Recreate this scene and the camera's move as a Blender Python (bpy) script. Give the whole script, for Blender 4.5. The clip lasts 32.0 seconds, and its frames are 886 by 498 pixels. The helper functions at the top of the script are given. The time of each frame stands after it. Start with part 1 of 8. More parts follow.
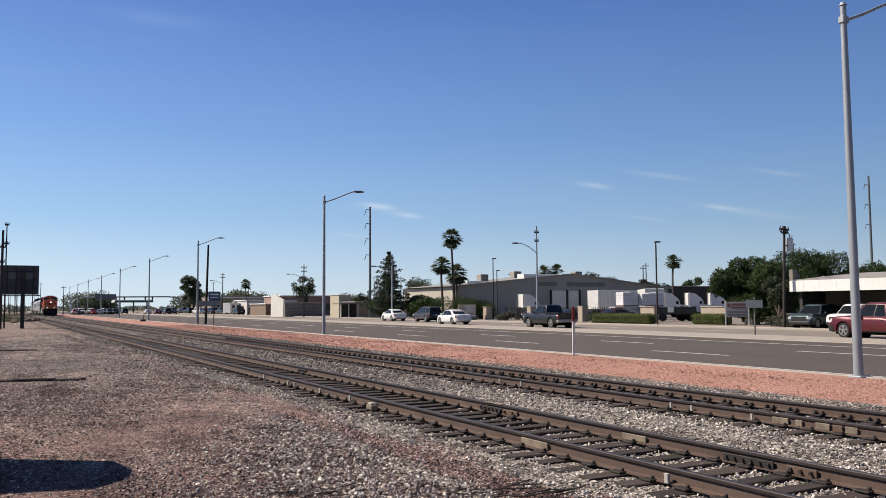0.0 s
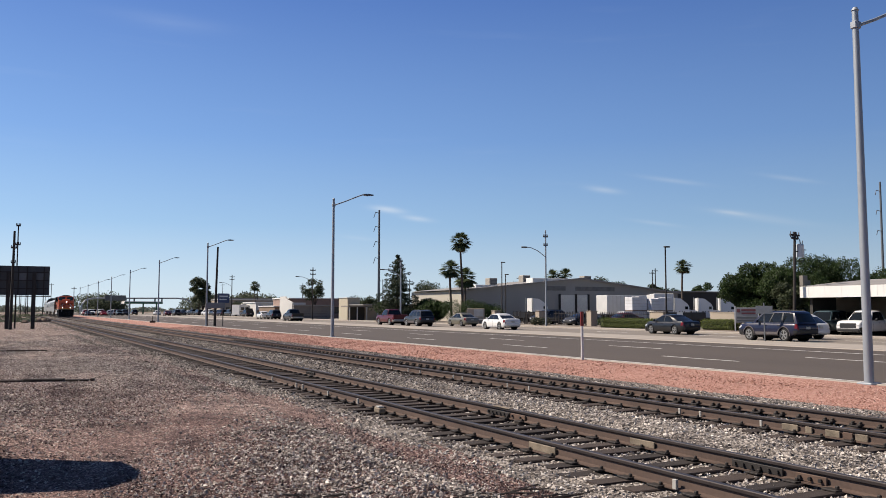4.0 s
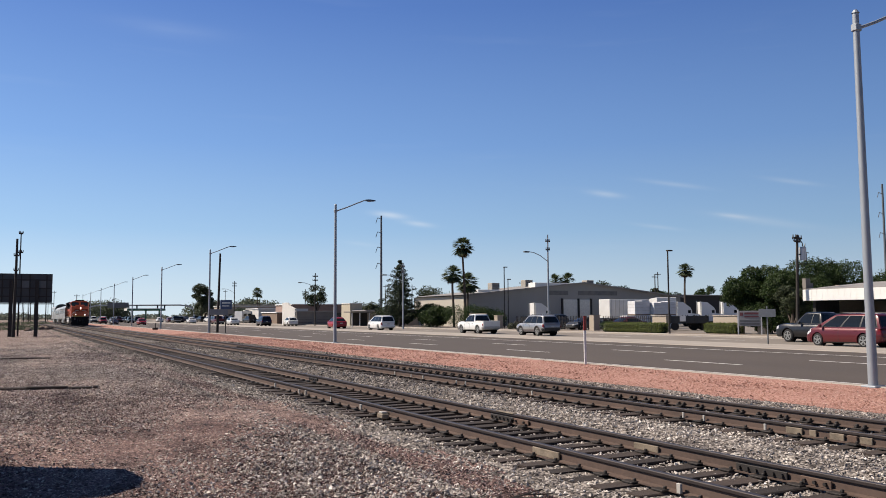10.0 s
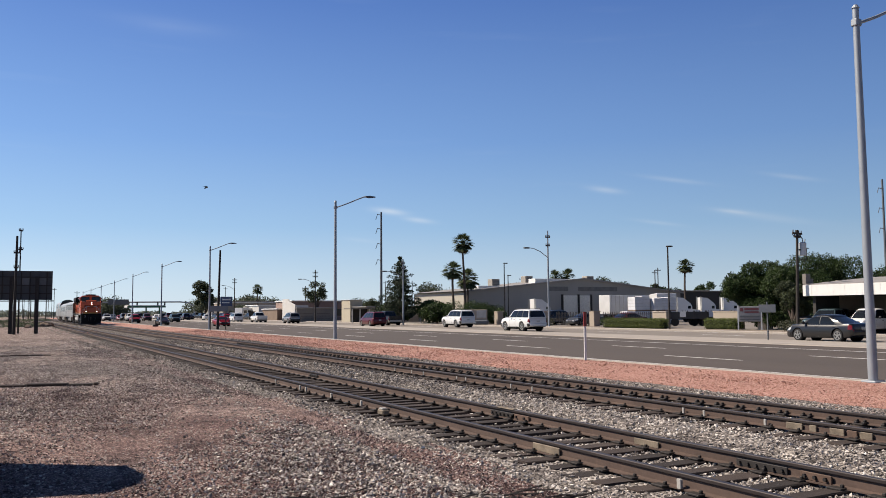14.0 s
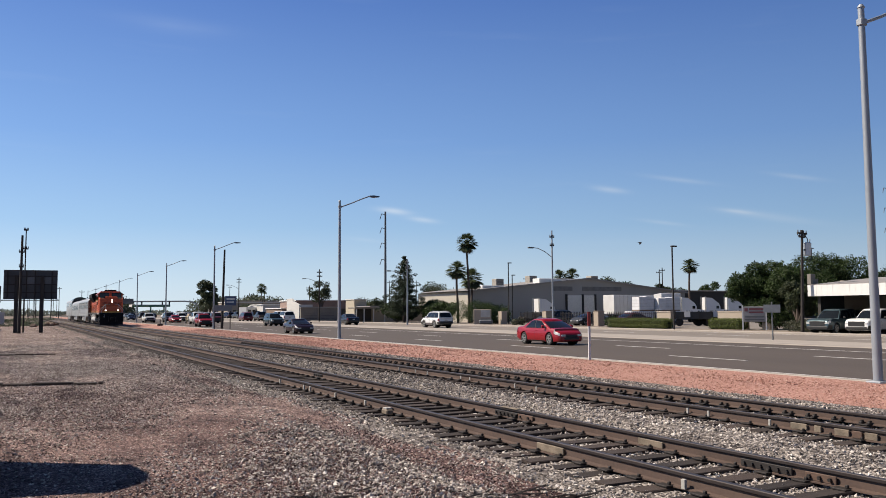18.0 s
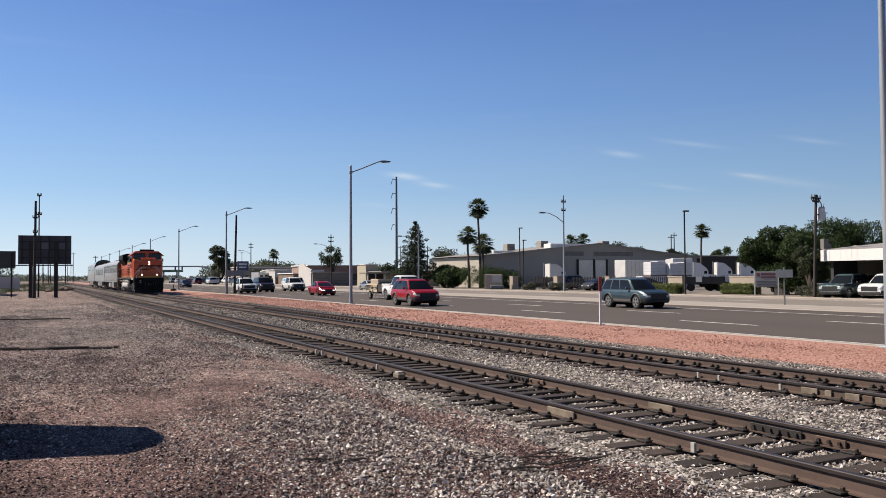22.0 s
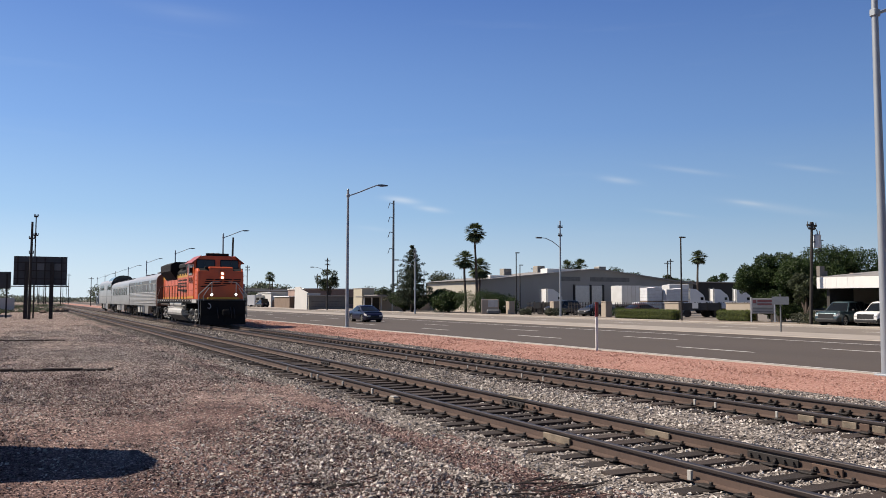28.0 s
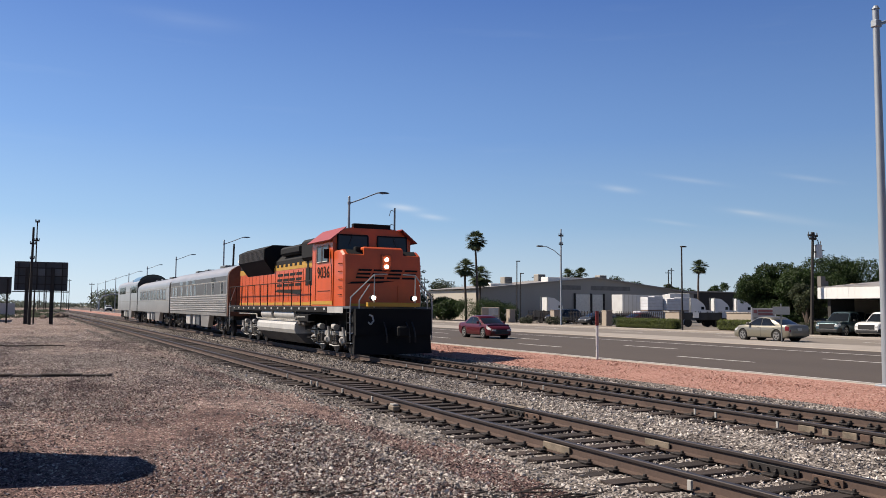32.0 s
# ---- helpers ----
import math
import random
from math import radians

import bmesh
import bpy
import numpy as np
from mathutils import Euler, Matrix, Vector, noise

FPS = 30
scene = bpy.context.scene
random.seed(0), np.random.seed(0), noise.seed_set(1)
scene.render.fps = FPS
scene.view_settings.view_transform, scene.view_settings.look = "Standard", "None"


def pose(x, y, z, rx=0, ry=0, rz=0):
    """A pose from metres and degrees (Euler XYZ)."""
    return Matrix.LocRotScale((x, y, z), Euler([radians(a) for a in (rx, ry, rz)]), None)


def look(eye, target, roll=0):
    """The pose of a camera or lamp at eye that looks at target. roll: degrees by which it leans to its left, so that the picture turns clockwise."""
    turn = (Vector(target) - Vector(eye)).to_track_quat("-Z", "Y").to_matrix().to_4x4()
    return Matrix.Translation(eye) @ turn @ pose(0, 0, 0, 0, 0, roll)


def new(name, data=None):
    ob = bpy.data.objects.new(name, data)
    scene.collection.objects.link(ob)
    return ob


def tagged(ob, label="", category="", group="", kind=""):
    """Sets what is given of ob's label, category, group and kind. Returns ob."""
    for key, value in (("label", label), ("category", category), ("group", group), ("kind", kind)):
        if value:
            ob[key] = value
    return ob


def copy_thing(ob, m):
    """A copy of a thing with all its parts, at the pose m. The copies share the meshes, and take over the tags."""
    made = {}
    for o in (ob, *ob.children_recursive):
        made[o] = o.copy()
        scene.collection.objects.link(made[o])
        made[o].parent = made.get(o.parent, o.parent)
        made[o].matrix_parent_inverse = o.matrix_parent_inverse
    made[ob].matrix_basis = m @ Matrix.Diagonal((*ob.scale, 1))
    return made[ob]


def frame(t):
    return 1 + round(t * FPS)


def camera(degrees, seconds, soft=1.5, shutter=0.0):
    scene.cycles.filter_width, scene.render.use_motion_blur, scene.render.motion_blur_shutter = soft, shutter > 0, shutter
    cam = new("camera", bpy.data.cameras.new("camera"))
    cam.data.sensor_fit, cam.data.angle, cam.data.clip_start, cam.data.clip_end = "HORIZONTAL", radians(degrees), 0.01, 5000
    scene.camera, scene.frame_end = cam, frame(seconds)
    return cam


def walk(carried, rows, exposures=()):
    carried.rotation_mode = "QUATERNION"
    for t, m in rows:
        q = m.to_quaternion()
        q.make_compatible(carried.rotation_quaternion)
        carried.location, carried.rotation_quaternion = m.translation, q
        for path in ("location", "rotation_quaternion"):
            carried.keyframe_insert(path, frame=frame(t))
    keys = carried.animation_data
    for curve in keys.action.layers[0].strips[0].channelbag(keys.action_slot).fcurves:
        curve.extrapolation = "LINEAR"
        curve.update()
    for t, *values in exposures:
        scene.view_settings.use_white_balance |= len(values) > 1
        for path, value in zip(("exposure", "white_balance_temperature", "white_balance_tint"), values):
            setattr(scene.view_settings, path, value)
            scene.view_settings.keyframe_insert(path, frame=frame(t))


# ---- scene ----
# ---- camera and its walk ----
cam = camera(56.15, 32.0, soft=0.72)
walk(cam, [
    (0, pose(0, 0, 1.77, 93.95, 0.33, -28.23)), (0.5, pose(0, 0, 1.77, 93.85, 0.41, -28.22)), (1, pose(0, 0, 1.77, 93.99, 0.21, -28.22)),
    (1.5, pose(0, 0, 1.77, 94.21, 0.02, -28.21)), (2, pose(0, 0, 1.77, 94.04, 0.07, -28.01)), (2.5, pose(0, 0, 1.77, 93.84, -0.10, -27.81)),
    (3, pose(0, 0, 1.77, 93.84, -0.13, -27.84)), (3.5, pose(0, 0, 1.77, 94.02, -0.10, -27.77)), (5.5, pose(0, 0, 1.77, 94.55, 0.09, -26.93)),
    (6, pose(0, 0, 1.77, 94.72, 0.21, -26.65)), (6.5, pose(0, 0, 1.77, 94.51, 0.03, -26.74)), (7, pose(0, 0, 1.77, 94.24, 0.00, -27.14)),
    (7.5, pose(0, 0, 1.77, 94.18, 0.18, -27.36)), (8, pose(0, 0, 1.77, 94.26, 0.28, -27.53)), (8.5, pose(0, 0, 1.77, 94.42, 0.25, -27.53)),
    (9, pose(0, 0, 1.77, 94.61, 0.22, -27.59)), (9.5, pose(0, 0, 1.77, 94.60, 0.23, -27.57)), (10, pose(0, 0, 1.77, 94.55, 0.26, -27.47)),
    (10.5, pose(0, 0, 1.77, 94.58, 0.28, -27.49)), (11, pose(0, 0, 1.77, 94.53, 0.26, -27.52)), (11.5, pose(0, 0, 1.77, 94.37, 0.21, -27.45)),
    (12, pose(0, 0, 1.77, 94.34, 0.19, -27.38)), (12.5, pose(0, 0, 1.77, 94.31, 0.23, -27.30)), (13, pose(0, 0, 1.77, 94.15, 0.30, -27.23)),
    (13.5, pose(0, 0, 1.77, 94.21, 0.28, -27.29)), (14, pose(0, 0, 1.77, 94.29, 0.39, -27.46)), (14.5, pose(0, 0, 1.77, 94.21, 0.38, -27.52)),
    (16.5, pose(0, 0, 1.77, 94.39, 0.69, -27.38)), (17, pose(0, 0, 1.77, 94.36, 0.58, -27.27)), (17.5, pose(0, 0, 1.77, 94.36, 0.49, -27.20)),
    (18, pose(0, 0, 1.77, 94.27, 0.31, -27.18)), (18.5, pose(0, 0, 1.77, 94.21, 0.26, -27.11)), (19, pose(0, 0, 1.77, 94.16, 0.14, -26.93)),
    (19.5, pose(0, 0, 1.77, 94.18, 0.06, -26.65)), (20, pose(0, 0, 1.77, 94.23, 0.09, -26.47)), (20.5, pose(0, 0, 1.77, 94.22, 0.15, -26.34)),
    (21, pose(0, 0, 1.77, 94.24, 0.18, -26.23)), (21.5, pose(0, 0, 1.77, 93.32, 0.23, -26.22)), (22, pose(0, 0, 1.77, 91.87, 0.32, -26.41)),
    (22.5, pose(0, 0, 1.77, 91.29, -0.20, -26.67)), (23, pose(0, 0, 1.77, 91.21, -0.69, -26.56)), (23.5, pose(0, 0, 1.77, 91.49, -0.39, -26.47)),
    (24, pose(0, 0, 1.77, 92.16, -0.06, -26.57)), (24.5, pose(0, 0, 1.77, 92.70, -0.06, -26.56)), (25, pose(0, 0, 1.77, 92.87, -0.04, -26.64)),
    (25.5, pose(0, 0, 1.77, 92.81, -0.12, -26.72)), (27.5, pose(0, 0, 1.77, 93.39, -0.06, -26.96)), (28, pose(0, 0, 1.77, 93.54, -0.14, -26.66)),
    (28.5, pose(0, 0, 1.77, 93.55, -0.09, -26.49)), (29, pose(0, 0, 1.77, 93.59, -0.14, -26.38)), (29.5, pose(0, 0, 1.77, 93.55, -0.34, -26.28)),
    (30, pose(0, 0, 1.77, 93.45, -0.41, -26.23)), (30.5, pose(0, 0, 1.77, 93.34, -0.52, -26.40)), (31, pose(0, 0, 1.77, 93.52, -0.53, -26.48)),
    (31.5, pose(0, 0, 1.77, 93.87, -0.50, -26.55)), (32, pose(0, 0, 1.77, 94.08, -0.50, -26.63)),
])

# ---- sky, sun, exposure ----
SUN_WAY = Vector((-3.4, 2.7, 4.5)).normalized()
world = bpy.data.worlds.new("sky")
scene.world = world
world.use_nodes = True
wn, wl = world.node_tree.nodes, world.node_tree.links
wn.clear()
sky = wn.new("ShaderNodeTexSky")
sky.sky_type, sky.sun_disc = "NISHITA", False
sky.sun_elevation, sky.sun_rotation = math.asin(SUN_WAY.z), math.atan2(SUN_WAY.x, SUN_WAY.y)
sky.altitude, sky.air_density, sky.dust_density, sky.ozone_density = 350, 1.0, 0.6, 2.2
sky_level = wn.new("ShaderNodeMixRGB")
sky_level.blend_type, sky_level.inputs["Fac"].default_value = "MULTIPLY", 1
sky_level.inputs["Color2"].default_value = (0.085, 0.085, 0.085, 1)
wgeo = wn.new("ShaderNodeTexCoord")
wsep = wn.new("ShaderNodeSeparateXYZ")
clear = wn.new("ShaderNodeValToRGB")
stops = ((0.0, (0.66, 0.79, 0.9)), (0.03, (0.58, 0.735, 0.885)), (0.1, (0.345, 0.555, 0.835)), (0.2, (0.205, 0.39, 0.775)), (0.355, (0.098, 0.22, 0.6)), (0.75, (0.022, 0.055, 0.17)))
for i in range(4):
    clear.color_ramp.elements.new(0.5)
for el, (p, c) in zip(clear.color_ramp.elements, stops):
    el.position, el.color = p, (*c, 1)
clear_mix = wn.new("ShaderNodeMixRGB")
clear_mix.inputs["Fac"].default_value = 0.82
wmap = wn.new("ShaderNodeMapping")
wmap.inputs["Scale"].default_value = (2.2, 2.2, 22)
wmap.inputs["Rotation"].default_value = (0.06, 0.05, 0.4)
wnoise = wn.new("ShaderNodeTexNoise")
wnoise.inputs["Scale"].default_value, wnoise.inputs["Detail"].default_value = 2.6, 9
wramp = wn.new("ShaderNodeValToRGB")
wramp.color_ramp.elements[0].position, wramp.color_ramp.elements[1].position = 0.6, 0.92
wmix = wn.new("ShaderNodeMixRGB")
wmix.inputs["Color2"].default_value = (0.7, 0.78, 0.88, 1)
wscale = wn.new("ShaderNodeMath")
wscale.operation = "MULTIPLY"
wscale.inputs[1].default_value = 0.05
wbg = wn.new("ShaderNodeBackground")
wbg.inputs["Strength"].default_value = 0.66
wout = wn.new("ShaderNodeOutputWorld")
wl.new(wgeo.outputs["Generated"], wmap.inputs["Vector"])
wl.new(wgeo.outputs["Generated"], wsep.inputs["Vector"])
wl.new(wsep.outputs["Z"], clear.inputs["Fac"])
wl.new(sky.outputs["Color"], sky_level.inputs["Color1"])
wl.new(sky_level.outputs["Color"], clear_mix.inputs["Color1"])
wl.new(clear.outputs["Color"], clear_mix.inputs["Color2"])
wl.new(wmap.outputs["Vector"], wnoise.inputs["Vector"])
wl.new(wnoise.outputs["Fac"], wramp.inputs["Fac"])
wl.new(wramp.outputs["Color"], wscale.inputs[0])
cloud_sum = wscale.outputs[0]


def sky_math(op, a, b):
    """One sum in the sky's nodes; a and b are numbers or sockets."""
    n = wn.new("ShaderNodeMath")
    n.operation = op
    for k, v in enumerate((a, b)):
        if isinstance(v, (int, float)):
            n.inputs[k].default_value = v
        else:
            wl.new(v, n.inputs[k])
    return n.outputs[0]


# thin cirrus wisps: place along and above the horizon, half length, half height, slope, density
right_dot = wn.new("ShaderNodeVectorMath")
right_dot.operation = "DOT_PRODUCT"
right_dot.inputs[1].default_value = (0.8894, -0.4571, 0)
wl.new(wgeo.outputs["Generated"], right_dot.inputs[0])
for wp, wq, wlen, whigh, slope, density in (
        (-0.0586, 0.1199, 0.0176, 0.0034, -0.117, 0.5),
        (-0.0234, 0.1092, 0.0163, 0.003, -0.122, 0.45),
        (0.197, 0.1412, 0.0179, 0.0033, -0.157, 0.32),
        (0.364, 0.104, 0.0429, 0.0044, -0.19, 0.2),
        (0.3359, 0.1104, 0.017, 0.0022, -0.182, 0.3),
        (0.2706, 0.15, 0.033, 0.0026, -0.178, 0.2),
        (0.3903, 0.146, 0.0236, 0.0025, -0.213, 0.18),
        (0.2558, 0.1012, 0.0244, 0.0023, -0.161, 0.18),
        (-0.2977, 0.3174, 0.0521, 0.008, -0.029, 0.08),
        (-0.0925, 0.0854, 0.0202, 0.0027, -0.118, 0.12),
):
    du = sky_math("SUBTRACT", right_dot.outputs["Value"], wp)
    dv = sky_math("SUBTRACT", sky_math("SUBTRACT", wsep.outputs["Z"], wq), sky_math("MULTIPLY", du, slope))
    far2 = sky_math("ADD", sky_math("POWER", sky_math("ABSOLUTE", sky_math("DIVIDE", du, wlen), 0), 2.0), sky_math("POWER", sky_math("ABSOLUTE", sky_math("DIVIDE", dv, whigh), 0), 2.0))
    soft = sky_math("MULTIPLY", sky_math("POWER", 2.718, sky_math("MULTIPLY", far2, -1.0)), density)
    cloud_sum = sky_math("ADD", cloud_sum, sky_math("MULTIPLY", soft, sky_math("MULTIPLY", wnoise.outputs["Fac"], 1.9)))
wl.new(cloud_sum, wmix.inputs["Fac"])
wl.new(clear_mix.outputs["Color"], wmix.inputs["Color1"])
side_dot, side_gain, side_mul = wn.new("ShaderNodeVectorMath"), wn.new("ShaderNodeMath"), wn.new("ShaderNodeVectorMath")
side_dot.operation, side_gain.operation, side_mul.operation = "DOT_PRODUCT", "MULTIPLY_ADD", "SCALE"
side_dot.inputs[1].default_value = Vector((SUN_WAY.x, SUN_WAY.y, 0)).normalized()
side_gain.inputs[1].default_value, side_gain.inputs[2].default_value = 0.34, 0.9
wl.new(wgeo.outputs["Generated"], side_dot.inputs[0])
wl.new(side_dot.outputs["Value"], side_gain.inputs[0])
wl.new(wmix.outputs["Color"], side_mul.inputs[0])
wl.new(side_gain.outputs[0], side_mul.inputs["Scale"])
wl.new(side_mul.outputs["Vector"], wbg.inputs["Color"])
wl.new(wbg.outputs["Background"], wout.inputs["Surface"])
sun = new("sun", bpy.data.lights.new("sun", "SUN"))
sun.data.energy, sun.data.angle, sun.data.color = 5.0, radians(0.53), (1.0, 0.885, 0.755)
sun.matrix_world = look(SUN_WAY * 50, (0, 0, 0))
scene.view_settings.exposure = 0.6


# ---- materials ----
def node_mat(name):
    m = bpy.data.materials.new(name)
    m.use_nodes = True
    n, l = m.node_tree.nodes, m.node_tree.links
    return m, n, l, n["Principled BSDF"]


def ramp(n, stops):
    r = n.new("ShaderNodeValToRGB")
    e = r.color_ramp.elements
    while len(e) < len(stops):
        e.new(0.5)
    for el, (p, c) in zip(e, stops):
        el.position, el.color = p, (*c, 1)
    return r


ALBEDO_SCALE = 0.665  # scales every base colour down; the raised exposure makes up for it, deepening shade


def plain(name, col, rough=0.6, metal=0.0, vary=0.15, scale=6.0, bump=0.0, fine=60.0, coat=0.0, each=0.0, stretch=(1, 1, 1), spec=0.5):
    """A surface with stains at one scale and grain at another; each: how far alike pieces differ."""
    m, n, l, b = node_mat(name)
    col = tuple(c * ALBEDO_SCALE for c in col)
    tc, mp = n.new("ShaderNodeTexCoord"), n.new("ShaderNodeMapping")
    mp.inputs["Scale"].default_value = stretch
    l.new(tc.outputs["Object"], mp.inputs["Vector"])
    big, small = n.new("ShaderNodeTexNoise"), n.new("ShaderNodeTexNoise")
    big.inputs["Scale"].default_value, big.inputs["Detail"].default_value = scale, 5
    small.inputs["Scale"].default_value, small.inputs["Detail"].default_value = fine, 3
    for x in (big, small):
        l.new(mp.outputs["Vector"], x.inputs["Vector"])
    dark = tuple(c * (1 - vary) for c in col)
    light = tuple(min(1, c * (1 + vary)) for c in col)
    r = ramp(n, ((0.3, dark), (0.7, light)))
    mix = n.new("ShaderNodeMath")
    mix.operation = "MULTIPLY_ADD"
    mix.inputs[1].default_value = 0.35
    l.new(small.outputs["Fac"], mix.inputs[0])
    add = n.new("ShaderNodeMath")
    add.operation = "MULTIPLY"
    add.inputs[1].default_value = 0.65
    l.new(big.outputs["Fac"], add.inputs[0])
    l.new(add.outputs[0], mix.inputs[2])
    l.new(mix.outputs[0], r.inputs["Fac"])
    out = r.outputs["Color"]
    if each:
        oi, hsv = n.new("ShaderNodeObjectInfo"), n.new("ShaderNodeHueSaturation")
        mr = n.new("ShaderNodeMapRange")
        mr.inputs["To Min"].default_value, mr.inputs["To Max"].default_value = 1 - each, 1 + each
        l.new(oi.outputs["Random"], mr.inputs["Value"])
        l.new(mr.outputs["Result"], hsv.inputs["Value"])
        l.new(out, hsv.inputs["Color"])
        out = hsv.outputs["Color"]
    l.new(out, b.inputs["Base Color"])
    b.inputs["Roughness"].default_value, b.inputs["Metallic"].default_value = rough, metal
    b.inputs["Coat Weight"].default_value = coat
    b.inputs["Specular IOR Level"].default_value = spec
    b.inputs["Coat Roughness"].default_value = 0.06
    if bump:
        bp = n.new("ShaderNodeBump")
        bp.inputs["Strength"].default_value, bp.inputs["Distance"].default_value = bump, 0.02
        l.new(mix.outputs[0], bp.inputs["Height"])
        l.new(bp.outputs["Normal"], b.inputs["Normal"])
    return m


def clods(n, l, colour, depth):
    """Darker clods and damp stains, a hand to a metre across."""
    tc, mul = n.new("ShaderNodeTexCoord"), None
    for scale, lo, hi in ((1.1, 0.36, 0.52), (4.2, 0.38, 0.47)):
        nz = n.new("ShaderNodeTexNoise")
        nz.inputs["Scale"].default_value, nz.inputs["Detail"].default_value = scale, 4
        mp = n.new("ShaderNodeMapping")
        mp.inputs["Scale"].default_value = (1, 0.6, 1)
        l.new(tc.outputs["Object"], mp.inputs["Vector"])
        l.new(mp.outputs["Vector"], nz.inputs["Vector"])
        r = ramp(n, ((lo, (1 - depth, 1 - depth * 1.05, 1 - depth)), (hi, (1.08, 1.08, 1.08))))
        l.new(nz.outputs["Fac"], r.inputs["Fac"])
        mul = n.new("ShaderNodeMixRGB")
        mul.blend_type, mul.inputs["Fac"].default_value = "MULTIPLY", 1
        l.new(colour, mul.inputs["Color1"])
        l.new(r.outputs["Color"], mul.inputs["Color2"])
        colour = mul.outputs["Color"]
    return colour


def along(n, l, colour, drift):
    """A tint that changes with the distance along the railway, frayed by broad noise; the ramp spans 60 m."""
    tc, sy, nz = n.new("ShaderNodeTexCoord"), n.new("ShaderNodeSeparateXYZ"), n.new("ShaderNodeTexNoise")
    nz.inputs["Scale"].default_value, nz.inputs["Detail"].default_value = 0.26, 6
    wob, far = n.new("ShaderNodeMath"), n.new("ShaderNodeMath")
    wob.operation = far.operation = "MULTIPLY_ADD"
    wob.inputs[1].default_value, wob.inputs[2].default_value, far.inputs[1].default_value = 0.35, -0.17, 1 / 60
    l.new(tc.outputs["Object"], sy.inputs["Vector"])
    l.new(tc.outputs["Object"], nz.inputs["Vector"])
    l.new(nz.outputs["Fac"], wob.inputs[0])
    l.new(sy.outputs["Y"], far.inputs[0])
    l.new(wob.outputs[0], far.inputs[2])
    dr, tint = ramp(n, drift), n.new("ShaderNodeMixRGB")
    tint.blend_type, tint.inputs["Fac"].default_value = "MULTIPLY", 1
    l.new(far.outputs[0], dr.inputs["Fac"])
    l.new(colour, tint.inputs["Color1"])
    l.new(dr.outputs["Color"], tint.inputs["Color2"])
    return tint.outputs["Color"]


def gravel(name, stops, stone=0.045, patch=((0.3, (0.75, 0.75, 0.75)), (0.7, (1.1, 1.1, 1.1))), patch_scale=0.35, bump=1.0, stretch=(1, 1, 1), drift=()):
    """Loose stones: a cell colour for each stone, broad patches over them, relief."""
    m, n, l, b = node_mat(name)
    tc = n.new("ShaderNodeTexCoord")
    vo, vd = n.new("ShaderNodeTexVoronoi"), n.new("ShaderNodeTexVoronoi")
    for v in (vo, vd):
        v.inputs["Scale"].default_value = 1 / stone
        l.new(tc.outputs["Object"], v.inputs["Vector"])
    sep = n.new("ShaderNodeSeparateColor")
    l.new(vo.outputs["Color"], sep.inputs["Color"])
    r = ramp(n, [(p, tuple(c * 0.79 for c in col)) for p, col in stops])
    r.color_ramp.interpolation = "LINEAR"
    l.new(sep.outputs["Red"], r.inputs["Fac"])
    mp = n.new("ShaderNodeMapping")
    mp.inputs["Scale"].default_value = stretch
    l.new(tc.outputs["Object"], mp.inputs["Vector"])
    big = n.new("ShaderNodeTexNoise")
    big.inputs["Scale"].default_value, big.inputs["Detail"].default_value = patch_scale, 6
    l.new(mp.outputs["Vector"], big.inputs["Vector"])
    pr = ramp(n, patch)
    l.new(big.outputs["Fac"], pr.inputs["Fac"])
    mul = n.new("ShaderNodeMixRGB")
    mul.blend_type, mul.inputs["Fac"].default_value = "MULTIPLY", 1
    l.new(r.outputs["Color"], mul.inputs["Color1"])
    l.new(pr.outputs["Color"], mul.inputs["Color2"])
    out = mul.outputs["Color"]
    if drift:
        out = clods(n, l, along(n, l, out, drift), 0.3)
    l.new(out, b.inputs["Base Color"])
    b.inputs["Roughness"].default_value = 0.95
    b.inputs["Specular IOR Level"].default_value = 0.2
    bp = n.new("ShaderNodeBump")
    bp.invert = True
    bp.inputs["Strength"].default_value, bp.inputs["Distance"].default_value = bump, stone * 0.7
    l.new(vd.outputs["Distance"], bp.inputs["Height"])
    l.new(bp.outputs["Normal"], b.inputs["Normal"])
    return m


def glow(name, col, strength):
    m, n, l, b = node_mat(name)
    b.inputs["Base Color"].default_value = (*col, 1)
    b.inputs["Emission Color"].default_value = (*col, 1)
    b.inputs["Emission Strength"].default_value = strength
    return m


def tinted_glass(name, col=(0.012, 0.014, 0.016), rough=0.04):
    m, n, l, b = node_mat(name)
    b.inputs["Base Color"].default_value = (*col, 1)
    b.inputs["Roughness"].default_value = rough
    b.inputs["Specular IOR Level"].default_value = 0.4
    return m


# Near end darkened, also to deepen the hut's shadow; paler gravel beyond.
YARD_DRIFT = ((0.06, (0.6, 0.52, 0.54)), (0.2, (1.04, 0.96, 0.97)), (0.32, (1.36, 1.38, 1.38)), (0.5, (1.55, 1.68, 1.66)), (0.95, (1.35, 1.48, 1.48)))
# Ballast darkens with distance, standing partly for the shade among far ties.
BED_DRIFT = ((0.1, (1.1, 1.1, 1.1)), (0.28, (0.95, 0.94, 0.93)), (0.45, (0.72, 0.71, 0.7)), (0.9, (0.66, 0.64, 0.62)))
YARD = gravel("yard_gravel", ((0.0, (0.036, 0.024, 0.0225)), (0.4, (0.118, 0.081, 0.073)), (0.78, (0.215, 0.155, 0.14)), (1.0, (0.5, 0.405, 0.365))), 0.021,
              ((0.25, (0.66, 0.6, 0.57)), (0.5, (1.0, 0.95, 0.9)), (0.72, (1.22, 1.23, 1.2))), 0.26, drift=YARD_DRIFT)
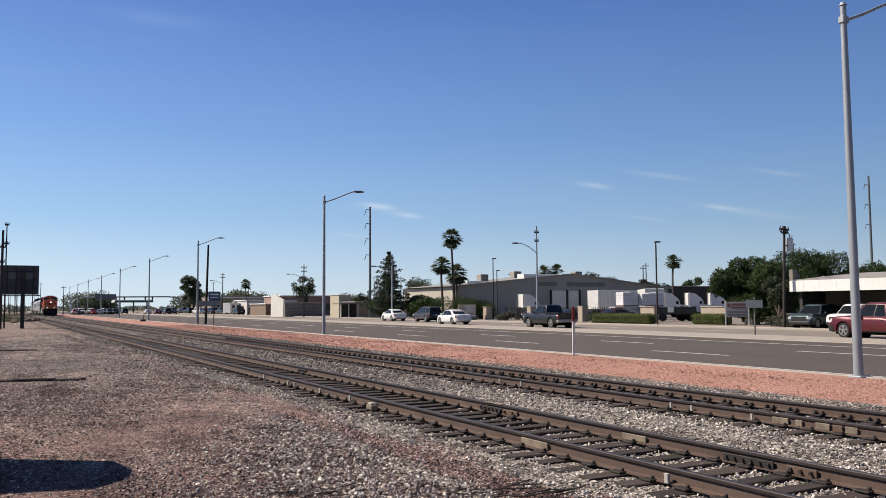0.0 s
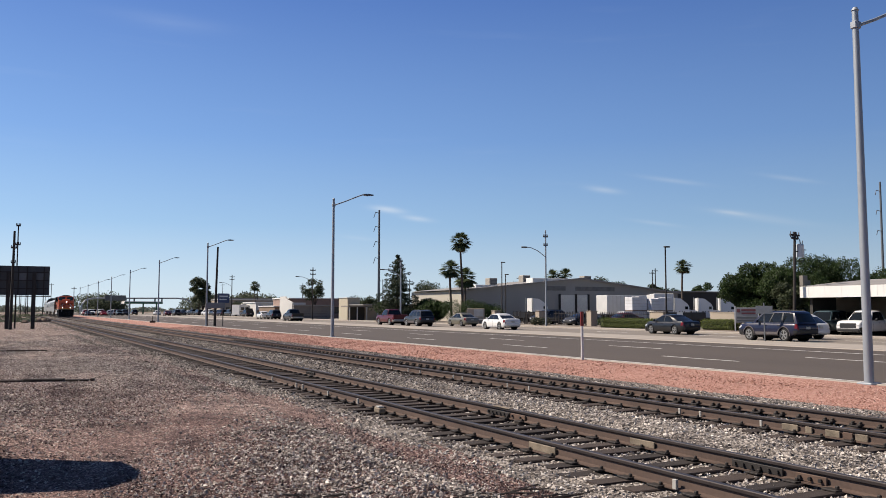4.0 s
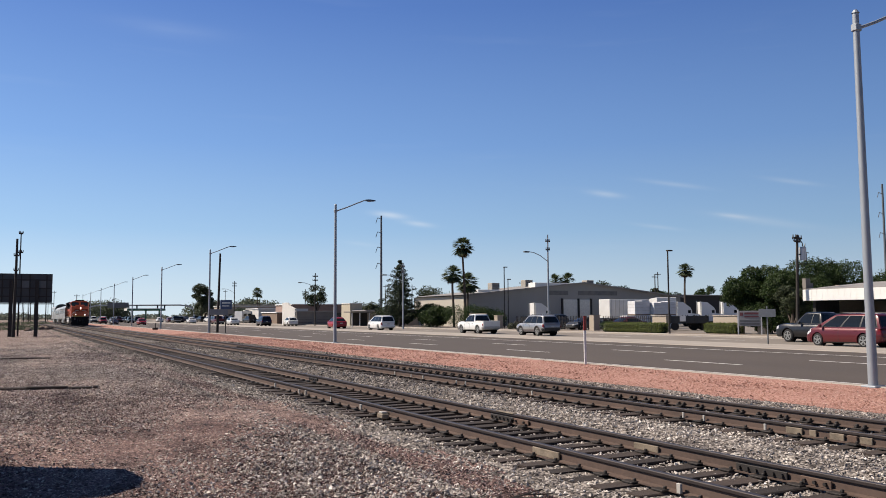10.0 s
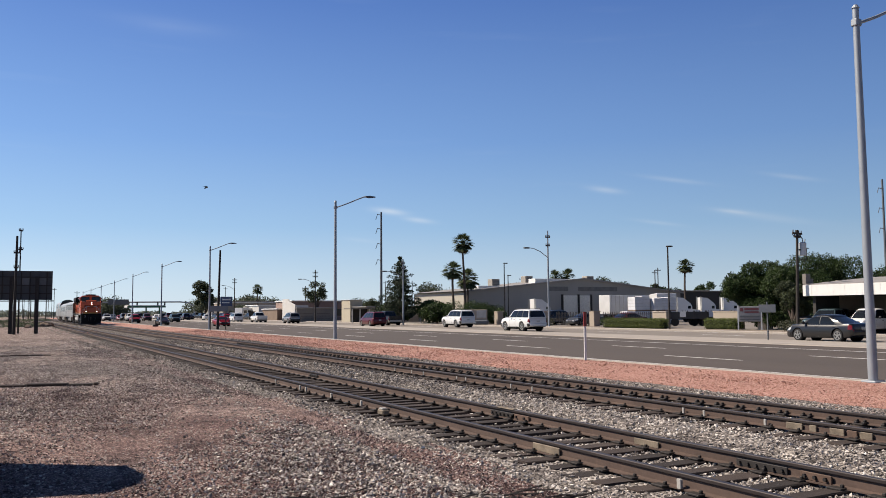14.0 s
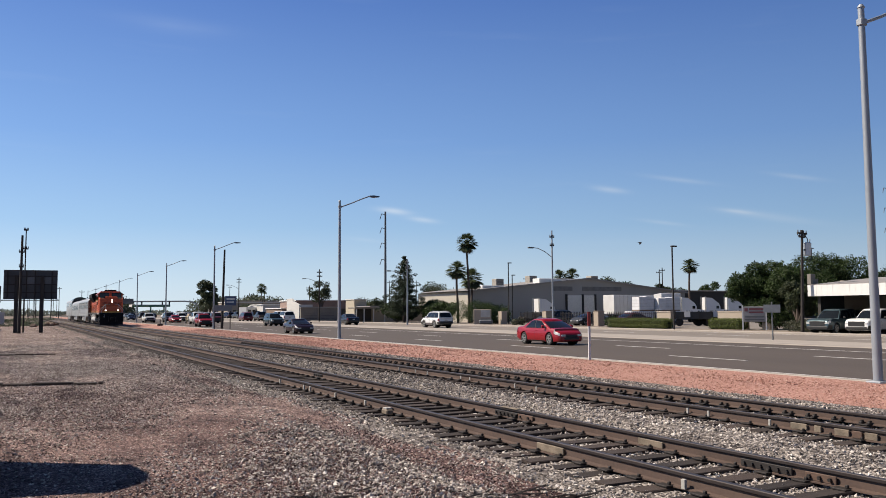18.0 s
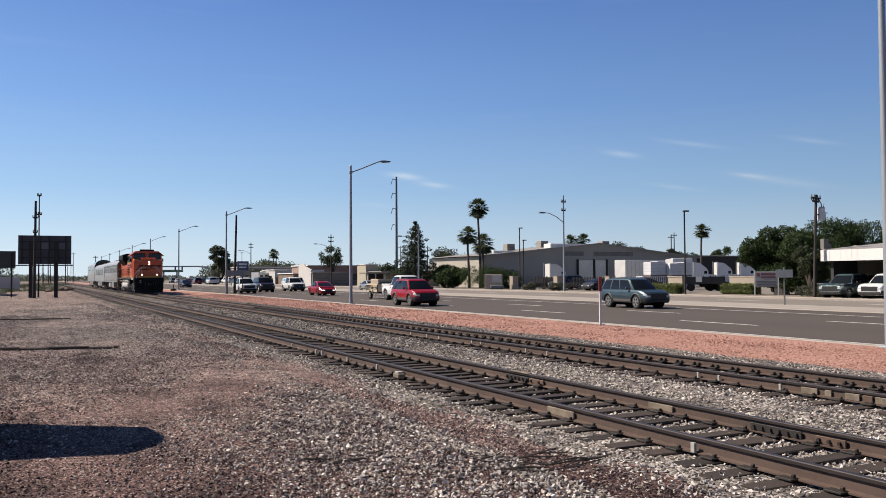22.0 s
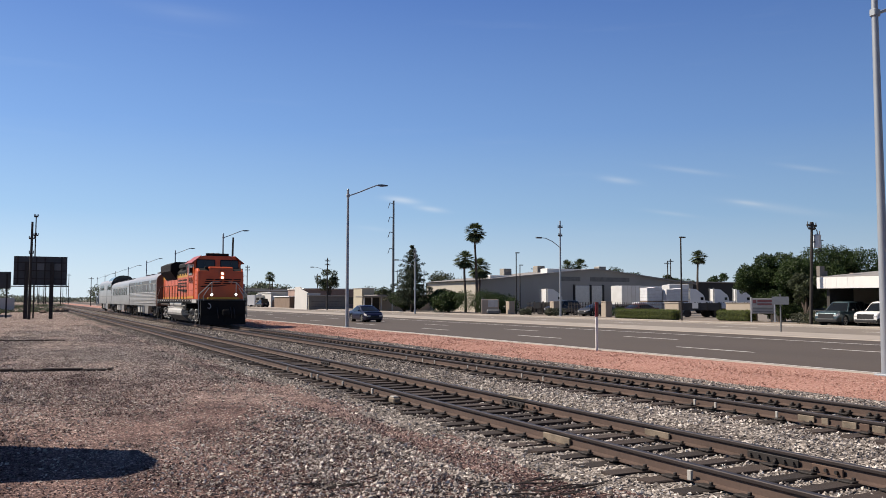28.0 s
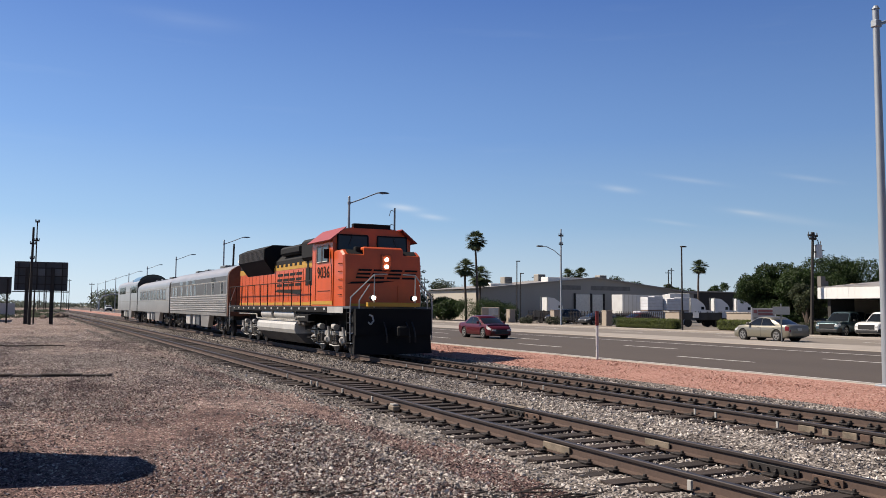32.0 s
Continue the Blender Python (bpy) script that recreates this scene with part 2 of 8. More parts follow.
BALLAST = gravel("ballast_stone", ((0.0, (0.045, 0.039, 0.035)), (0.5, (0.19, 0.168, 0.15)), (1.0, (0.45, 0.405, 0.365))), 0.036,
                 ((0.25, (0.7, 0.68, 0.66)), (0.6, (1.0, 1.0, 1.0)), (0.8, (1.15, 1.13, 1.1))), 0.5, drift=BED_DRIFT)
RED_ROCK = gravel("red_rock", ((0.0, (0.27, 0.128, 0.098)), (0.5, (0.42, 0.222, 0.175)), (1.0, (0.56, 0.36, 0.295))), 0.035,
                  ((0.25, (0.86, 0.84, 0.83)), (0.7, (1.06, 1.05, 1.05))), 0.5, bump=0.6)
EARTH = gravel("dry_earth", ((0.0, (0.17, 0.133, 0.105)), (1.0, (0.3, 0.25, 0.2))), 0.3, patch_scale=0.05, bump=0.3)
DIRT = plain("bare_dirt", (0.27, 0.215, 0.165), 0.95, vary=0.3, scale=0.6, bump=0.4, fine=18)
ASPHALT = plain("asphalt", (0.094, 0.073, 0.058), 0.9, vary=0.16, scale=0.25, bump=0.25, fine=45, stretch=(1, 0.12, 1))
ASPHALT_OLD = plain("old_asphalt", (0.26, 0.225, 0.19), 0.9, vary=0.14, scale=0.3, bump=0.25, fine=40)
CONCRETE = plain("concrete", (0.44, 0.39, 0.335), 0.85, vary=0.14, scale=0.8, bump=0.2, fine=30)
LINE_PAINT = plain("road_paint", (0.72, 0.7, 0.66), 0.7, vary=0.22, scale=3.0)
TIE_WOOD = plain("tie_wood", (0.05, 0.035, 0.028), 0.9, vary=0.35, scale=3.0, bump=0.5, fine=40, each=0.45, stretch=(1, 8, 8))
RAIL_RUST = plain("rail_rust", (0.115, 0.074, 0.057), 0.8, 0.1, vary=0.3, scale=2.0, fine=25, bump=0.15)
RAIL_TOP = plain("rail_head_steel", (0.06, 0.046, 0.042), 0.5, 0.35, vary=0.25, scale=3.0)
IRON = plain("dark_iron", (0.05, 0.043, 0.04), 0.7, 0.4, vary=0.3)
GALV = plain("galvanised_steel", (0.42, 0.455, 0.49), 0.55, 0.35, vary=0.1, scale=2.0)
POLE_WOOD = plain("pole_wood", (0.05, 0.042, 0.036), 0.9, vary=0.25, scale=3.0, stretch=(6, 6, 0.6))
WHITE = plain("white_paint", (0.9, 0.9, 0.88), 0.5, vary=0.06)
BLACK = plain("black_paint", (0.022, 0.022, 0.024), 0.5, vary=0.2)
STEEL_GREY = plain("grey_steel_paint", (0.16, 0.17, 0.18), 0.5, 0.2, vary=0.12)


# ---- mesh helpers ----
class Shape:
    """Faces gathered piece by piece into one mesh."""

    def __init__(self):
        self.v, self.f = [], []

    def add(self, verts, faces):
        o = len(self.v)
        self.v += [tuple(p) for p in verts]
        self.f += [tuple(i + o for i in f) for f in faces]
        return self

    def box(self, x0, x1, y0, y1, z0, z1, m=None):
        vs = [(x, y, z) for z in (z0, z1) for y in (y0, y1) for x in (x0, x1)]
        if m is not None:
            vs = [m @ Vector(p) for p in vs]
        return self.add(vs, ((0, 2, 3, 1), (4, 5, 7, 6), (0, 1, 5, 4), (2, 6, 7, 3), (0, 4, 6, 2), (1, 3, 7, 5)))

    def soft_box(self, x0, x1, y0, y1, z0, z1, r=0.03):
        """A box with its edges cut by r."""
        vs, fs = [], []
        c = ((x0 + x1) / 2, (y0 + y1) / 2, (z0 + z1) / 2)
        h = ((x1 - x0) / 2, (y1 - y0) / 2, (z1 - z0) / 2)
        r = min(r, *(k * 0.49 for k in h))
        bm = bmesh.new()
        bmesh.ops.create_cube(bm, size=2)
        for v in bm.verts:
            v.co = Vector([c[i] + v.co[i] * h[i] for i in range(3)])
        bmesh.ops.bevel(bm, geom=bm.edges[:], offset=r, segments=1, affect="EDGES")
        bm.verts.index_update()
        vs = [v.co[:] for v in bm.verts]
        fs = [[v.index for v in f.verts] for f in bm.faces]
        bm.free()
        return self.add(vs, fs)

    def tube(self, p0, p1, r0, r1=None, seg=8, caps=True):
        r1 = r0 if r1 is None else r1
        p0, p1 = Vector(p0), Vector(p1)
        q = (p1 - p0).to_track_quat("Z", "Y").to_matrix()
        vs = []
        for p, r in ((p0, r0), (p1, r1)):
            vs += [p + q @ Vector((r * math.cos(a), r * math.sin(a), 0)) for a in (2 * math.pi * i / seg for i in range(seg))]
        fs = [(i, (i + 1) % seg, seg + (i + 1) % seg, seg + i) for i in range(seg)]
        if caps:
            fs += [tuple(range(seg))[::-1], tuple(range(seg, 2 * seg))]
        return self.add(vs, fs)

    def pipe(self, pts, r, seg=6):
        for a, b in zip(pts, pts[1:]):
            self.tube(a, b, r, r, seg)
        return self

    def prism(self, outline, a, b, axis="x"):
        """An outline in the plane across the axis, drawn out from a to b. outline: (y, z) for x, (x, z) for y, (x, y) for z."""
        def put(p, k):
            return {"x": (k, p[0], p[1]), "y": (p[0], k, p[1]), "z": (p[0], p[1], k)}[axis]
        n = len(outline)
        return self.add([put(p, a) for p in outline] + [put(p, b) for p in outline],
                        [tuple(range(n))[::-1], tuple(range(n, 2 * n))] + [(i, (i + 1) % n, n + (i + 1) % n, n + i) for i in range(n)])

    def rings(self, rings, caps=True):
        """A skin over rings of equally many points."""
        n = len(rings[0])
        fs = [(k * n + i, k * n + (i + 1) % n, (k + 1) * n + (i + 1) % n, (k + 1) * n + i) for k in range(len(rings) - 1) for i in range(n)]
        if caps:
            fs += [tuple(range(n))[::-1], tuple(range((len(rings) - 1) * n, len(rings) * n))]
        return self.add([p for r in rings for p in r], fs)

    def pane(self, a, b, c, d, thick=0.012):
        """A thin plate with its outer face on a, b, c, d pushed out by thick."""
        a, b, c, d = map(Vector, (a, b, c, d))
        nrm = (b - a).cross(d - a).normalized() * thick
        vs = [a, b, c, d, a + nrm, b + nrm, c + nrm, d + nrm]
        return self.add(vs, ((3, 2, 1, 0), (4, 5, 6, 7), (0, 1, 5, 4), (1, 2, 6, 5), (2, 3, 7, 6), (3, 0, 4, 7)))

    def mesh(self, name, material, smooth=False):
        me = bpy.data.meshes.new(name)
        me.from_pydata(self.v, [], self.f)
        bm = bmesh.new()
        bm.from_mesh(me)
        bmesh.ops.recalc_face_normals(bm, faces=bm.faces)
        bm.to_mesh(me)
        bm.free()
        me.materials.append(material)
        if smooth:
            me.shade_smooth()
            me.set_sharp_from_angle(angle=radians(35))
        return me


def part(name, shape, material, parent=None, label="", smooth=False, m=None):
    ob = new(name, shape if isinstance(shape, bpy.types.Mesh) else shape.mesh(name, material, smooth))
    if parent is not None:
        ob.parent = parent
    if m is not None:
        ob.matrix_basis = m
    if label:
        ob["label"] = label
    return ob


def thing(name, label, category, m=None, group="", kind=""):
    ob = new(name)
    if m is not None:
        ob.matrix_basis = m
    return tagged(ob, label, category, group, kind)


def setting(name, shape, material, label, smooth=False, category="structure"):
    return tagged(part(name, shape, material, smooth=smooth), label, category, "", "structure")


# ---- ground, road, tracks ----
def strip(x0, x1, y0, y1, z0, z1=None, step=None, bumpy=0.0):
    """A sheet from x0 at height z0 to x1 at height z1."""
    z1 = z0 if z1 is None else z1
    s = Shape()
    return s.add([(x0, y0, z0), (x1, y0, z1), (x1, y1, z1), (x0, y1, z0)], [(0, 1, 2, 3)])


g = Shape()
gx = (-3000, -40, 4.9, 17.9, 18.3, 3000)
gz = (-0.22, -0.22, -0.22, -0.22, -0.06, -0.06)
for i in range(5):
    g.add([(gx[i], -900, gz[i]), (gx[i + 1], -900, gz[i + 1]), (gx[i + 1], 4000, gz[i + 1]), (gx[i], 4000, gz[i])], [(0, 1, 2, 3)])
setting("ground", g, EARTH, "flat dry earth reaching the horizon", category="ground")


def rolling(x0, x1, y0, y1, nx, ny, z, amp=0.03, scale=0.35, near=1.0):
    """A sheet with gentle swells, finer towards the camera's end."""
    s = Shape()
    vs, fs = [], []
    for j in range(ny + 1):
        v = j / ny
        y = y0 + (y1 - y0) * v ** near
        for i in range(nx + 1):
            x = x0 + (x1 - x0) * i / nx
            h = z(x, y) if callable(z) else z
            vs.append((x, y, h + amp * noise.noise((x * scale, y * scale * 0.5, 3.1)) + 0.4 * amp * noise.noise((x * scale * 4, y * scale * 4, 7.7))))
    for j in range(ny):
        for i in range(nx):
            a = j * (nx + 1) + i
            fs.append((a, a + 1, a + nx + 2, a + nx + 1))
    return s.add(vs, fs)


def yard_height(x, y):
    return -0.13 - 0.05 * max(0.0, min(1.0, (x - 3.5) / 2.0))


setting("yard", rolling(-30, 5.6, -12, 420, 60, 150, yard_height, 0.03, near=2.2), YARD, "pinkish brown crushed gravel yard beside the railway", True, "ground")


def bed_height(x, y):
    """Ballast shoulder, cribs under both tracks, and the heap between them."""
    if x < 5.4:
        return -0.24 + 0.07 * max(0, (x - 4.2) / 1.2) if x >= 4.6 else max(-0.24 + 0.07 * max(0, (x - 4.2) / 1.2), yard_height(x, y) + 0.004)
    if x < 8.7:
        return -0.18 - (0.005 + 0.05 * max(0.0, min(1.0, (y - 10) / 10))) * max(0.0, 1 - ((x - 7.19) / 1.15) ** 6) if 6.04 < x < 8.34 else -0.18
    if x < 10.2:
        return -0.18 + 0.06 * math.sin(math.pi * (x - 8.7) / 1.5) + 0.035 * (x - 8.7) / 1.5
    if x < 13.2:
        return -0.145 - (0.005 + 0.03 * max(0.0, min(1.0, (y - 10) / 10))) * max(0.0, 1 - ((x - 11.57) / 1.1) ** 6) if 10.47 < x < 12.67 else -0.145
    return -0.145 + 0.03 * min(1, (x - 13.2))


setting("ballast_bed", rolling(4.2, 14.6, -12, 420, 64, 200, bed_height, 0.022, 0.9, near=2.2), BALLAST, "grey crushed stone ballast bed", True, "ground")
setting("red_gravel_verge", rolling(14.3, 18.45, -12, 420, 20, 150, lambda x, y: -0.13 + 0.13 * min(1, (x - 14.3) / 3.6), 0.025, 0.8, near=2.2), RED_ROCK,
        "brick red decorative rock verge between rails and road", True, "ground")
setting("road", Shape().box(18.45, 34.0, -300, 700, -0.2, 0.0), ASPHALT, "dark asphalt carriageway with worn lane marks", category="road")
setting("far_road", Shape().box(38.9, 48.6, -300, 700, -0.2, 0.0), ASPHALT_OLD, "sunlit grey asphalt carriageway", category="road")
setting("kerb", Shape().soft_box(18.36, 18.6, -300, 700, -0.15, 0.03, 0.02), CONCRETE, "pale concrete edge strip of the road", category="kerb")
md = Shape()
md.soft_box(34.0, 38.9, -300, 700, -0.2, 0.035, 0.015)
setting("median", md, CONCRETE, "pale low concrete median between carriageways", category="median")
setting("dirt_strip", Shape().box(49.9, 54.6, -300, 96, 0.0, 0.062), DIRT, "bare brown dirt strip along the lot edge", category="ground")
setting("pavement", Shape().soft_box(48.6, 49.9, -300, 700, -0.2, 0.13, 0.03), CONCRETE, "pale concrete pavement along the far kerb", category="pavement")
setting("shop_apron", Shape().box(54.6, 60, -300, 46, 0.03, 0.058), ASPHALT, "dark asphalt apron before the shop", category="ground")
setting("parking_lot", Shape().box(49.9, 130, -300, 400, -0.2, 0.05), ASPHALT_OLD, "worn grey asphalt lots behind the road", category="ground")
for x, w in ((31.1, 0.12), (19.0, 0.1), (39.5, 0.1), (48.1, 0.1)):
    setting("edge_line", Shape().box(x - w / 2, x + w / 2, -300, 700, -0.01, 0.004), LINE_PAINT, "worn white edge line", category="road marking")
for x, off in ((22.6, 21.0), (26.8, 29.4), (43.6, 17.0)):
    first = None
    for k in range(-3, 28):
        y = off + k * 11.6
        if first is None:
            first = tagged(part("lane_dash", Shape().box(x - 0.06, x + 0.06, 0, 3.8, -0.01, 0.005), LINE_PAINT, m=pose(0, y, 0)), "worn white lane dash on asphalt", "road marking", "lane dashes", "structure")
        else:
            copy_thing(first, pose(0, y, 0))

RAIL_OUTLINE = ((-0.07, -0.17), (0.07, -0.17), (0.07, -0.155), (0.016, -0.14), (0.012, -0.045), (0.036, -0.03), (0.036, -0.004), (0.03, 0.0), (-0.03, 0.0), (-0.036, -0.004), (-0.036, -0.03), (-0.012, -0.045), (-0.016, -0.14), (-0.07, -0.155))


def track(name, xc, top, label):
    tr = thing(name, label, "railway track", pose(xc, 0, top), kind="structure")
    for x in (-0.7525, 0.7525):
        rail = part("rail", Shape().prism([(x + px, pz) for px, pz in RAIL_OUTLINE], -40, 600, "y"), RAIL_RUST, tr, "rusty steel rail")
        part("rail_head", Shape().prism([(x + px, pz) for px, pz in ((-0.0385, -0.034), (0.0385, -0.034), (0.0385, -0.004), (0.031, 0.003), (-0.031, 0.003), (-0.0385, -0.004))], -40, 600, "y"), RAIL_TOP, rail, "dark worn rail head")
    return tr


siding = track("siding_track", 7.19, 0.03, "older railway siding with rusty rails and weathered ties")
main = track("main_track", 11.57, 0.07, "main railway track with taller rails on ties")

# ---- train ----
TRAIN_X, RAIL_Z = 11.57, 0.07
ORANGE = plain("loco_orange", (0.78, 0.115, 0.015), 0.42, vary=0.2, scale=1.5, coat=0.2)
LOCO_BLACK = plain("loco_black", (0.008, 0.008, 0.008), 0.8, vary=0.4, scale=2.0, spec=0.25)
LOCO_YELLOW = plain("loco_yellow", (0.66, 0.36, 0.03), 0.45, vary=0.1)
TRUCK_SILVER = plain("truck_silver", (0.46, 0.44, 0.4), 0.6, 0.15, vary=0.6, scale=5.0)
TRUCK_GRIME = plain("truck_grime", (0.09, 0.08, 0.07), 0.8, 0.1, vary=0.5, scale=6.0)
TANK_GREY = plain("tank_grey", (0.66, 0.64, 0.59), 0.5, 0.15, vary=0.2, scale=2.0)
STAINLESS = plain("stainless_steel", (0.52, 0.5, 0.47), 0.36, 0.5, vary=0.22, scale=0.8, stretch=(1, 0.3, 1))
DARK_GLASS = tinted_glass("dark_glass", (0.03, 0.036, 0.036))
LIT = glow("headlamp_lit", (1.0, 0.93, 0.8), 3.4)
RAIL_PAINT = plain("handrail_paint", (0.6, 0.58, 0.53), 0.45, vary=0.1)
WHEEL_STEEL = plain("wheel_steel", (0.045, 0.038, 0.034), 0.6, 0.3, vary=0.25)
COACH_GLASS = plain("coach_window_glass", (0.1, 0.105, 0.108), 0.15, vary=0.3, scale=0.7)
PALE_STEEL = plain("pale_window_frame", (0.62, 0.61, 0.58), 0.4, 0.2, vary=0.1)
DULL_STEEL = plain("dull_band_steel", (0.18, 0.18, 0.176), 0.45, 0.3, vary=0.15)
CORRUGATED = plain("gangway_brown", (0.2, 0.1, 0.06), 0.6, vary=0.2)


def bogie(parent, y, axles, metal, half=1.2, r=0.5):
    """A railway truck: side frames, pedestals, springs, journals, brake rigging and wheelsets."""
    for sx in (-1, 1):
        def bx(x0, x1, *rest, cut=0.03):
            a, b = sorted((sx * x0, sx * x1))
            return Shape().soft_box(a, b, *rest, cut)
        n0, n1 = y + min(axles) - 0.6, y + max(axles) + 0.6
        a, b = sorted((sx * 1.02, sx * 1.14))
        s = Shape().prism([(n0, 0.7), (n0 + 0.15, 0.9), (n0 + 0.8, 0.8), (n1 - 0.8, 0.8), (n1 - 0.15, 0.9), (n1, 0.7), (n1 - 0.7, 0.64), (n0 + 0.7, 0.64)], a, b)
        fr = part("side_frame", s, metal, parent)
        for ax in axles:
            for d in (-0.27, 0.2):
                part("pedestal", bx(1.03, 1.13, y + ax + d, y + ax + d + 0.08, 0.28, 0.7), TRUCK_GRIME, fr)
            part("journal_box", bx(1.08, 1.24, y + ax - 0.14, y + ax + 0.14, 0.36, 0.62, cut=0.06), metal, fr)
            part("axle_cap", Shape().tube((sx * 1.24, y + ax, 0.5), (sx * 1.29, y + ax, 0.5), 0.1, 0.08, 10), metal, fr)
            part("damper", Shape().tube((sx * 1.2, y + ax - 0.32, 0.42), (sx * 1.24, y + ax - 0.22, 0.98), 0.045, 0.055, 8), metal, fr)
            part("sand_pipe", Shape().pipe([(sx * 1.1, y + ax + 0.5, 1.2), (sx * 1.0, y + ax + 0.52, 0.6), (sx * 0.8, y + ax + 0.45, 0.15)], 0.02, 5), IRON, fr)
        for ax in [(p + q) / 2 for p, q in zip(axles, axles[1:])]:
            for dy in (-0.2, 0.05):
                sp = Shape()
                for k in range(5):
                    sp.tube((sx * 1.17, y + ax + dy, 0.4 + 0.08 * k), (sx * 1.17, y + ax + dy, 0.445 + 0.08 * k), 0.085, seg=8)
                part("spring", sp, TRUCK_GRIME, fr)
            part("brake_cylinder", Shape().tube((sx * 1.2, y + ax - 0.22, 0.96), (sx * 1.2, y + ax + 0.16, 0.99), 0.12, 0.1, 10).tube((sx * 1.2, y + ax + 0.16, 0.99), (sx * 1.2, y + ax + 0.42, 0.86), 0.03, seg=6), metal, fr)
            part("brake_rod", Shape().pipe([(sx * 1.2, y + ax - 0.55, 0.3), (sx * 1.2, y + ax, 0.26), (sx * 1.2, y + ax + 0.55, 0.3)], 0.025, 5), metal, fr)
            part("spring_plank", bx(1.05, 1.22, y + ax - 0.36, y + ax + 0.24, 0.33, 0.39, cut=0.015), TRUCK_GRIME, fr)
    for a in axles:
        w = Shape()
        for sx in (-1, 1):
            w.tube((sx * 0.68, y + a, r), (sx * 0.82, y + a, r), r, seg=20)
        w.tube((-0.7, y + a, r), (0.7, y + a, r), 0.09, seg=8)
        part("wheelset", w, WHEEL_STEEL, parent)


def number_mesh(text, size, material, name="fleet_number"):
    c = bpy.data.curves.new(name, "FONT")
    c.body, c.size, c.extrude, c.align_x = text, size, 0.004, "CENTER"
    c.resolution_u = 2
    tmp = bpy.data.objects.new(name, c)
    scene.collection.objects.link(tmp)
    me = bpy.data.meshes.new_from_object(tmp)
    bpy.data.objects.remove(tmp)
    me.materials.clear()
    me.materials.append(material)
    return me


def block_mark(shape, u, z, w, h, lean, a, b, axis, flip=1):
    """One block of the painted emblem, without letters: three slanted bars."""
    t = h * 0.2
    def bar(u0, u1, z0, z1):
        pts = [(u0, z0), (u1, z0), (u1, z1), (u0, z1)]
        shape.prism([(u + flip * (p + lean * (q / h)), z + q) for p, q in pts], a, b, axis)
    bar(0, w, 0, t)
    bar(0, w, h * 0.4, h * 0.6)
    bar(0, w, h - t, h)


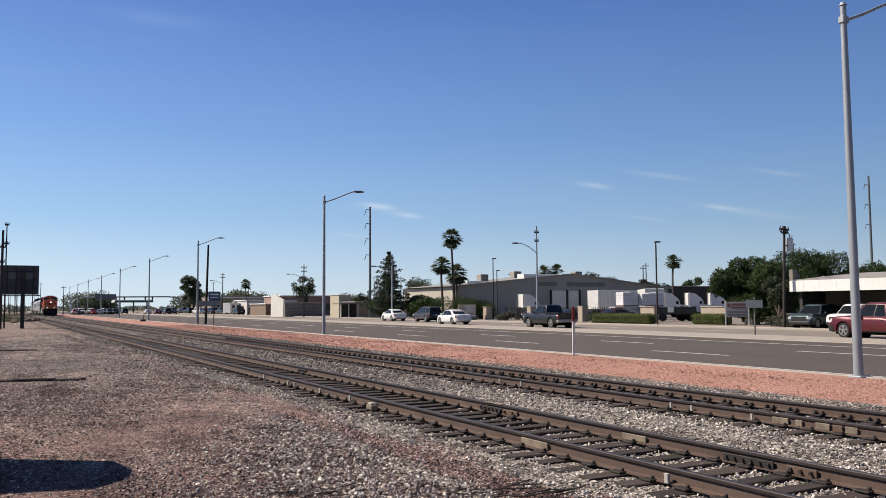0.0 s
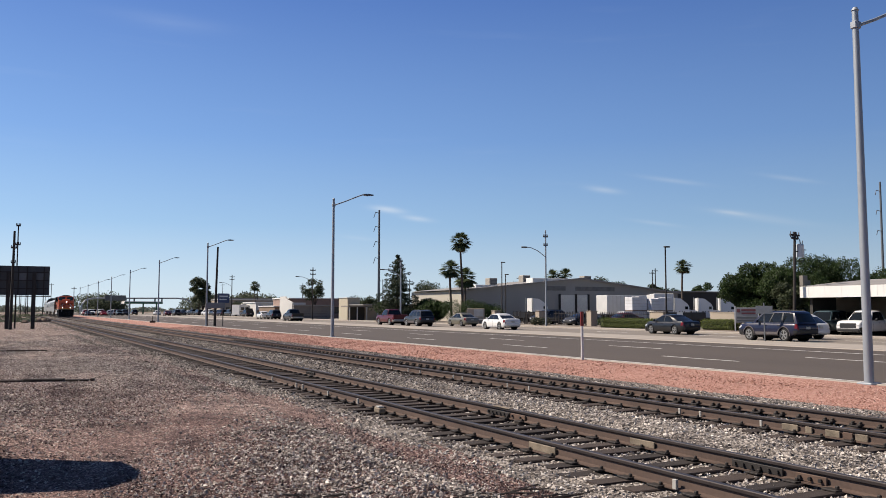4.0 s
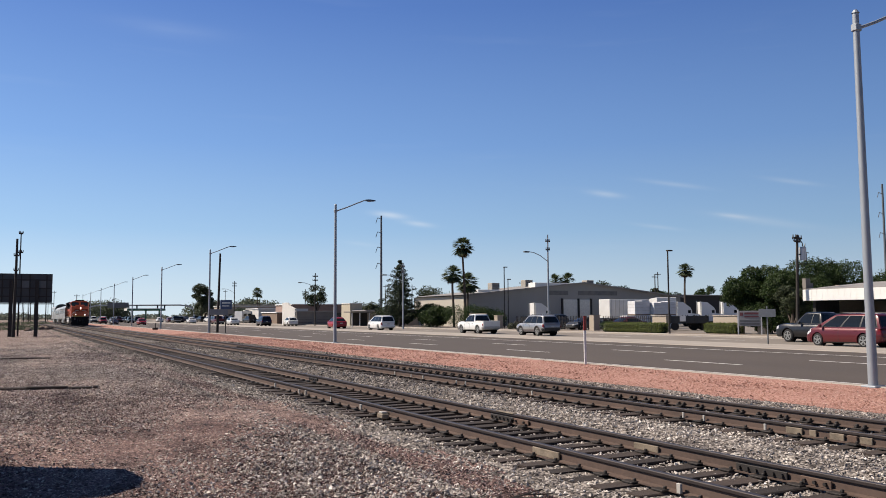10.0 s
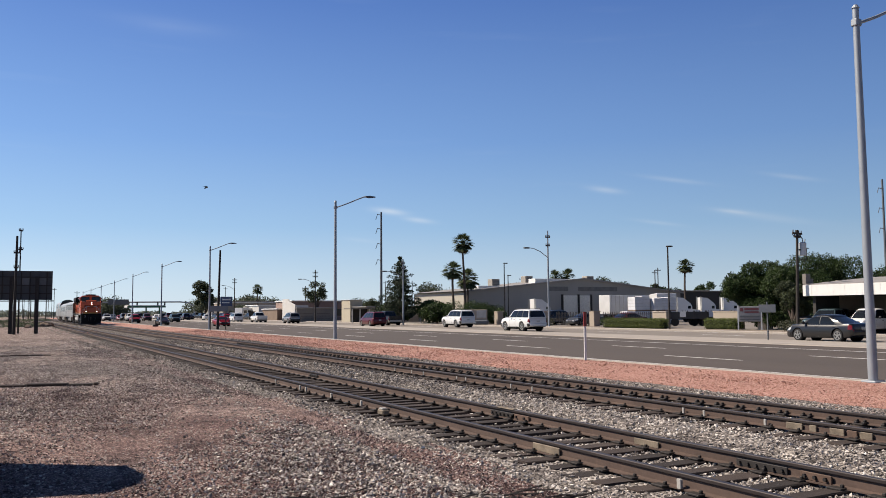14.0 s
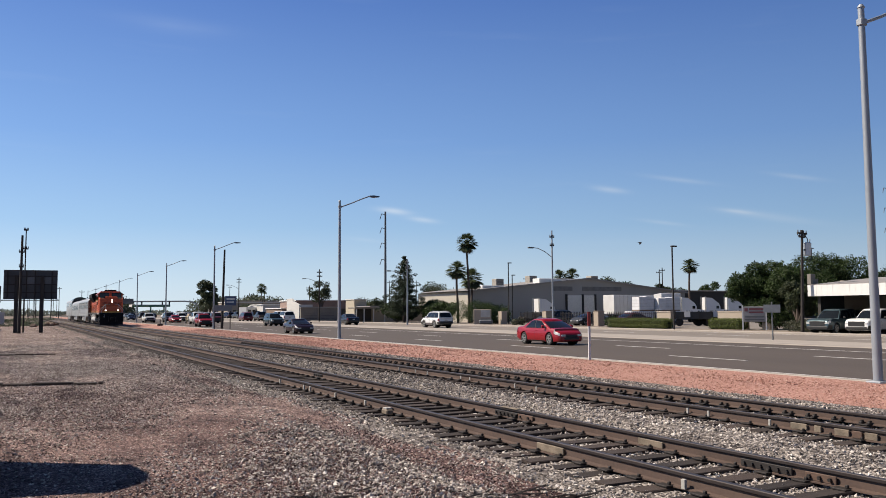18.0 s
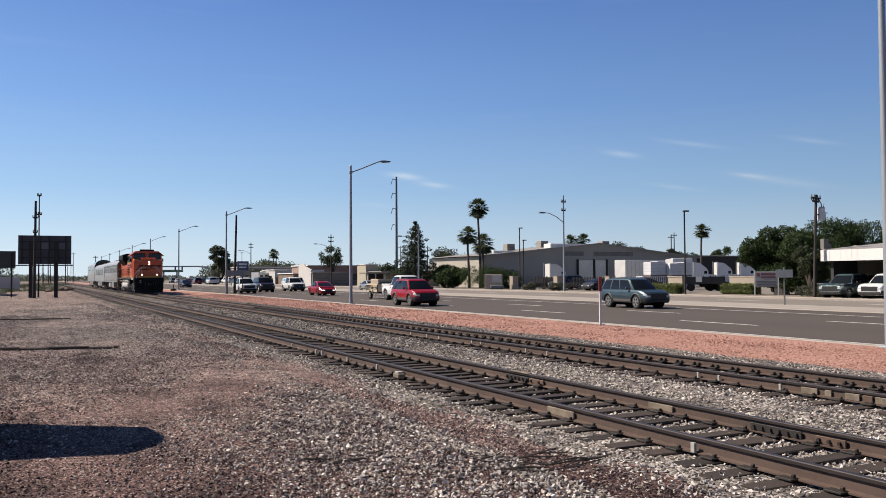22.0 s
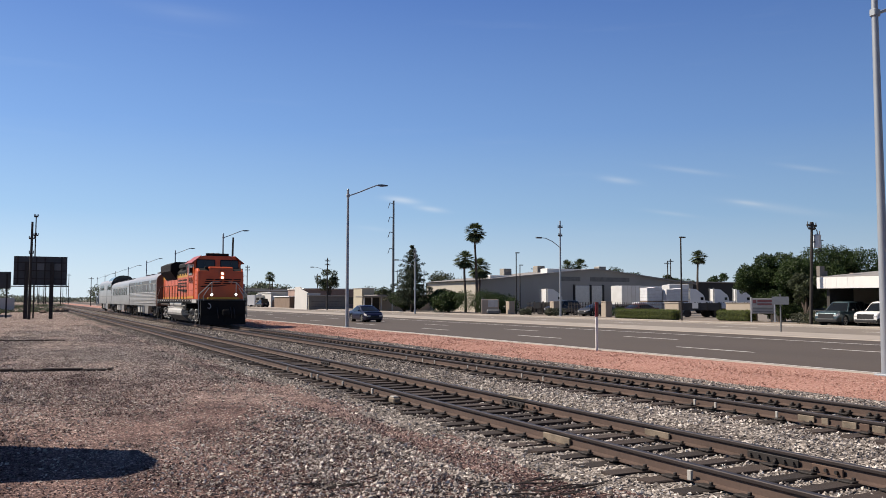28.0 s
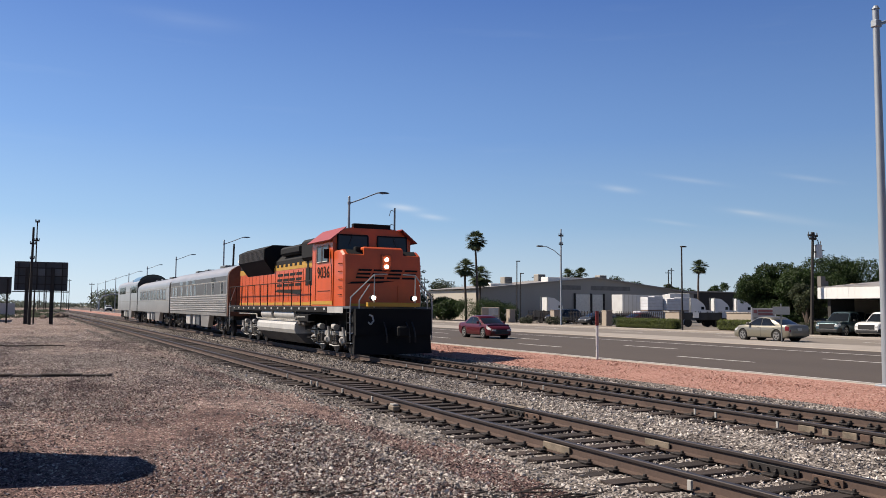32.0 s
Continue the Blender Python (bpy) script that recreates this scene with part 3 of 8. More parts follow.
def build_loco():
    t = thing("diesel_locomotive", "orange black and yellow diesel freight locomotive with lit headlamps", "locomotive", pose(TRAIN_X, 220, RAIL_Z))
    part("underframe", Shape().box(-1.45, 1.45, 0.5, 22.2, 1.42, 1.66), LOCO_BLACK, t)
    part("centre_sill", Shape().box(-0.5, 0.5, 1.0, 21.5, 0.7, 1.42).box(-1.1, 1.1, 6.6, 8.0, 0.75, 1.42).box(-1.1, 1.1, 15.0, 15.8, 0.75, 1.42), LOCO_BLACK, t, "black centre sill")
    part("walkway", Shape().box(-1.56, 1.56, 0.6, 22.1, 1.66, 1.74), STEEL_GREY, t)
    for sx in (-1, 1):
        x0, x1 = sorted((sx * 1.56, sx * 1.575))
        part("sill", Shape().box(x0, x1, 3.4, 21.4, 1.52, 1.72), LOCO_BLACK, t, "black side sill")
        for k in range(15):
            xa, xb = sorted((sx * 1.574, sx * 1.582))
            part("reflector", Shape().box(xa, xb, 3.6 + 1.2 * k, 3.82 + 1.2 * k, 1.6, 1.68), TANK_GREY, t, "pale reflector square")
    # pilot with plow and steps
    pl = part("pilot", Shape().prism([(0.25, 0.75), (0.35, 1.66), (0.75, 1.66), (0.75, 0.75)], -1.46, 1.42), LOCO_BLACK, t, "black front pilot")
    part("plow", Shape().rings([[(-1.46, 0.4, 0.78), (0, 0.14, 0.78), (1.4, 0.4, 0.78), (1.4, 0.64, 0.78), (-1.46, 0.64, 0.78)], [(-1.5, 0.3, 0.1), (0, -0.02, 0.1), (1.44, 0.3, 0.1), (1.42, 0.6, 0.1), (-1.46, 0.6, 0.1)]]), LOCO_BLACK, pl, "black snow plow")
    part("coupler", Shape().soft_box(-0.16, 0.16, -0.55, 0.4, 0.75, 1.05, 0.05).soft_box(-0.22, 0.22, -0.62, -0.3, 0.7, 1.08, 0.06), LOCO_BLACK, pl)
    for x in (-0.45, 0.4, 0.62):
        part("air_hose", Shape().pipe([(x, 0.24, 1.2), (x, 0.02, 1.0), (x + 0.03, -0.04, 0.7), (x + 0.05, 0.0, 0.5)], 0.03), BLACK, pl)
    part("anticlimber", Shape().box(-1.02, 0.92, 0.24, 0.5, 1.74, 1.88), LOCO_YELLOW, t, "yellow anticlimber band")
    for sx in (-1, 1):
        st = Shape()
        x0, x1 = sorted((sx * 1.16, sx * 1.54))
        for k, z in enumerate((0.45, 0.8, 1.15, 1.5)):
            st.box(x0, x1, 0.62, 1.05, z, z + 0.035)
        st.box(x0, x1, 1.05, 1.08, 0.4, 1.66)
        part("step", st, LOCO_BLACK, t)
        for z in (0.45, 0.8):
            part("step_edge", Shape().box(x0, x1, 0.585, 0.615, z, z + 0.04), WHITE, t)
        part("grab_rail", Shape().pipe([(sx * 1.55, 0.62, 0.55), (sx * 1.57, 0.6, 1.7), (sx * 1.55, 0.62, 2.05), (sx * 0.78, 0.36, 2.85), (sx * 0.3, 0.34, 2.87)], 0.026), RAIL_PAINT, t, "pale front handrail")
        part("grab_rail", Shape().pipe([(sx * 1.3, 0.45, 0.9), (sx * 1.3, 0.42, 1.95), (sx * 0.95, 0.34, 2.5)], 0.024), RAIL_PAINT, t)
        part("grab_rail", Shape().pipe([(sx * 0.78, 0.34, 1.7), (sx * 0.78, 0.34, 2.85)], 0.022), RAIL_PAINT, t)
        lx = 0.01 + sx * 0.78
        d = part("ditch_light", Shape().tube((lx, 0.42, 2.04), (lx, 0.62, 2.04), 0.1, seg=14), LOCO_BLACK, t)
        part("lamp", Shape().tube((lx, 0.405, 2.04), (lx, 0.43, 2.04), 0.085, seg=14), LIT, d, "lit ditch light")
    part("coil_hose", Shape().pipe([(-1.0, 0.22, 1.45), (-0.9, 0.15, 1.4), (-0.86, 0.14, 1.25), (-0.96, 0.14, 1.12), (-1.06, 0.14, 1.2)], 0.03), plain("hose_grey", (0.4, 0.42, 0.44), 0.5), t)
    # nose
    nose = Shape()
    prof = [(1.74, 1.5), (3.1, 1.54), (3.6, 1.6), (3.78, 1.95), (3.78, 2.75), (1.74, 2.75)]
    rings = []
    for x, inset in ((-1.52, 0.1), (-1.46, 0.0), (1.46, 0.0), (1.52, 0.1)):
        rings.append([(x, y + (inset if y < 2.0 else 0), z - (inset * 0.5 if z > 3.5 else 0)) for z, y in prof])
    nose.rings(rings)
    ns = part("nose", nose, ORANGE, t, "orange wide nose")
    hs = part("headlight_housing", Shape().soft_box(-0.1, 0.28, 1.48, 1.9, 3.04, 3.62, 0.03), ORANGE, ns)
    for z in (3.18, 3.44):
        part("headlamp", Shape().tube((0.09, 1.42, z), (0.09, 1.49, z), 0.074, seg=16), LIT, hs, "lit twin headlamp")
    em = Shape()
    for x0 in (-1.08, -0.5, 0.12, 0.72):
        block_mark(em, x0, 2.74, 0.5, 0.34, 0.12, 1.5, 1.525, "y")
    em.prism([(-1.4, 2.54), (-0.2, 2.58), (0.5, 2.68), (-1.2, 2.62)], 1.496, 1.525, "y")
    part("nose_emblem", em, LOCO_BLACK, ns, "dark winged emblem of slanted bars")
    part("nose_door", Shape().box(0.55, 1.1, 1.492, 1.52, 1.9, 2.5), ORANGE, ns)
    part("nose_stripe", Shape().box(-1.25, 1.25, 1.485, 1.51, 1.76, 1.84), LOCO_YELLOW, ns)
    for sx in (-1, 1):
        x0, x1 = sorted((sx * 1.495, sx * 1.515))
        part("side_stripe", Shape().box(x0, x1, 1.65, 2.7, 1.8, 1.93), LOCO_YELLOW, ns)
    for sx in (-1, 1):
        a, b = sorted((sx * 0.7, sx * 1.36))
        part("glare_panel", Shape().add([(a, 1.63, 3.622), (b, 1.63, 3.622), (b, 1.95, 3.788), (a, 1.95, 3.788), (b, 2.7, 3.788), (a, 2.7, 3.788)], [(0, 1, 2, 3), (3, 2, 4, 5)]), LOCO_BLACK, ns, "black anti glare panel")
    part("nose_vent", Shape().soft_box(-1.0, -0.8, 1.8, 2.1, 3.7, 3.9, 0.03), LOCO_BLACK, ns)
    part("nose_hump", Shape().rings([[(-0.8, 1.54, 3.1), (0.82, 1.54, 3.1), (0.82, 2.75, 3.1), (-0.8, 2.75, 3.1)], [(-0.74, 1.62, 3.84), (0.78, 1.62, 3.84), (0.78, 2.75, 3.84), (-0.74, 2.75, 3.84)], [(-0.7, 1.74, 3.9), (0.74, 1.74, 3.9), (0.74, 2.75, 3.9), (-0.7, 2.75, 3.9)]]), ORANGE, ns)
    # cab
    outline = [(-1.55, 1.74), (1.55, 1.74), (1.56, 4.25), (1.12, 4.62), (0.7, 4.7), (-0.7, 4.7), (-1.12, 4.62), (-1.56, 4.25)]
    cab = part("cab", Shape().rings([[(x, 2.75 + max(0, (z - 3.9) * 0.12), z) for x, z in outline], [(x, 5.5, z) for x, z in outline]]), ORANGE, t, "orange crew cab")
    red = plain("cab_roof_red", (0.42, 0.05, 0.03), 0.45, vary=0.12)
    for sx in (-1, 1):
        part("visor", Shape().rings([[(sx * 1.72, 2.55, 4.14), (sx * 1.12, 2.55, 4.64), (sx * 1.12, 2.55, 4.68), (sx * 1.76, 2.55, 4.17)], [(sx * 1.72, 5.6, 4.14), (sx * 1.12, 5.6, 4.64), (sx * 1.12, 5.6, 4.68), (sx * 1.76, 5.6, 4.17)]]), red, cab, "red roof edge")
        x0, x1 = sorted((sx * 0.16, sx * 1.42))
        part("windshield", Shape().pane((x0, 2.748, 3.84), (x1, 2.748, 3.84), (x1 - (0.06 if sx > 0 else 0), 2.79, 4.36), (x0 + (0.06 if sx < 0 else 0), 2.79, 4.36), 0.012), DARK_GLASS, cab, "dark windshield in black seal")
        xs = sx * 1.585
        for y0, y1 in ((3.3, 4.05), (4.15, 4.75)):
            part("side_window", Shape().box(min(xs, xs * 0.98), max(xs, xs * 0.98) + (0.003 if sx > 0 else 0) , y0, y1, 3.42, 3.98), DARK_GLASS, cab)
            part("window_frame", Shape().pipe([(xs, y0, 3.4), (xs, y1, 3.4), (xs, y1, 4.0), (xs, y0, 4.0), (xs, y0, 3.4)], 0.03, 4), TRUCK_SILVER, cab)
        part("mirror", Shape().box(min(xs, xs + sx * 0.2), max(xs, xs + sx * 0.2), 3.15, 3.2, 3.5, 3.85), LOCO_BLACK, cab)
        part("number", number_mesh("9036", 0.62, LOCO_BLACK), LOCO_BLACK, cab, "black painted fleet number", m=pose(sx * 1.572, 3.95, 2.8, 90, 0, -90 if sx < 0 else 90)).scale = (1.18, 1, 1)
    part("number_board", Shape().soft_box(-0.75, 0.75, 2.84, 3.1, 4.64, 4.84, 0.02), LOCO_BLACK, cab, "dark number boards over the windshields")
    part("horn", Shape().tube((-0.2, 3.2, 4.82), (-0.2, 4.0, 4.82), 0.06, 0.12, 8).tube((0.1, 3.1, 4.82), (0.1, 4.0, 4.82), 0.06, 0.1, 8).box(-0.3, 0.2, 3.6, 3.7, 4.68, 4.8), TRUCK_SILVER, cab)
    for sx in (-1, 1):
        a, b = sorted((sx * 1.55, sx * 1.566))
        part("side_stripe", Shape().box(a, b, 2.76, 5.5, 1.8, 1.93), LOCO_YELLOW, cab, "yellow stripe along the sill")
        part("cab_door_seam", Shape().box(a, b, 5.0, 5.03, 1.95, 3.9).box(a, b, 2.9, 2.93, 1.95, 3.3).box(a, b, 3.1, 4.7, 2.3, 2.32), LOCO_BLACK, cab, "dark panel seam")
        part("sill_plate", Shape().box(min(sx * 1.572, sx * 1.585), max(sx * 1.572, sx * 1.585), 1.4, 3.3, 1.5, 1.72), TANK_GREY, t, "pale corner plate")
        for k in range(4):
            part("cab_step", Shape().box(min(sx * 1.3, sx * 1.56), max(sx * 1.3, sx * 1.56), 5.6, 6.1, 0.5 + 0.3 * k, 0.53 + 0.3 * k), LOCO_BLACK, t)
        for y in (6.9, 7.5):
            part("sand_box", Shape().soft_box(min(sx * 1.2, sx * 1.45), max(sx * 1.2, sx * 1.45), y, y + 0.45, 0.95, 1.4, 0.04), TRUCK_GRIME, t)
        part("side_pipe", Shape().pipe([(sx * 1.48, 6.6, 1.3), (sx * 1.5, 7.9, 1.28), (sx * 1.52, 8.1, 1.16), (sx * 1.52, 15.2, 1.16), (sx * 1.45, 15.6, 1.35), (sx * 1.45, 19.8, 1.35)], 0.03, 6), TRUCK_SILVER, t)
    for sx in (-1, 1):
        x0, x1 = sorted((sx * 0.2, sx * 1.38))
        part("windshield_seal", Shape().pipe([(x0, 2.745, 3.82), (x1, 2.745, 3.82), (x1, 2.785, 4.38), (x0, 2.785, 4.38), (x0, 2.745, 3.82)], 0.028, 5), LOCO_BLACK, cab, "black window seal")
        part("wiper", Shape().tube((sx * 0.8, 2.72, 4.4), (sx * 0.95, 2.7, 4.0), 0.012, seg=5), BLACK, cab)
    # hood
    hood = part("long_hood", Shape().box(-1.12, 1.12, 5.5, 21.3, 1.74, 3.36), ORANGE, t, "orange engine hood")
    part("hood_stripe", Shape().box(-1.135, 1.135, 5.5, 21.3, 3.36, 3.62), LOCO_YELLOW, hood)
    part("hood_top", Shape().prism([(-1.12, 3.62), (1.12, 3.62), (1.12, 3.8), (0.8, 4.12), (-0.8, 4.12), (-1.12, 3.8)], 5.5, 21.3, "y"), LOCO_BLACK, hood, "black hood roof")
    part("sill_band", Shape().box(-1.14, 1.14, 5.5, 21.3, 1.78, 1.9), LOCO_YELLOW, hood)
    part("inverter_cabinet", Shape().soft_box(-1.3, 1.3, 5.55, 8.2, 3.62, 4.5, 0.12), LOCO_BLACK, hood, "black equipment cabinet")
    part("dynamic_brake", Shape().soft_box(-1.2, 1.2, 8.8, 12.2, 4.0, 4.4, 0.15), LOCO_BLACK, hood)
    part("exhaust", Shape().soft_box(-0.5, 0.5, 12.4, 13.3, 4.0, 4.55, 0.05), LOCO_BLACK, hood)
    part("radiator", Shape().prism([(-1.12, 3.25), (1.12, 3.25), (1.62, 3.9), (1.62, 4.42), (1.2, 4.62), (-1.2, 4.62), (-1.62, 4.42), (-1.62, 3.9)], 13.6, 19.4, "y"), LOCO_BLACK, hood, "black flared radiator housing")
    for i, y in enumerate(np.linspace(5.9, 20.7, 19)):
        for sx in (-1, 1):
            part("door_seam", Shape().box(min(sx * 1.118, sx * 1.128), max(sx * 1.118, sx * 1.128), y, y + 0.03, 1.95, 3.3), LOCO_BLACK, hood)
    for sx in (-1, 1):
        xs = sorted((sx * 1.12, sx * 1.135))
        em = Shape()
        for y in (9.2, 10.3, 11.4, 12.5):
            block_mark(em, y if sx > 0 else 22.2 - y, 2.62, 0.9, 0.58, 0.22, xs[0], xs[1] + 0.004, "x", sx)
        em.prism([(8.6, 2.44), (12.8, 2.5), (13.4, 2.4), (8.8, 2.24)], xs[0], xs[1])
        for k in range(3):
            y = 6.0 + 0.75 * k
            part("swoosh_bar", Shape().prism([(y, 3.66), (y + 0.28, 3.66), (y + 0.12, 2.95 - 0.1 * k), (y - 0.18, 2.62)], xs[0] - 0.014, xs[1] + 0.018), LOCO_BLACK, hood, "black painted swoosh")
        for k in range(4):
            part("vent_grille", Shape().box(xs[0], xs[1], 5.75 + 0.62 * k, 6.15 + 0.62 * k, 2.6, 3.32), LOCO_BLACK, hood, "dark intake grille")
        for k in range(9):
            part("vent_slot", Shape().box(xs[0] - 0.01, xs[1] + 0.015, 8.6 + 0.8 * k, 9.0 + 0.8 * k, 3.5, 3.63), LOCO_BLACK, hood)
        part("emblem", em, LOCO_BLACK, hood, "dark side emblem bars")
        st = None
        for y in np.linspace(5.8, 21.8, 12):
            part("stanchion", Shape().tube((sx * 1.53, y, 1.74), (sx * 1.53, y, 2.75), 0.022, seg=6), LOCO_BLACK, t)
        part("handrail", Shape().tube((sx * 1.53, 5.6, 2.75), (sx * 1.53, 21.9, 2.75), 0.022, seg=6), LOCO_BLACK, t)
        part("rear_grab", Shape().pipe([(sx * 1.54, 21.9, 0.6), (sx * 1.54, 21.9, 1.9), (sx * 1.4, 21.2, 2.75)], 0.025), RAIL_PAINT, t)
        part("air_tank", Shape().tube((sx * 1.32, 8.3, 1.38), (sx * 1.32, 11.8, 1.38), 0.21, seg=14), TANK_GREY, t, smooth=True)
        part("air_tank", Shape().tube((sx * 1.32, 12.3, 1.38), (sx * 1.32, 14.4, 1.38), 0.21, seg=14), TANK_GREY, t, smooth=True)
    part("fuel_tank", Shape().prism([(-1.3, 1.16), (1.3, 1.16), (1.46, 1.1), (1.55, 0.96), (1.57, 0.76), (1.5, 0.6), (-1.5, 0.6), (-1.57, 0.76), (-1.55, 0.96), (-1.46, 1.1)], 8.0, 15.0, "y"), TANK_GREY, t, "pale grey fuel tank")
    # The tank's shaded underside is put into a darker grey.
    part("tank_bottom", Shape().prism([(-1.49, 0.6), (1.49, 0.6), (1.05, 0.2), (0.9, 0.16), (-0.9, 0.16), (-1.05, 0.2)], 8.0, 15.0, "y"), plain("grimy_grey", (0.13, 0.12, 0.105), 0.8, vary=0.4, scale=2), t, "lower tank, darkened as shaded underside")
    for k, y in enumerate((9.4, 10.5, 11.6, 16.0, 18.0)):
        part("roof_fan", Shape().tube((0, y, 4.38 if k < 3 else 4.6), (0, y, 4.46 if k < 3 else 4.68), 0.5, 0.46, 16), IRON, hood, "round roof fan")
    for k in range(9):
        for sx in (-1, 1):
            a, b = sorted((sx * 1.616, sx * 1.632))
            part("radiator_louvre", Shape().box(a, b, 13.8, 19.2, 3.92 + 0.052 * k, 3.944 + 0.052 * k), IRON, hood)
    for x in (-1.2, -0.8, 0.75, 1.15):
        part("plow_rib", Shape().prism([(0.31 + 0.06 * abs(x), 0.76), (0.36 + 0.06 * abs(x), 0.76), (0.3 + 0.06 * abs(x), 0.14), (0.0 + 0.2 * abs(x), 0.14)], x - 0.02, x + 0.02), LOCO_BLACK, pl)
    for sx in (-1, 1):
        for k in range(5):
            a, b = sorted((sx * 1.53, sx * 1.555))
            part("nose_grab", Shape().pipe([(sx * 1.525, 1.72, 2.15 + 0.28 * k), (sx * 1.57, 1.74, 2.15 + 0.28 * k), (sx * 1.57, 2.05, 2.15 + 0.28 * k), (sx * 1.525, 2.07, 2.15 + 0.28 * k)], 0.014, 5), LOCO_BLACK, ns)
        part("battery_box", Shape().soft_box(min(sx * 1.16, sx * 1.5), max(sx * 1.16, sx * 1.5), 6.2, 7.6, 1.1, 1.45, 0.03), LOCO_BLACK, t)
        part("under_step", Shape().box(min(sx * 1.2, sx * 1.5), max(sx * 1.2, sx * 1.5), 15.2, 15.7, 0.5, 0.54).box(min(sx * 1.2, sx * 1.5), max(sx * 1.2, sx * 1.5), 15.2, 15.7, 0.85, 0.89), LOCO_BLACK, t)
    squeeze(t, 0.893)
    bogie(t, 4.0, (-1.65, 0.0, 1.65), TRUCK_SILVER)
    bogie(t, 16.1, (-1.65, 0.0, 1.65), TRUCK_SILVER)
    return t


def squeeze(t, k):
    """Shorten a thing along its length by k, before its trucks are added."""
    done = set()
    for o in t.children_recursive:
        if o.data.name not in done:
            done.add(o.data.name)
            if o.matrix_basis == Matrix.Identity(4):
                o.data.transform(Matrix.Diagonal((1, k, 1, 1)))
        o.location.y *= k


def build_coach(y0, kind, length):
    """A stainless passenger car, front end at y0 behind the train's nose."""
    label = {"sleeper": "stainless steel passenger car with fluted lower sides", "lounge": "smooth stainless steel passenger car with a row of windows", "dome": "tall silver passenger car with a dark glass dome"}[kind]
    t = thing("passenger_car", label, "train car", pose(TRAIN_X, 220 + y0, RAIL_Z), "passenger cars")
    L, W = 25.6, 1.52
    top = {"sleeper": 4.15, "lounge": 4.05, "dome": 4.55}[kind]
    side = top - 0.75
    arc = [(W * math.cos(a), side + 0.75 * math.sin(a)) for a in np.linspace(0, math.pi, 13)]
    sec = [(-W, 1.15), (W, 1.15)] + arc
    part("body", Shape().prism(sec, 0.25, L - 0.25, "y"), STAINLESS, t, "stainless steel body shell", smooth=True)
    for y in (0.0, L - 0.25):
        part("end_diaphragm", Shape().prism([(x * 0.985, z) for x, z in sec], y, y + 0.25, "y"), CORRUGATED if kind == "sleeper" else BLACK, t, "brown end wall" if kind == "sleeper" else "dark end wall")
    for sx in (-1, 1):
        x = sx * W
        a, b = sorted((x - sx * 0.004, x + sx * 0.012))
        win = []
        if kind == "sleeper":
            win = [(y, y + 0.8, 2.42, 3.06) for y in (1.5, 4.7, 7.6, 12.0, 13.9, 15.6, 18.6, 21.6, 23.2)]
            up = [(y, y + 1.5, 3.18, 3.42) for y in (4.3, 12.5, 15.5, 18.5)]
            win += up
            flute = [1.35 + 0.13 * k for k in range(8)]
        elif kind == "lounge":
            win = [(y, y + 1.5, 2.25, 3.0) for y in np.linspace(2.6, 21.2, 9)]
            flute = []
        else:
            win = [(y, y + 1.9, 3.0, 3.75) for y in (0.9, 3.0, 5.1, 14.5, 16.7, 18.9, 21.1)]
            flute = []
        for w0, w1, z0, z1 in win:
            wd = part("window", Shape().box(a, b, w0, w1, z0, z1), COACH_GLASS if z1 < 3.5 else DARK_GLASS, t)
            if z0 < 3:
                part("frame", Shape().box(a, b - 0.006 if sx > 0 else b, w0 - 0.1, w0 - 0.004, z0 - 0.06, z1 + 0.06).box(a, b, w1 + 0.004, w1 + 0.1, z0 - 0.06, z1 + 0.06), PALE_STEEL, wd)
        for z in flute:
            part("fluting", Shape().prism([(sx * W, z), (sx * (W + 0.04), z + 0.03), (sx * (W + 0.04), z + 0.07), (sx * W, z + 0.1)], 0.4, L - 0.4, "y"), STAINLESS, t)
        for z in ((2.32, 3.1) if kind == "sleeper" else (2.1, 3.12)):
            part("belt_rail", Shape().box(a, b, 0.3, L - 0.3, z, z + 0.05), TRUCK_SILVER, t)
        if kind == "sleeper":
            part("window_band", Shape().box(min(sx * 1.517, sx * 1.5245), max(sx * 1.517, sx * 1.5245), 0.5, 25.1, 2.4, 3.09), DULL_STEEL, t, "duller steel window band")
            part("letterboard", Shape().box(min(sx * 1.515, sx * 1.5235), max(sx * 1.515, sx * 1.5235), 0.5, 25.1, 3.16, 3.42), DULL_STEEL, t, "darker smooth letterboard")
        if kind == "lounge":
            part("window_band", Shape().box(min(sx * 1.516, sx * 1.526), max(sx * 1.516, sx * 1.526), 2.4, 22.9, 2.2, 3.05), DULL_STEEL, t, "dull window band")
        if kind == "dome":
            part("door_gap", Shape().box(a, b, 7.6, 8.6, 1.2, 3.6), STEEL_GREY, t)
        part("skirt", Shape().prism([(6.4, 1.15), (6.9, 0.42), (9.6, 0.42), (9.9, 1.15)], min(sx * 1.2, sx * 1.48), max(sx * 1.2, sx * 1.48)), STAINLESS, t, "equipment skirt")
        for y0b, y1b in ((11, 12.4), (13.0, 13.9), (15.2, 17.2)):
            part("equipment_box", Shape().soft_box(min(sx * 0.8, sx * 1.4), max(sx * 0.8, sx * 1.4), y0b, y1b, 0.45, 1.15, 0.04), STEEL_GREY if y0b < 12 else TANK_GREY, t)
    part("roof_vent", Shape().soft_box(-0.5, 0.5, 7, 9, top - 0.03, top + 0.12, 0.05).soft_box(-0.35, 0.35, 15, 16.4, top - 0.03, top + 0.1, 0.05).soft_box(-0.3, 0.3, 20, 21, top - 0.03, top + 0.14, 0.05), STEEL_GREY, t)
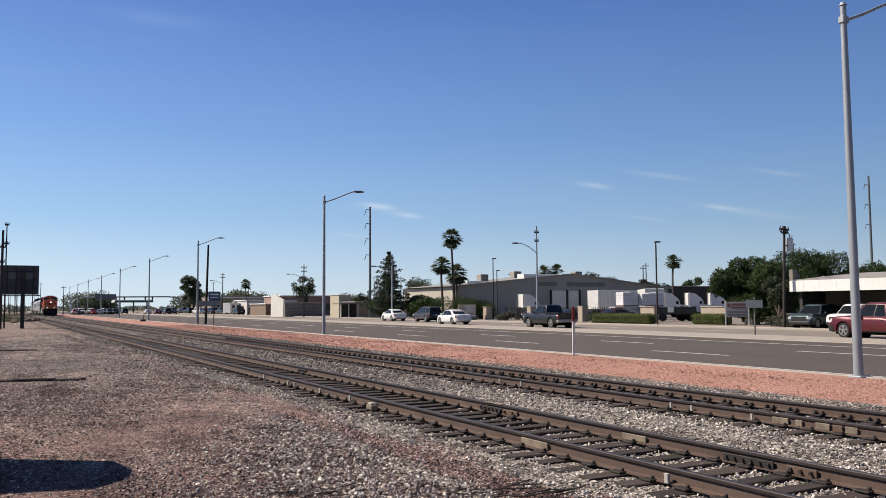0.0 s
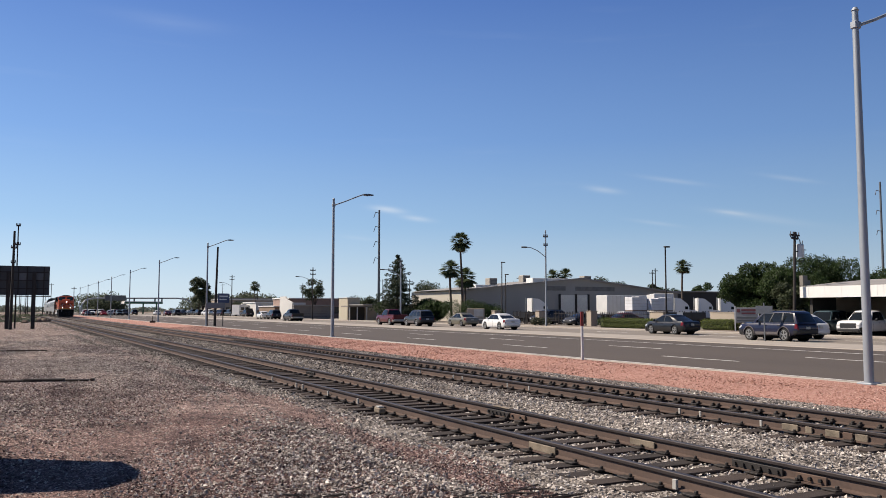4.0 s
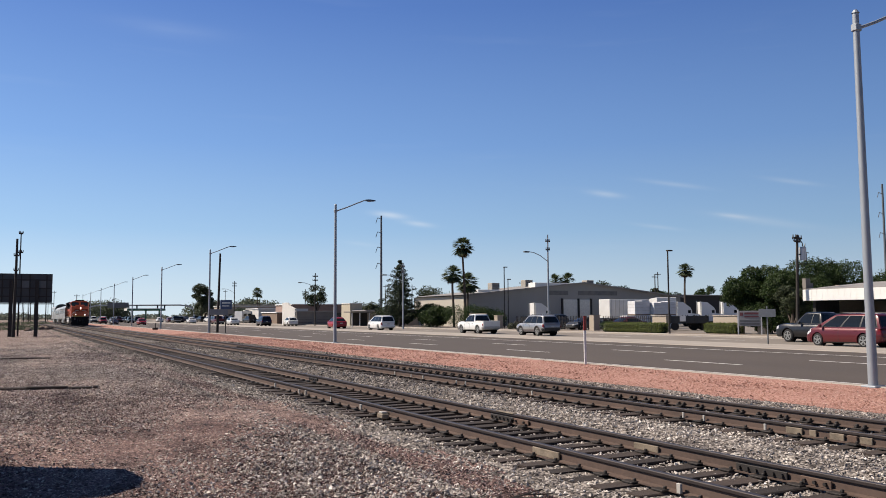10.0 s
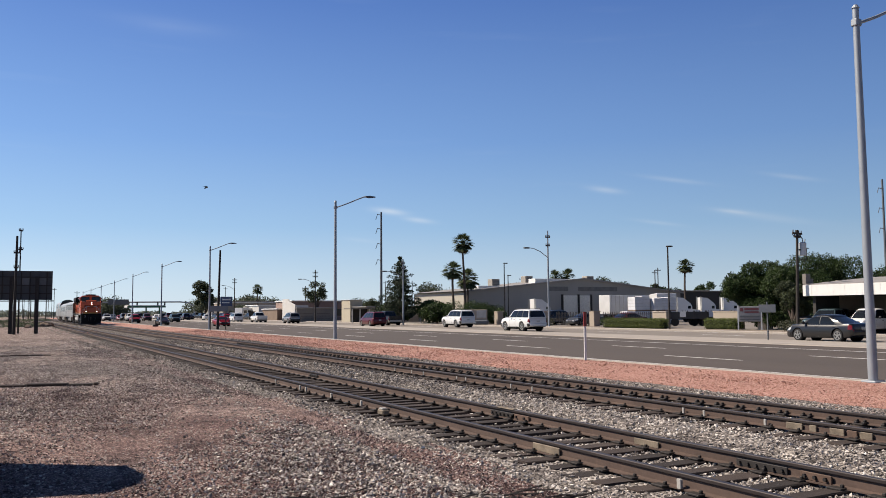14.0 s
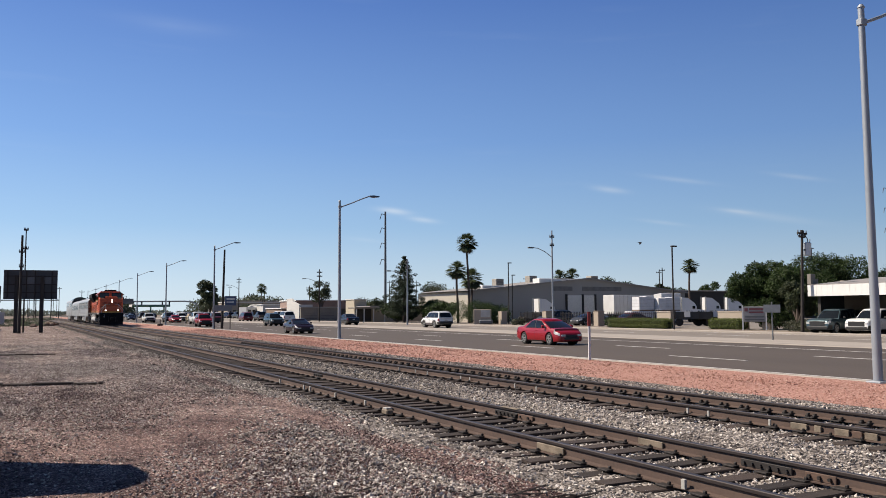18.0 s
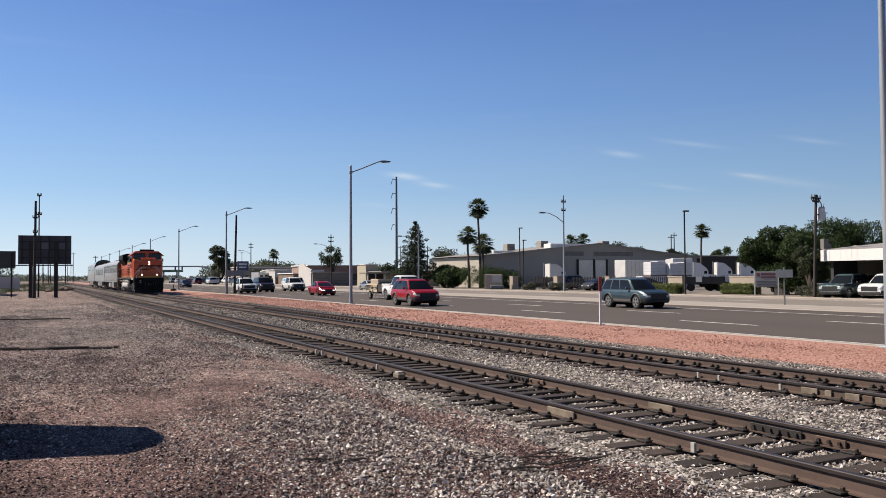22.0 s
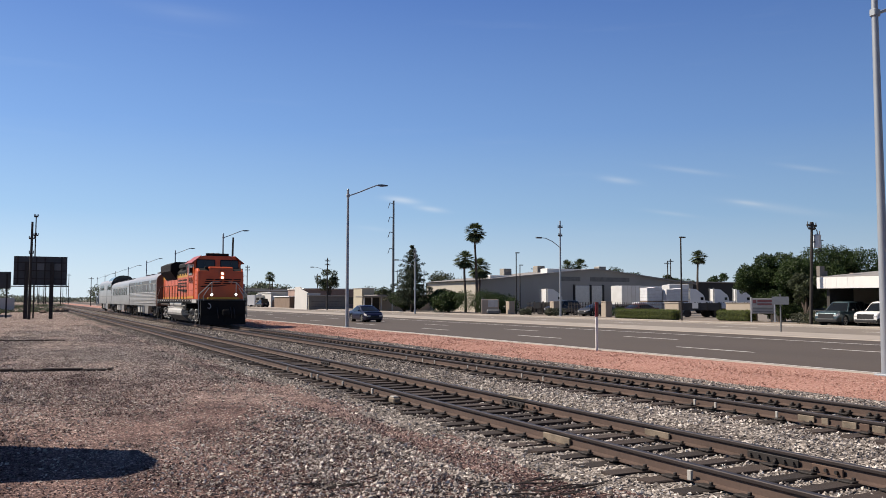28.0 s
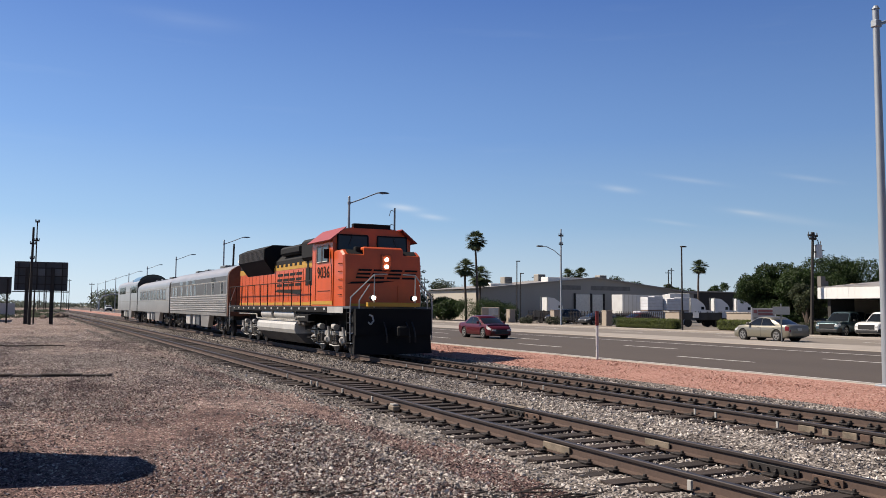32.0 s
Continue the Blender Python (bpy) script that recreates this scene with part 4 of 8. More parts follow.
    if kind == "sleeper":
        part("dome_base", Shape().soft_box(-0.4, 0.4, 2.2, 3.0, top - 0.1, top + 0.12, 0.03), STEEL_GREY, t)
        part("antenna_dome", Shape().rings([[(0.55 * c * math.cos(k * 0.785), 2.6 + 0.55 * c * math.sin(k * 0.785), top + 0.1 + h) for k in range(8)] for c, h in ((1, 0), (0.9, 0.15), (0.5, 0.24), (0.05, 0.26))]), WHITE, t, "white satellite dome", smooth=True)
    if kind == "dome":
        part("dome", Shape().prism([(1.35 * math.cos(a), 4.05 + 0.85 * math.sin(a)) for a in np.linspace(0, math.pi, 11)], 0.3, 8.4, "y"), DARK_GLASS, t, "dark glass dome", smooth=True)
    part("underframe", Shape().box(-1.1, 1.1, 0.3, L - 0.3, 0.95, 1.15), BLACK, t)
    squeeze(t, length / L)
    bogie(t, 2.9, (-1.2, 1.2), TRUCK_GRIME, r=0.46)
    bogie(t, length - 2.9, (-1.2, 1.2), TRUCK_GRIME, r=0.46)
    return t


loco = build_loco()
COACHES = [(build_coach(y, k, ln), y) for y, k, ln in ((20.3, "sleeper", 20.7), (41.3, "lounge", 20.9), (62.5, "dome", 19.6))]

# ---- vehicles ----
TYRE = plain("tyre_rubber", (0.02, 0.02, 0.021), 0.85, vary=0.2)
RIM = plain("alloy_rim", (0.42, 0.42, 0.41), 0.3, 0.5, vary=0.08)
TRIM = plain("black_trim", (0.02, 0.02, 0.021), 0.55, vary=0.15)
TAIL = plain("tail_lamp_red", (0.2, 0.01, 0.01), 0.2, vary=0.05)
LENS = plain("lamp_lens", (0.7, 0.7, 0.68), 0.12, vary=0.05)
PLATE = plain("plate_blank", (0.6, 0.6, 0.55), 0.5, vary=0.05)
HEAD_LIT = glow("car_lamp_lit", (1.0, 0.95, 0.88), 0.7)
CAR_GLASS = tinted_glass("car_glass", (0.01, 0.012, 0.013), 0.03)
# Near black that puts the shade of wheel recesses into colour.
WELL = plain("wheel_well_dark", (0.008, 0.008, 0.008), 0.95, vary=0.2, spec=0.1)
GREY_TRIM = plain("grey_cladding", (0.16, 0.14, 0.14), 0.6, vary=0.1)
CHROME = plain("dull_chrome", (0.55, 0.54, 0.52), 0.3, 0.5, vary=0.08)
BLACK_RIM = plain("black_rim", (0.03, 0.03, 0.032), 0.4, vary=0.1)
PAINTS = {}
for pname, pc, metal in (("white", (0.92, 0.92, 0.9), 0), ("red", (0.38, 0.008, 0.018), 0), ("maroon", (0.13, 0.01, 0.016), 0.2), ("black", (0.012, 0.012, 0.014), 0.0), ("silver", (0.5, 0.5, 0.5), 0.6),
                         ("tan", (0.3, 0.28, 0.22), 0.4), ("navy", (0.008, 0.01, 0.04), 0.0), ("teal", (0.07, 0.115, 0.13), 0.5), ("charcoal", (0.05, 0.052, 0.055), 0.3), ("green", (0.012, 0.028, 0.027), 0.1), ("gold", (0.28, 0.23, 0.14), 0.4), ("plum", (0.02, 0.008, 0.014), 0.1)):
    PAINTS[pname] = plain("car_paint_" + pname, pc, 0.35, metal, vary=0.04, scale=1.5, coat=0.45, spec=0.4)

KINDS = {  # length, width, height, belt, deck, hood front, cabin base rear/front, roof rear/front, wheel radius, axle front/rear, window splits
    "coupe": (4.6, 1.78, 1.3, 0.86, 0.9, 0.66, -1.85, 1.15, -0.7, 0.15, 0.32, 1.38, -1.3, ((0.2, 0.4), (0.43, 0.9))),
    "sedan": (4.8, 1.82, 1.46, 0.95, 1.0, 0.74, -1.85, 1.45, -0.85, 0.42, 0.335, 1.42, -1.38, ((0.16, 0.5), (0.53, 0.9))),
    "hatchback": (4.1, 1.78, 1.56, 0.98, 1.02, 0.78, -1.98, 1.45, -1.15, 0.4, 0.325, 1.27, -1.22, ((0.08, 0.22), (0.25, 0.53), (0.56, 0.92))),
    "suv": (4.75, 1.88, 1.74, 1.08, 1.08, 0.94, -2.33, 1.2, -1.95, 0.5, 0.38, 1.42, -1.35, ((0.05, 0.3), (0.34, 0.59), (0.62, 0.93))),
    "large_suv": (5.15, 2.02, 1.9, 1.2, 1.2, 1.06, -2.52, 1.1, -2.25, 0.48, 0.41, 1.6, -1.4, ((0.04, 0.3), (0.34, 0.6), (0.63, 0.93))),
    "minivan": (5.1, 1.95, 1.76, 1.04, 1.04, 0.84, -2.5, 1.85, -2.2, 0.6, 0.345, 1.6, -1.45, ((0.05, 0.28), (0.31, 0.58), (0.61, 0.9))),
    "pickup": (5.7, 2.0, 1.86, 1.14, 1.1, 1.06, -0.95, 1.25, -0.72, 0.55, 0.4, 1.78, -1.72, ((0.07, 0.36), (0.4, 0.92))),
    "cargo_van": (5.6, 2.0, 2.05, 1.18, 1.18, 0.98, -2.75, 1.75, -2.7, 0.95, 0.37, 1.75, -1.75, ((0.7, 0.93),)),
}
CAR_MADE = {}
PAINT_WORDS = {"navy": "dark blue", "charcoal": "dark grey"}


SECTION = ((0, 0), (0.8, 0.0), (0.93, 0.03), (0.975, 0.13), (1.0, 0.36), (1.0, 0.56), (0.985, 0.73), (0.955, 0.87), (0.90, 0.955), (0.78, 0.99), (0.45, 1.0), (0, 1.008))
BODY_MADE = {}


def patch(fn, a0, a1, b0, b1, na, nb, lift, out):
    """A thin curved plate lying on the surface fn(a, b), lifted off it; out: a way that points outwards."""
    s, vs = Shape(), []
    out = Vector(out)
    e = 1e-3
    for i in range(na + 1):
        for j in range(nb + 1):
            a, b = a0 + (a1 - a0) * i / na, b0 + (b1 - b0) * j / nb
            p = Vector(fn(a, b))
            nrm = (Vector(fn(a + e, b)) - p).cross(Vector(fn(a, b + e)) - p)
            if nrm.length < 1e-12:
                nrm = out.copy()
            nrm.normalize()
            if nrm.dot(out) < 0:
                nrm = -nrm
            vs.append((p + nrm * lift, p - nrm * 0.012))
    n = nb + 1
    fs = []
    for i in range(na):
        for j in range(nb):
            k = i * n + j
            fs.append((2 * k, 2 * (k + n), 2 * (k + n + 1), 2 * (k + 1)))
    rim = [j for j in range(nb)] + [i * n + nb for i in range(na)] + [na * n + nb - j for j in range(nb)] + [(na - i) * n for i in range(na)]
    for k, q in zip(rim, rim[1:] + rim[:1]):
        fs.append((2 * k, 2 * q, 2 * q + 1, 2 * k + 1))
    return s.add([p for pair in vs for p in pair], fs)


def body_mesh(kind, curves, cutters):
    """Shell of a car: sections along its length, with the wheel arches cut out."""
    if kind in BODY_MADE:
        return BODY_MADE[kind]
    surface, stations = curves
    rings = []
    for y in stations:
        half = [surface(y, k, 1) for k in range(12)]
        rings.append(half + [(-x, yy, z) for x, yy, z in half[-2:0:-1]])
    shell, cut = Shape().rings(rings).mesh("shell", TYRE), cutters.mesh("cutter", TYRE)
    a, b = bpy.data.objects.new("shell", shell), bpy.data.objects.new("cutter", cut)
    for o in (a, b):
        scene.collection.objects.link(o)
    mod = a.modifiers.new("arches", "BOOLEAN")
    mod.operation, mod.solver, mod.object = "DIFFERENCE", "EXACT", b
    me = bpy.data.meshes.new_from_object(a.evaluated_get(bpy.context.evaluated_depsgraph_get()))
    for o in (a, b):
        bpy.data.objects.remove(o)
    me.materials.clear()
    BODY_MADE[kind] = me
    return me


def car(kind, paint, label, category, m, group="", lit=False, size=1.0, stretch=1.0, far=False):
    key = (kind, paint, lit, size, stretch, far)
    if key in CAR_MADE:
        c = copy_thing(CAR_MADE[key], m)
        return tagged(c, label, category, group)
    L, W, H, belt, deck, hoodf, yb0, yf0, yb1, yf1, r, ya, yr, splits = KINDS[kind]
    t = thing(kind, label, category, m, group)
    CAR_MADE[key] = t
    body_mat = PAINTS[paint]
    h, hw = L / 2, W / 2
    ra = r * 1.2
    truck = kind in ("pickup", "large_suv", "suv")
    top_y = (-h, -h + 0.04, -h + 0.12, -h + 0.3, yb0 + 0.1, yb0 + 0.5, yf0 - 0.3, yf0 + 0.1, (yf0 + h) / 2, h - 0.5, h - 0.22, h - 0.07, h)
    top_z = (deck * 0.66, deck * 0.86, deck * 0.96, deck, deck, belt, belt, belt - 0.015, (belt + hoodf) / 2 + 0.06, hoodf + 0.075, hoodf + 0.01, hoodf - 0.08, hoodf * 0.76)
    wid_y = (-h, -h + 0.06, -h + 0.25, -h + 0.8, h - 1.1, h - 0.5, h - 0.2, h - 0.06, h)
    wid = (0.86, 0.92, 0.965, 1.0, 1.0, 0.985, 0.95, 0.9, 0.84) if truck else (0.84, 0.91, 0.965, 1.0, 1.0, 0.965, 0.89, 0.8, 0.72)
    arch = 0.075 if kind in ("sedan", "coupe", "hatchback") else 0.03
    low_y, low_z = (-h, -h + 0.2, -h + 0.5, h - 0.5, h - 0.12, h), ((0.5, 0.4, 0.34, 0.3, 0.32, 0.4) if truck else (0.4, 0.28, 0.2, 0.17, 0.2, 0.3))

    def surface(y, k, sx):
        i = min(10, int(k))
        q = k - i
        fx, fz = (SECTION[i][c] * (1 - q) + SECTION[i + 1][c] * q for c in (0, 1))
        yy = max(-h, min(h, y))
        lo, hi = np.interp(yy, low_y, low_z), np.interp(yy, top_y, top_z)
        return (sx * hw * float(np.interp(yy, wid_y, wid)) * fx, y, float(lo + (hi - lo) * fz))

    stations = sorted(set(round(v, 4) for v in [*top_y, *wid_y, *low_y, *np.linspace(-h, h, 25)]))
    stations = [a for a, b in zip(stations, stations[1:] + [9e9]) if b - a > 0.015]
    cutters = Shape()
    for yc in (ya, yr):
        for sx in (-1, 1):
            cutters.tube((sx * (hw - 0.36), yc, r), (sx * (hw + 0.2), yc, r), ra, ra, 26)
    shell = body_mesh(kind, (surface, stations), cutters).copy()
    shell.materials.append(body_mat)
    shell.shade_smooth()
    shell.set_sharp_from_angle(angle=radians(38))
    part("body", shell, None, t)
    # cabin
    wb, wr = hw * 0.93, hw * 0.93 - (H - belt) * 0.3
    zb, hr = belt - 0.07, H - 0.075
    if kind == "cargo_van":
        wr = hw * 0.88

    def level(v):
        return wb + (wr - wb) * v + 0.025 * math.sin(math.pi * min(1, v)), yb0 + (yb1 - yb0) * v, yf0 + (yf1 - yf0) * v + 0.03 * math.sin(math.pi * min(1, v)), zb + (hr - zb) * v

    def side(sx):
        def fn(u, v):
            w, y0, y1, z = level(v)
            return (sx * w * (1 - 0.055 * abs(2 * u - 1) ** 4), y0 + (y1 - y0) * u, z - arch * v * (2 * u - 1) ** 2)
        return fn

    def front(s, v):
        w, y0, y1, z = level(v)
        return (s * w * 0.945, y1 + 0.13 * (1 - s * s), z - arch * v)

    def rear(s, v):
        w, y0, y1, z = level(v)
        return (s * w * 0.945, y0 - 0.09 * (1 - s * s), z - arch * v)

    def plan(v, inset=1.0, z=None, short=0.0):
        w, y0, y1, zz = level(v)
        ring = [side(1)(u, v) for u in (0, 0.12, 0.3, 0.5, 0.7, 0.88, 1)] + [front(s, v) for s in (0.8, 0.45, 0, -0.45, -0.8)]
        ring += [side(-1)(u, v) for u in (1, 0.88, 0.7, 0.5, 0.3, 0.12, 0)] + [rear(s, v) for s in (-0.8, -0.4, 0, 0.4, 0.8)]
        ym = (y0 + y1) / 2
        bow = [arch * ((y - ym) / (y1 - ym)) ** 2 * inset ** 2 for x, y, zz in ring]
        return [(x * inset, ym + (y - ym) * (1 - (1 - inset) * short), z - d if z is not None else zz) for (x, y, zz), d in zip(ring, bow)]

    cab = Shape().rings([plan(v) for v in (0, 0.25, 0.5, 0.75, 0.95)] + [plan(1.0, 0.965, hr + 0.02, 0.6), plan(1.0, 0.88, H - 0.022, 0.6), plan(1.0, 0.65, H - 0.004, 0.6), plan(1.0, 0.25, H, 0.6)])
    part("cabin", cab, body_mat, t, smooth=True)
    v0, v1 = 0.13, 0.93
    for sx in (-1, 1):
        way = (sx, 0, 0.2)
        if not far:
            part("window_trim", patch(side(sx), splits[0][0] - 0.012, splits[-1][1] + 0.014, v0 - 0.03, v1 + 0.02, 8, 3, 0.004, way), TRIM, t, "black window surround")
        for u0, u1 in splits:
            part("side_window", patch(side(sx), u0, u1, v0, v1, 4, 3, 0.009, way), CAR_GLASS, t)
    part("windshield", patch(front, -0.93, 0.93, 0.1, 0.95, 8, 3, 0.007, (0, 1, 0.5)), CAR_GLASS, t, "dark raked windshield")
    if kind != "cargo_van":
        part("rear_window", patch(rear, -0.88, 0.88, 0.16, 0.92, 6, 3, 0.007, (0, -1, 0.3)), CAR_GLASS, t)
    if kind == "pickup":
        part("bed_floor", Shape().box(-hw + 0.17, hw - 0.17, -h + 0.14, yb0 - 0.1, deck, deck + 0.014), TRIM, t, "dark open load bed")
        for x in (-hw + 0.06, hw - 0.17):
            part("bed_rail", Shape().soft_box(x, x + 0.11, -h + 0.08, yb0 + 0.02, deck - 0.1, deck + 0.12, 0.03), body_mat, t)
        part("tailgate", Shape().soft_box(-hw + 0.1, hw - 0.1, -h - 0.02, -h + 0.09, 0.66, deck + 0.12, 0.025), body_mat, t)
    # wheels
    for yc in (ya, yr):
        for sx in (-1, 1):
            o = sx * (hw - 0.015)
            i0 = o - sx * 0.24
            w = part("wheel", Shape().rings([[(x, yc + q * math.cos(g), r + q * math.sin(g)) for g in (k * math.pi / 12 for k in range(24))] for x, q in ((i0, r * 0.9), (i0 + sx * 0.03, r), (o - sx * 0.035, r), (o - sx * 0.008, r * 0.95), (o, r * 0.86), (o - sx * 0.004, r * 0.7))]), TYRE, t, "black tyre on alloy rim", smooth=True)
            # Solid dark disc standing for the shade behind the spokes.
            part("hub", Shape().tube((o - sx * 0.05, yc, r), (o - sx * 0.012, yc, r), r * 0.68, r * 0.66, 16), WELL, w, "near black disc for the shade behind the spokes")
            rim = Shape().rings([[(x, yc + q * math.cos(g), r + q * math.sin(g)) for g in (k * math.pi / 10 for k in range(20))] for x, q in ((o - sx * 0.03, 0.7 * r), (o + sx * 0.004, 0.7 * r), (o + sx * 0.004, 0.6 * r), (o - sx * 0.03, 0.57 * r))], caps=False)
            for k in range(5):
                a = k * math.pi * 0.4 + 0.3
                rim.add([(o + d, yc + q * r * math.cos(a + e), r + q * r * math.sin(a + e)) for d in (-sx * 0.03, sx * 0.002) for q, e in ((0.1, -0.9), (0.61, -0.2), (0.61, 0.2), (0.1, 0.9))], [(4, 5, 6, 7), (0, 1, 5, 4), (1, 2, 6, 5), (2, 3, 7, 6), (3, 0, 4, 7)])
            rim.tube((o - sx * 0.03, yc, r), (o + sx * 0.008, yc, r), r * 0.16, r * 0.12, 10)
            part("rim", rim, BLACK_RIM if lit else RIM, w, "spoked alloy rim")
            part("wheel_well", Shape().tube((sx * (hw - 0.35), yc, r + 0.01), (sx * (hw - 0.2), yc, r + 0.01), ra * 0.985, seg=20), WELL, t)
    part("floor_pan", Shape().box(-hw + 0.3, hw - 0.3, -h + 0.3, h - 0.35, 0.2, 0.4), WELL, t)
    # lamps, bumpers, seams
    tall = kind in ("suv", "large_suv", "minivan", "pickup", "cargo_van")
    zl = hoodf * 0.8
    cap_w = hw * wid[-1]
    for sx in (-1, 1):
        fn = (lambda g: lambda y, k: surface(y, k, g))(sx)
        hl = patch(fn, h - (0.3 if truck else 0.5), h - 0.015, 5.7, 7.5, 5, 2, 0.008, (sx, 0.6, 0.3))
        a, b = sorted((sx * cap_w * 0.62, sx * cap_w * 0.98))
        hl.soft_box(a, b, h - 0.05, h + 0.012, zl - 0.1, zl - 0.0, 0.01)
        part("headlight", hl, HEAD_LIT if lit else LENS, t, "headlight")
        part("taillight", patch(fn, -h + 0.005, -h + (0.22 if tall else 0.32), 4.9, 7.6 if tall else 7.2, 4, 3, 0.01, (sx, -0.8, 0)), TAIL, t, "red tail light")
        xm = sx * (hw + 0.06)
        part("mirror", Shape().soft_box(xm - 0.09, xm + 0.08, yf0 - 0.62, yf0 - 0.48, belt - 0.02, belt + 0.14, 0.04), TRIM if kind == "pickup" else body_mat, t)
        y_of = lambda u: yb0 + (yf0 - yb0) * u
        cuts = [y_of(splits[-1][1]) - 0.02] + [y_of(p[0]) for p in splits[-2:]]
        for yy in () if far else cuts:
            if abs(yy - ya) > ra + 0.03 and abs(yy - yr) > ra + 0.03:
                part("door_seam", patch(fn, yy - 0.008, yy + 0.008, 3.0, 7.9, 1, 7, 0.003, (sx, 0, 0)), TRIM, t)
        for yy in () if far else cuts[1:]:
            p = surface(yy + 0.16, 6.4, sx)
            part("door_handle", Shape().soft_box(p[0] - 0.02, p[0] + 0.02, yy + 0.08, yy + 0.26, p[2] - 0.02, p[2] + 0.02, 0.008), TRIM if truck else body_mat, t)
        y0, y1 = yr + ra + 0.06, ya - ra - 0.06
        part("sill_trim", patch(fn, y0, y1, 1.6, 3.7 if kind == "suv" else 2.6, 6, 3, 0.006, (sx, 0, -0.2)), GREY_TRIM if kind == "suv" else TRIM, t, "dark sill")
        if kind in ("suv", "pickup", "large_suv") and not far:
            for yc in (ya, yr):
                arc = []
                for k in range(13):
                    g = -0.1 + (math.pi + 0.2) * k / 12
                    arc.append((sx * (hw + 0.002) * float(np.interp(yc + ra * math.cos(g), wid_y, wid)), yc + ra * 1.02 * math.cos(g), r + ra * 1.02 * math.sin(g)))
                part("arch_lip", Shape().pipe(arc, 0.028, 5), GREY_TRIM if kind == "suv" else body_mat, t)
        bumper = TRIM if truck else body_mat
        part("bumper_corner", patch(fn, h - 0.42, h - 0.005, 1.8, 4.6, 5, 3, 0.014, (sx, 0.6, 0)), bumper, t)
        if truck:
            part("bumper_corner", patch(fn, -h + 0.005, -h + 0.3, 1.8, 4.0, 4, 3, 0.014, (sx, -0.6, 0)), CHROME if kind == "pickup" else TRIM, t)
    t.scale = (size, size * stretch, size)
    part("grille", Shape().soft_box(-cap_w * (0.74 if truck else 0.6), cap_w * (0.74 if truck else 0.6), h - 0.06, h + 0.016, hoodf * 0.56, hoodf * (0.9 if truck else 0.76), 0.02), TRIM, t)
    part("front_bumper", Shape().soft_box(-cap_w * 0.98, cap_w * 0.98, h - 0.12, h + 0.03, low_z[-1] - 0.06, hoodf * 0.55, 0.04), TRIM if truck else body_mat, t)
    part("lower_grille", Shape().soft_box(-cap_w * 0.75, cap_w * 0.75, h - 0.06, h + 0.04, low_z[-1], low_z[-1] + 0.13, 0.02), TRIM, t)
    rb = CHROME if kind == "pickup" else (TRIM if kind == "suv" else body_mat)
    part("rear_bumper", Shape().soft_box(-hw * 0.84, hw * 0.84, -h - 0.05, -h + 0.12, low_z[0] - 0.06, low_z[0] + 0.2, 0.04), rb, t)
    part("plate", Shape().box(-0.16, 0.16, -h - 0.02, -h + 0.03, deck * 0.66, deck * 0.66 + 0.14) if kind != "pickup" else Shape().box(-0.16, 0.16, -h - 0.062, -h - 0.045, 0.5, 0.62), PLATE, t, "blank plate")
    if kind in ("large_suv", "suv", "minivan"):
        for sx in (-1, 1):
            part("roof_rail", Shape().pipe([(sx * (wr - 0.1), yb1 + 0.3, H - 0.05), (sx * (wr - 0.1), yb1 + 0.4, H + 0.04), (sx * (wr - 0.1), yf1 - 0.5, H + 0.04), (sx * (wr - 0.1), yf1 - 0.4, H - 0.05)], 0.02), TRIM, t)
    return t

# ---- poles and lamps ----
SIGN_ALU = plain("sign_aluminium", (0.32, 0.33, 0.34), 0.5, 0.5, vary=0.12)


def lamp_pole(m, height=8.9, arm=2.2):
    t = thing("street_lamp", "tall grey galvanised street lamp with one arm over the road", "street lamp", m, "street lamps along the verge")
    part("base_plate", Shape().soft_box(-0.2, 0.2, -0.2, 0.2, -0.05, 0.05, 0.02), GALV, t)
    part("pole", Shape().tube((0, 0, 0.03), (0, 0, height), 0.112, 0.074, 14), GALV, t, smooth=True)
    part("cap", Shape().tube((0, 0, height - 0.02), (0, 0, height + 0.06), 0.095, 0.05, 12), GALV, t)
    a = part("arm", Shape().pipe([(0.05, 0, height - 0.4), (arm * 0.35, 0, height - 0.12), (arm * 0.7, 0, height + 0.22), (arm * 0.9, 0, height + 0.4), (arm, 0, height + 0.44)], 0.04, 8), GALV, t)
    part("bracket", Shape().soft_box(-0.1, 0.11, -0.085, 0.085, height - 0.48, height - 0.3, 0.02), GALV, a)
    part("luminaire", Shape().rings([[(arm - 0.1, y * 0.6, z) for y, z in ((-0.12, 0.39), (0.12, 0.39), (0.12, 0.48), (-0.12, 0.48))], [(arm + 0.2, y, z) for y, z in ((-0.15, 0.36), (0.15, 0.36), (0.12, 0.5), (-0.12, 0.5))], [(arm + 0.6, y, z) for y, z in ((-0.1, 0.41), (0.1, 0.41), (0.07, 0.47), (-0.07, 0.47))]]), STEEL_GREY, t, "flat cobra head lamp", m=pose(0, 0, height))
    return t


lamp0 = lamp_pole(pose(18.39, 13.065, 0, 0, -0.25, 0), 9.2)
lamp_pole(pose(18.72, 51.2, 0), 9.0)
lamp1 = lamp_pole(pose(18.95, 90.8, 0), 8.9)
for x, y in ((19.4, 125.8), (19.7, 160.5), (20.0, 193.7), (20.2, 225.5), (20.4, 258), (20.6, 290)):
    copy_thing(lamp1, pose(x, y, 0))


TRANSFORMER_GREY = plain("transformer_grey", (0.72, 0.73, 0.74), 0.5, vary=0.08)


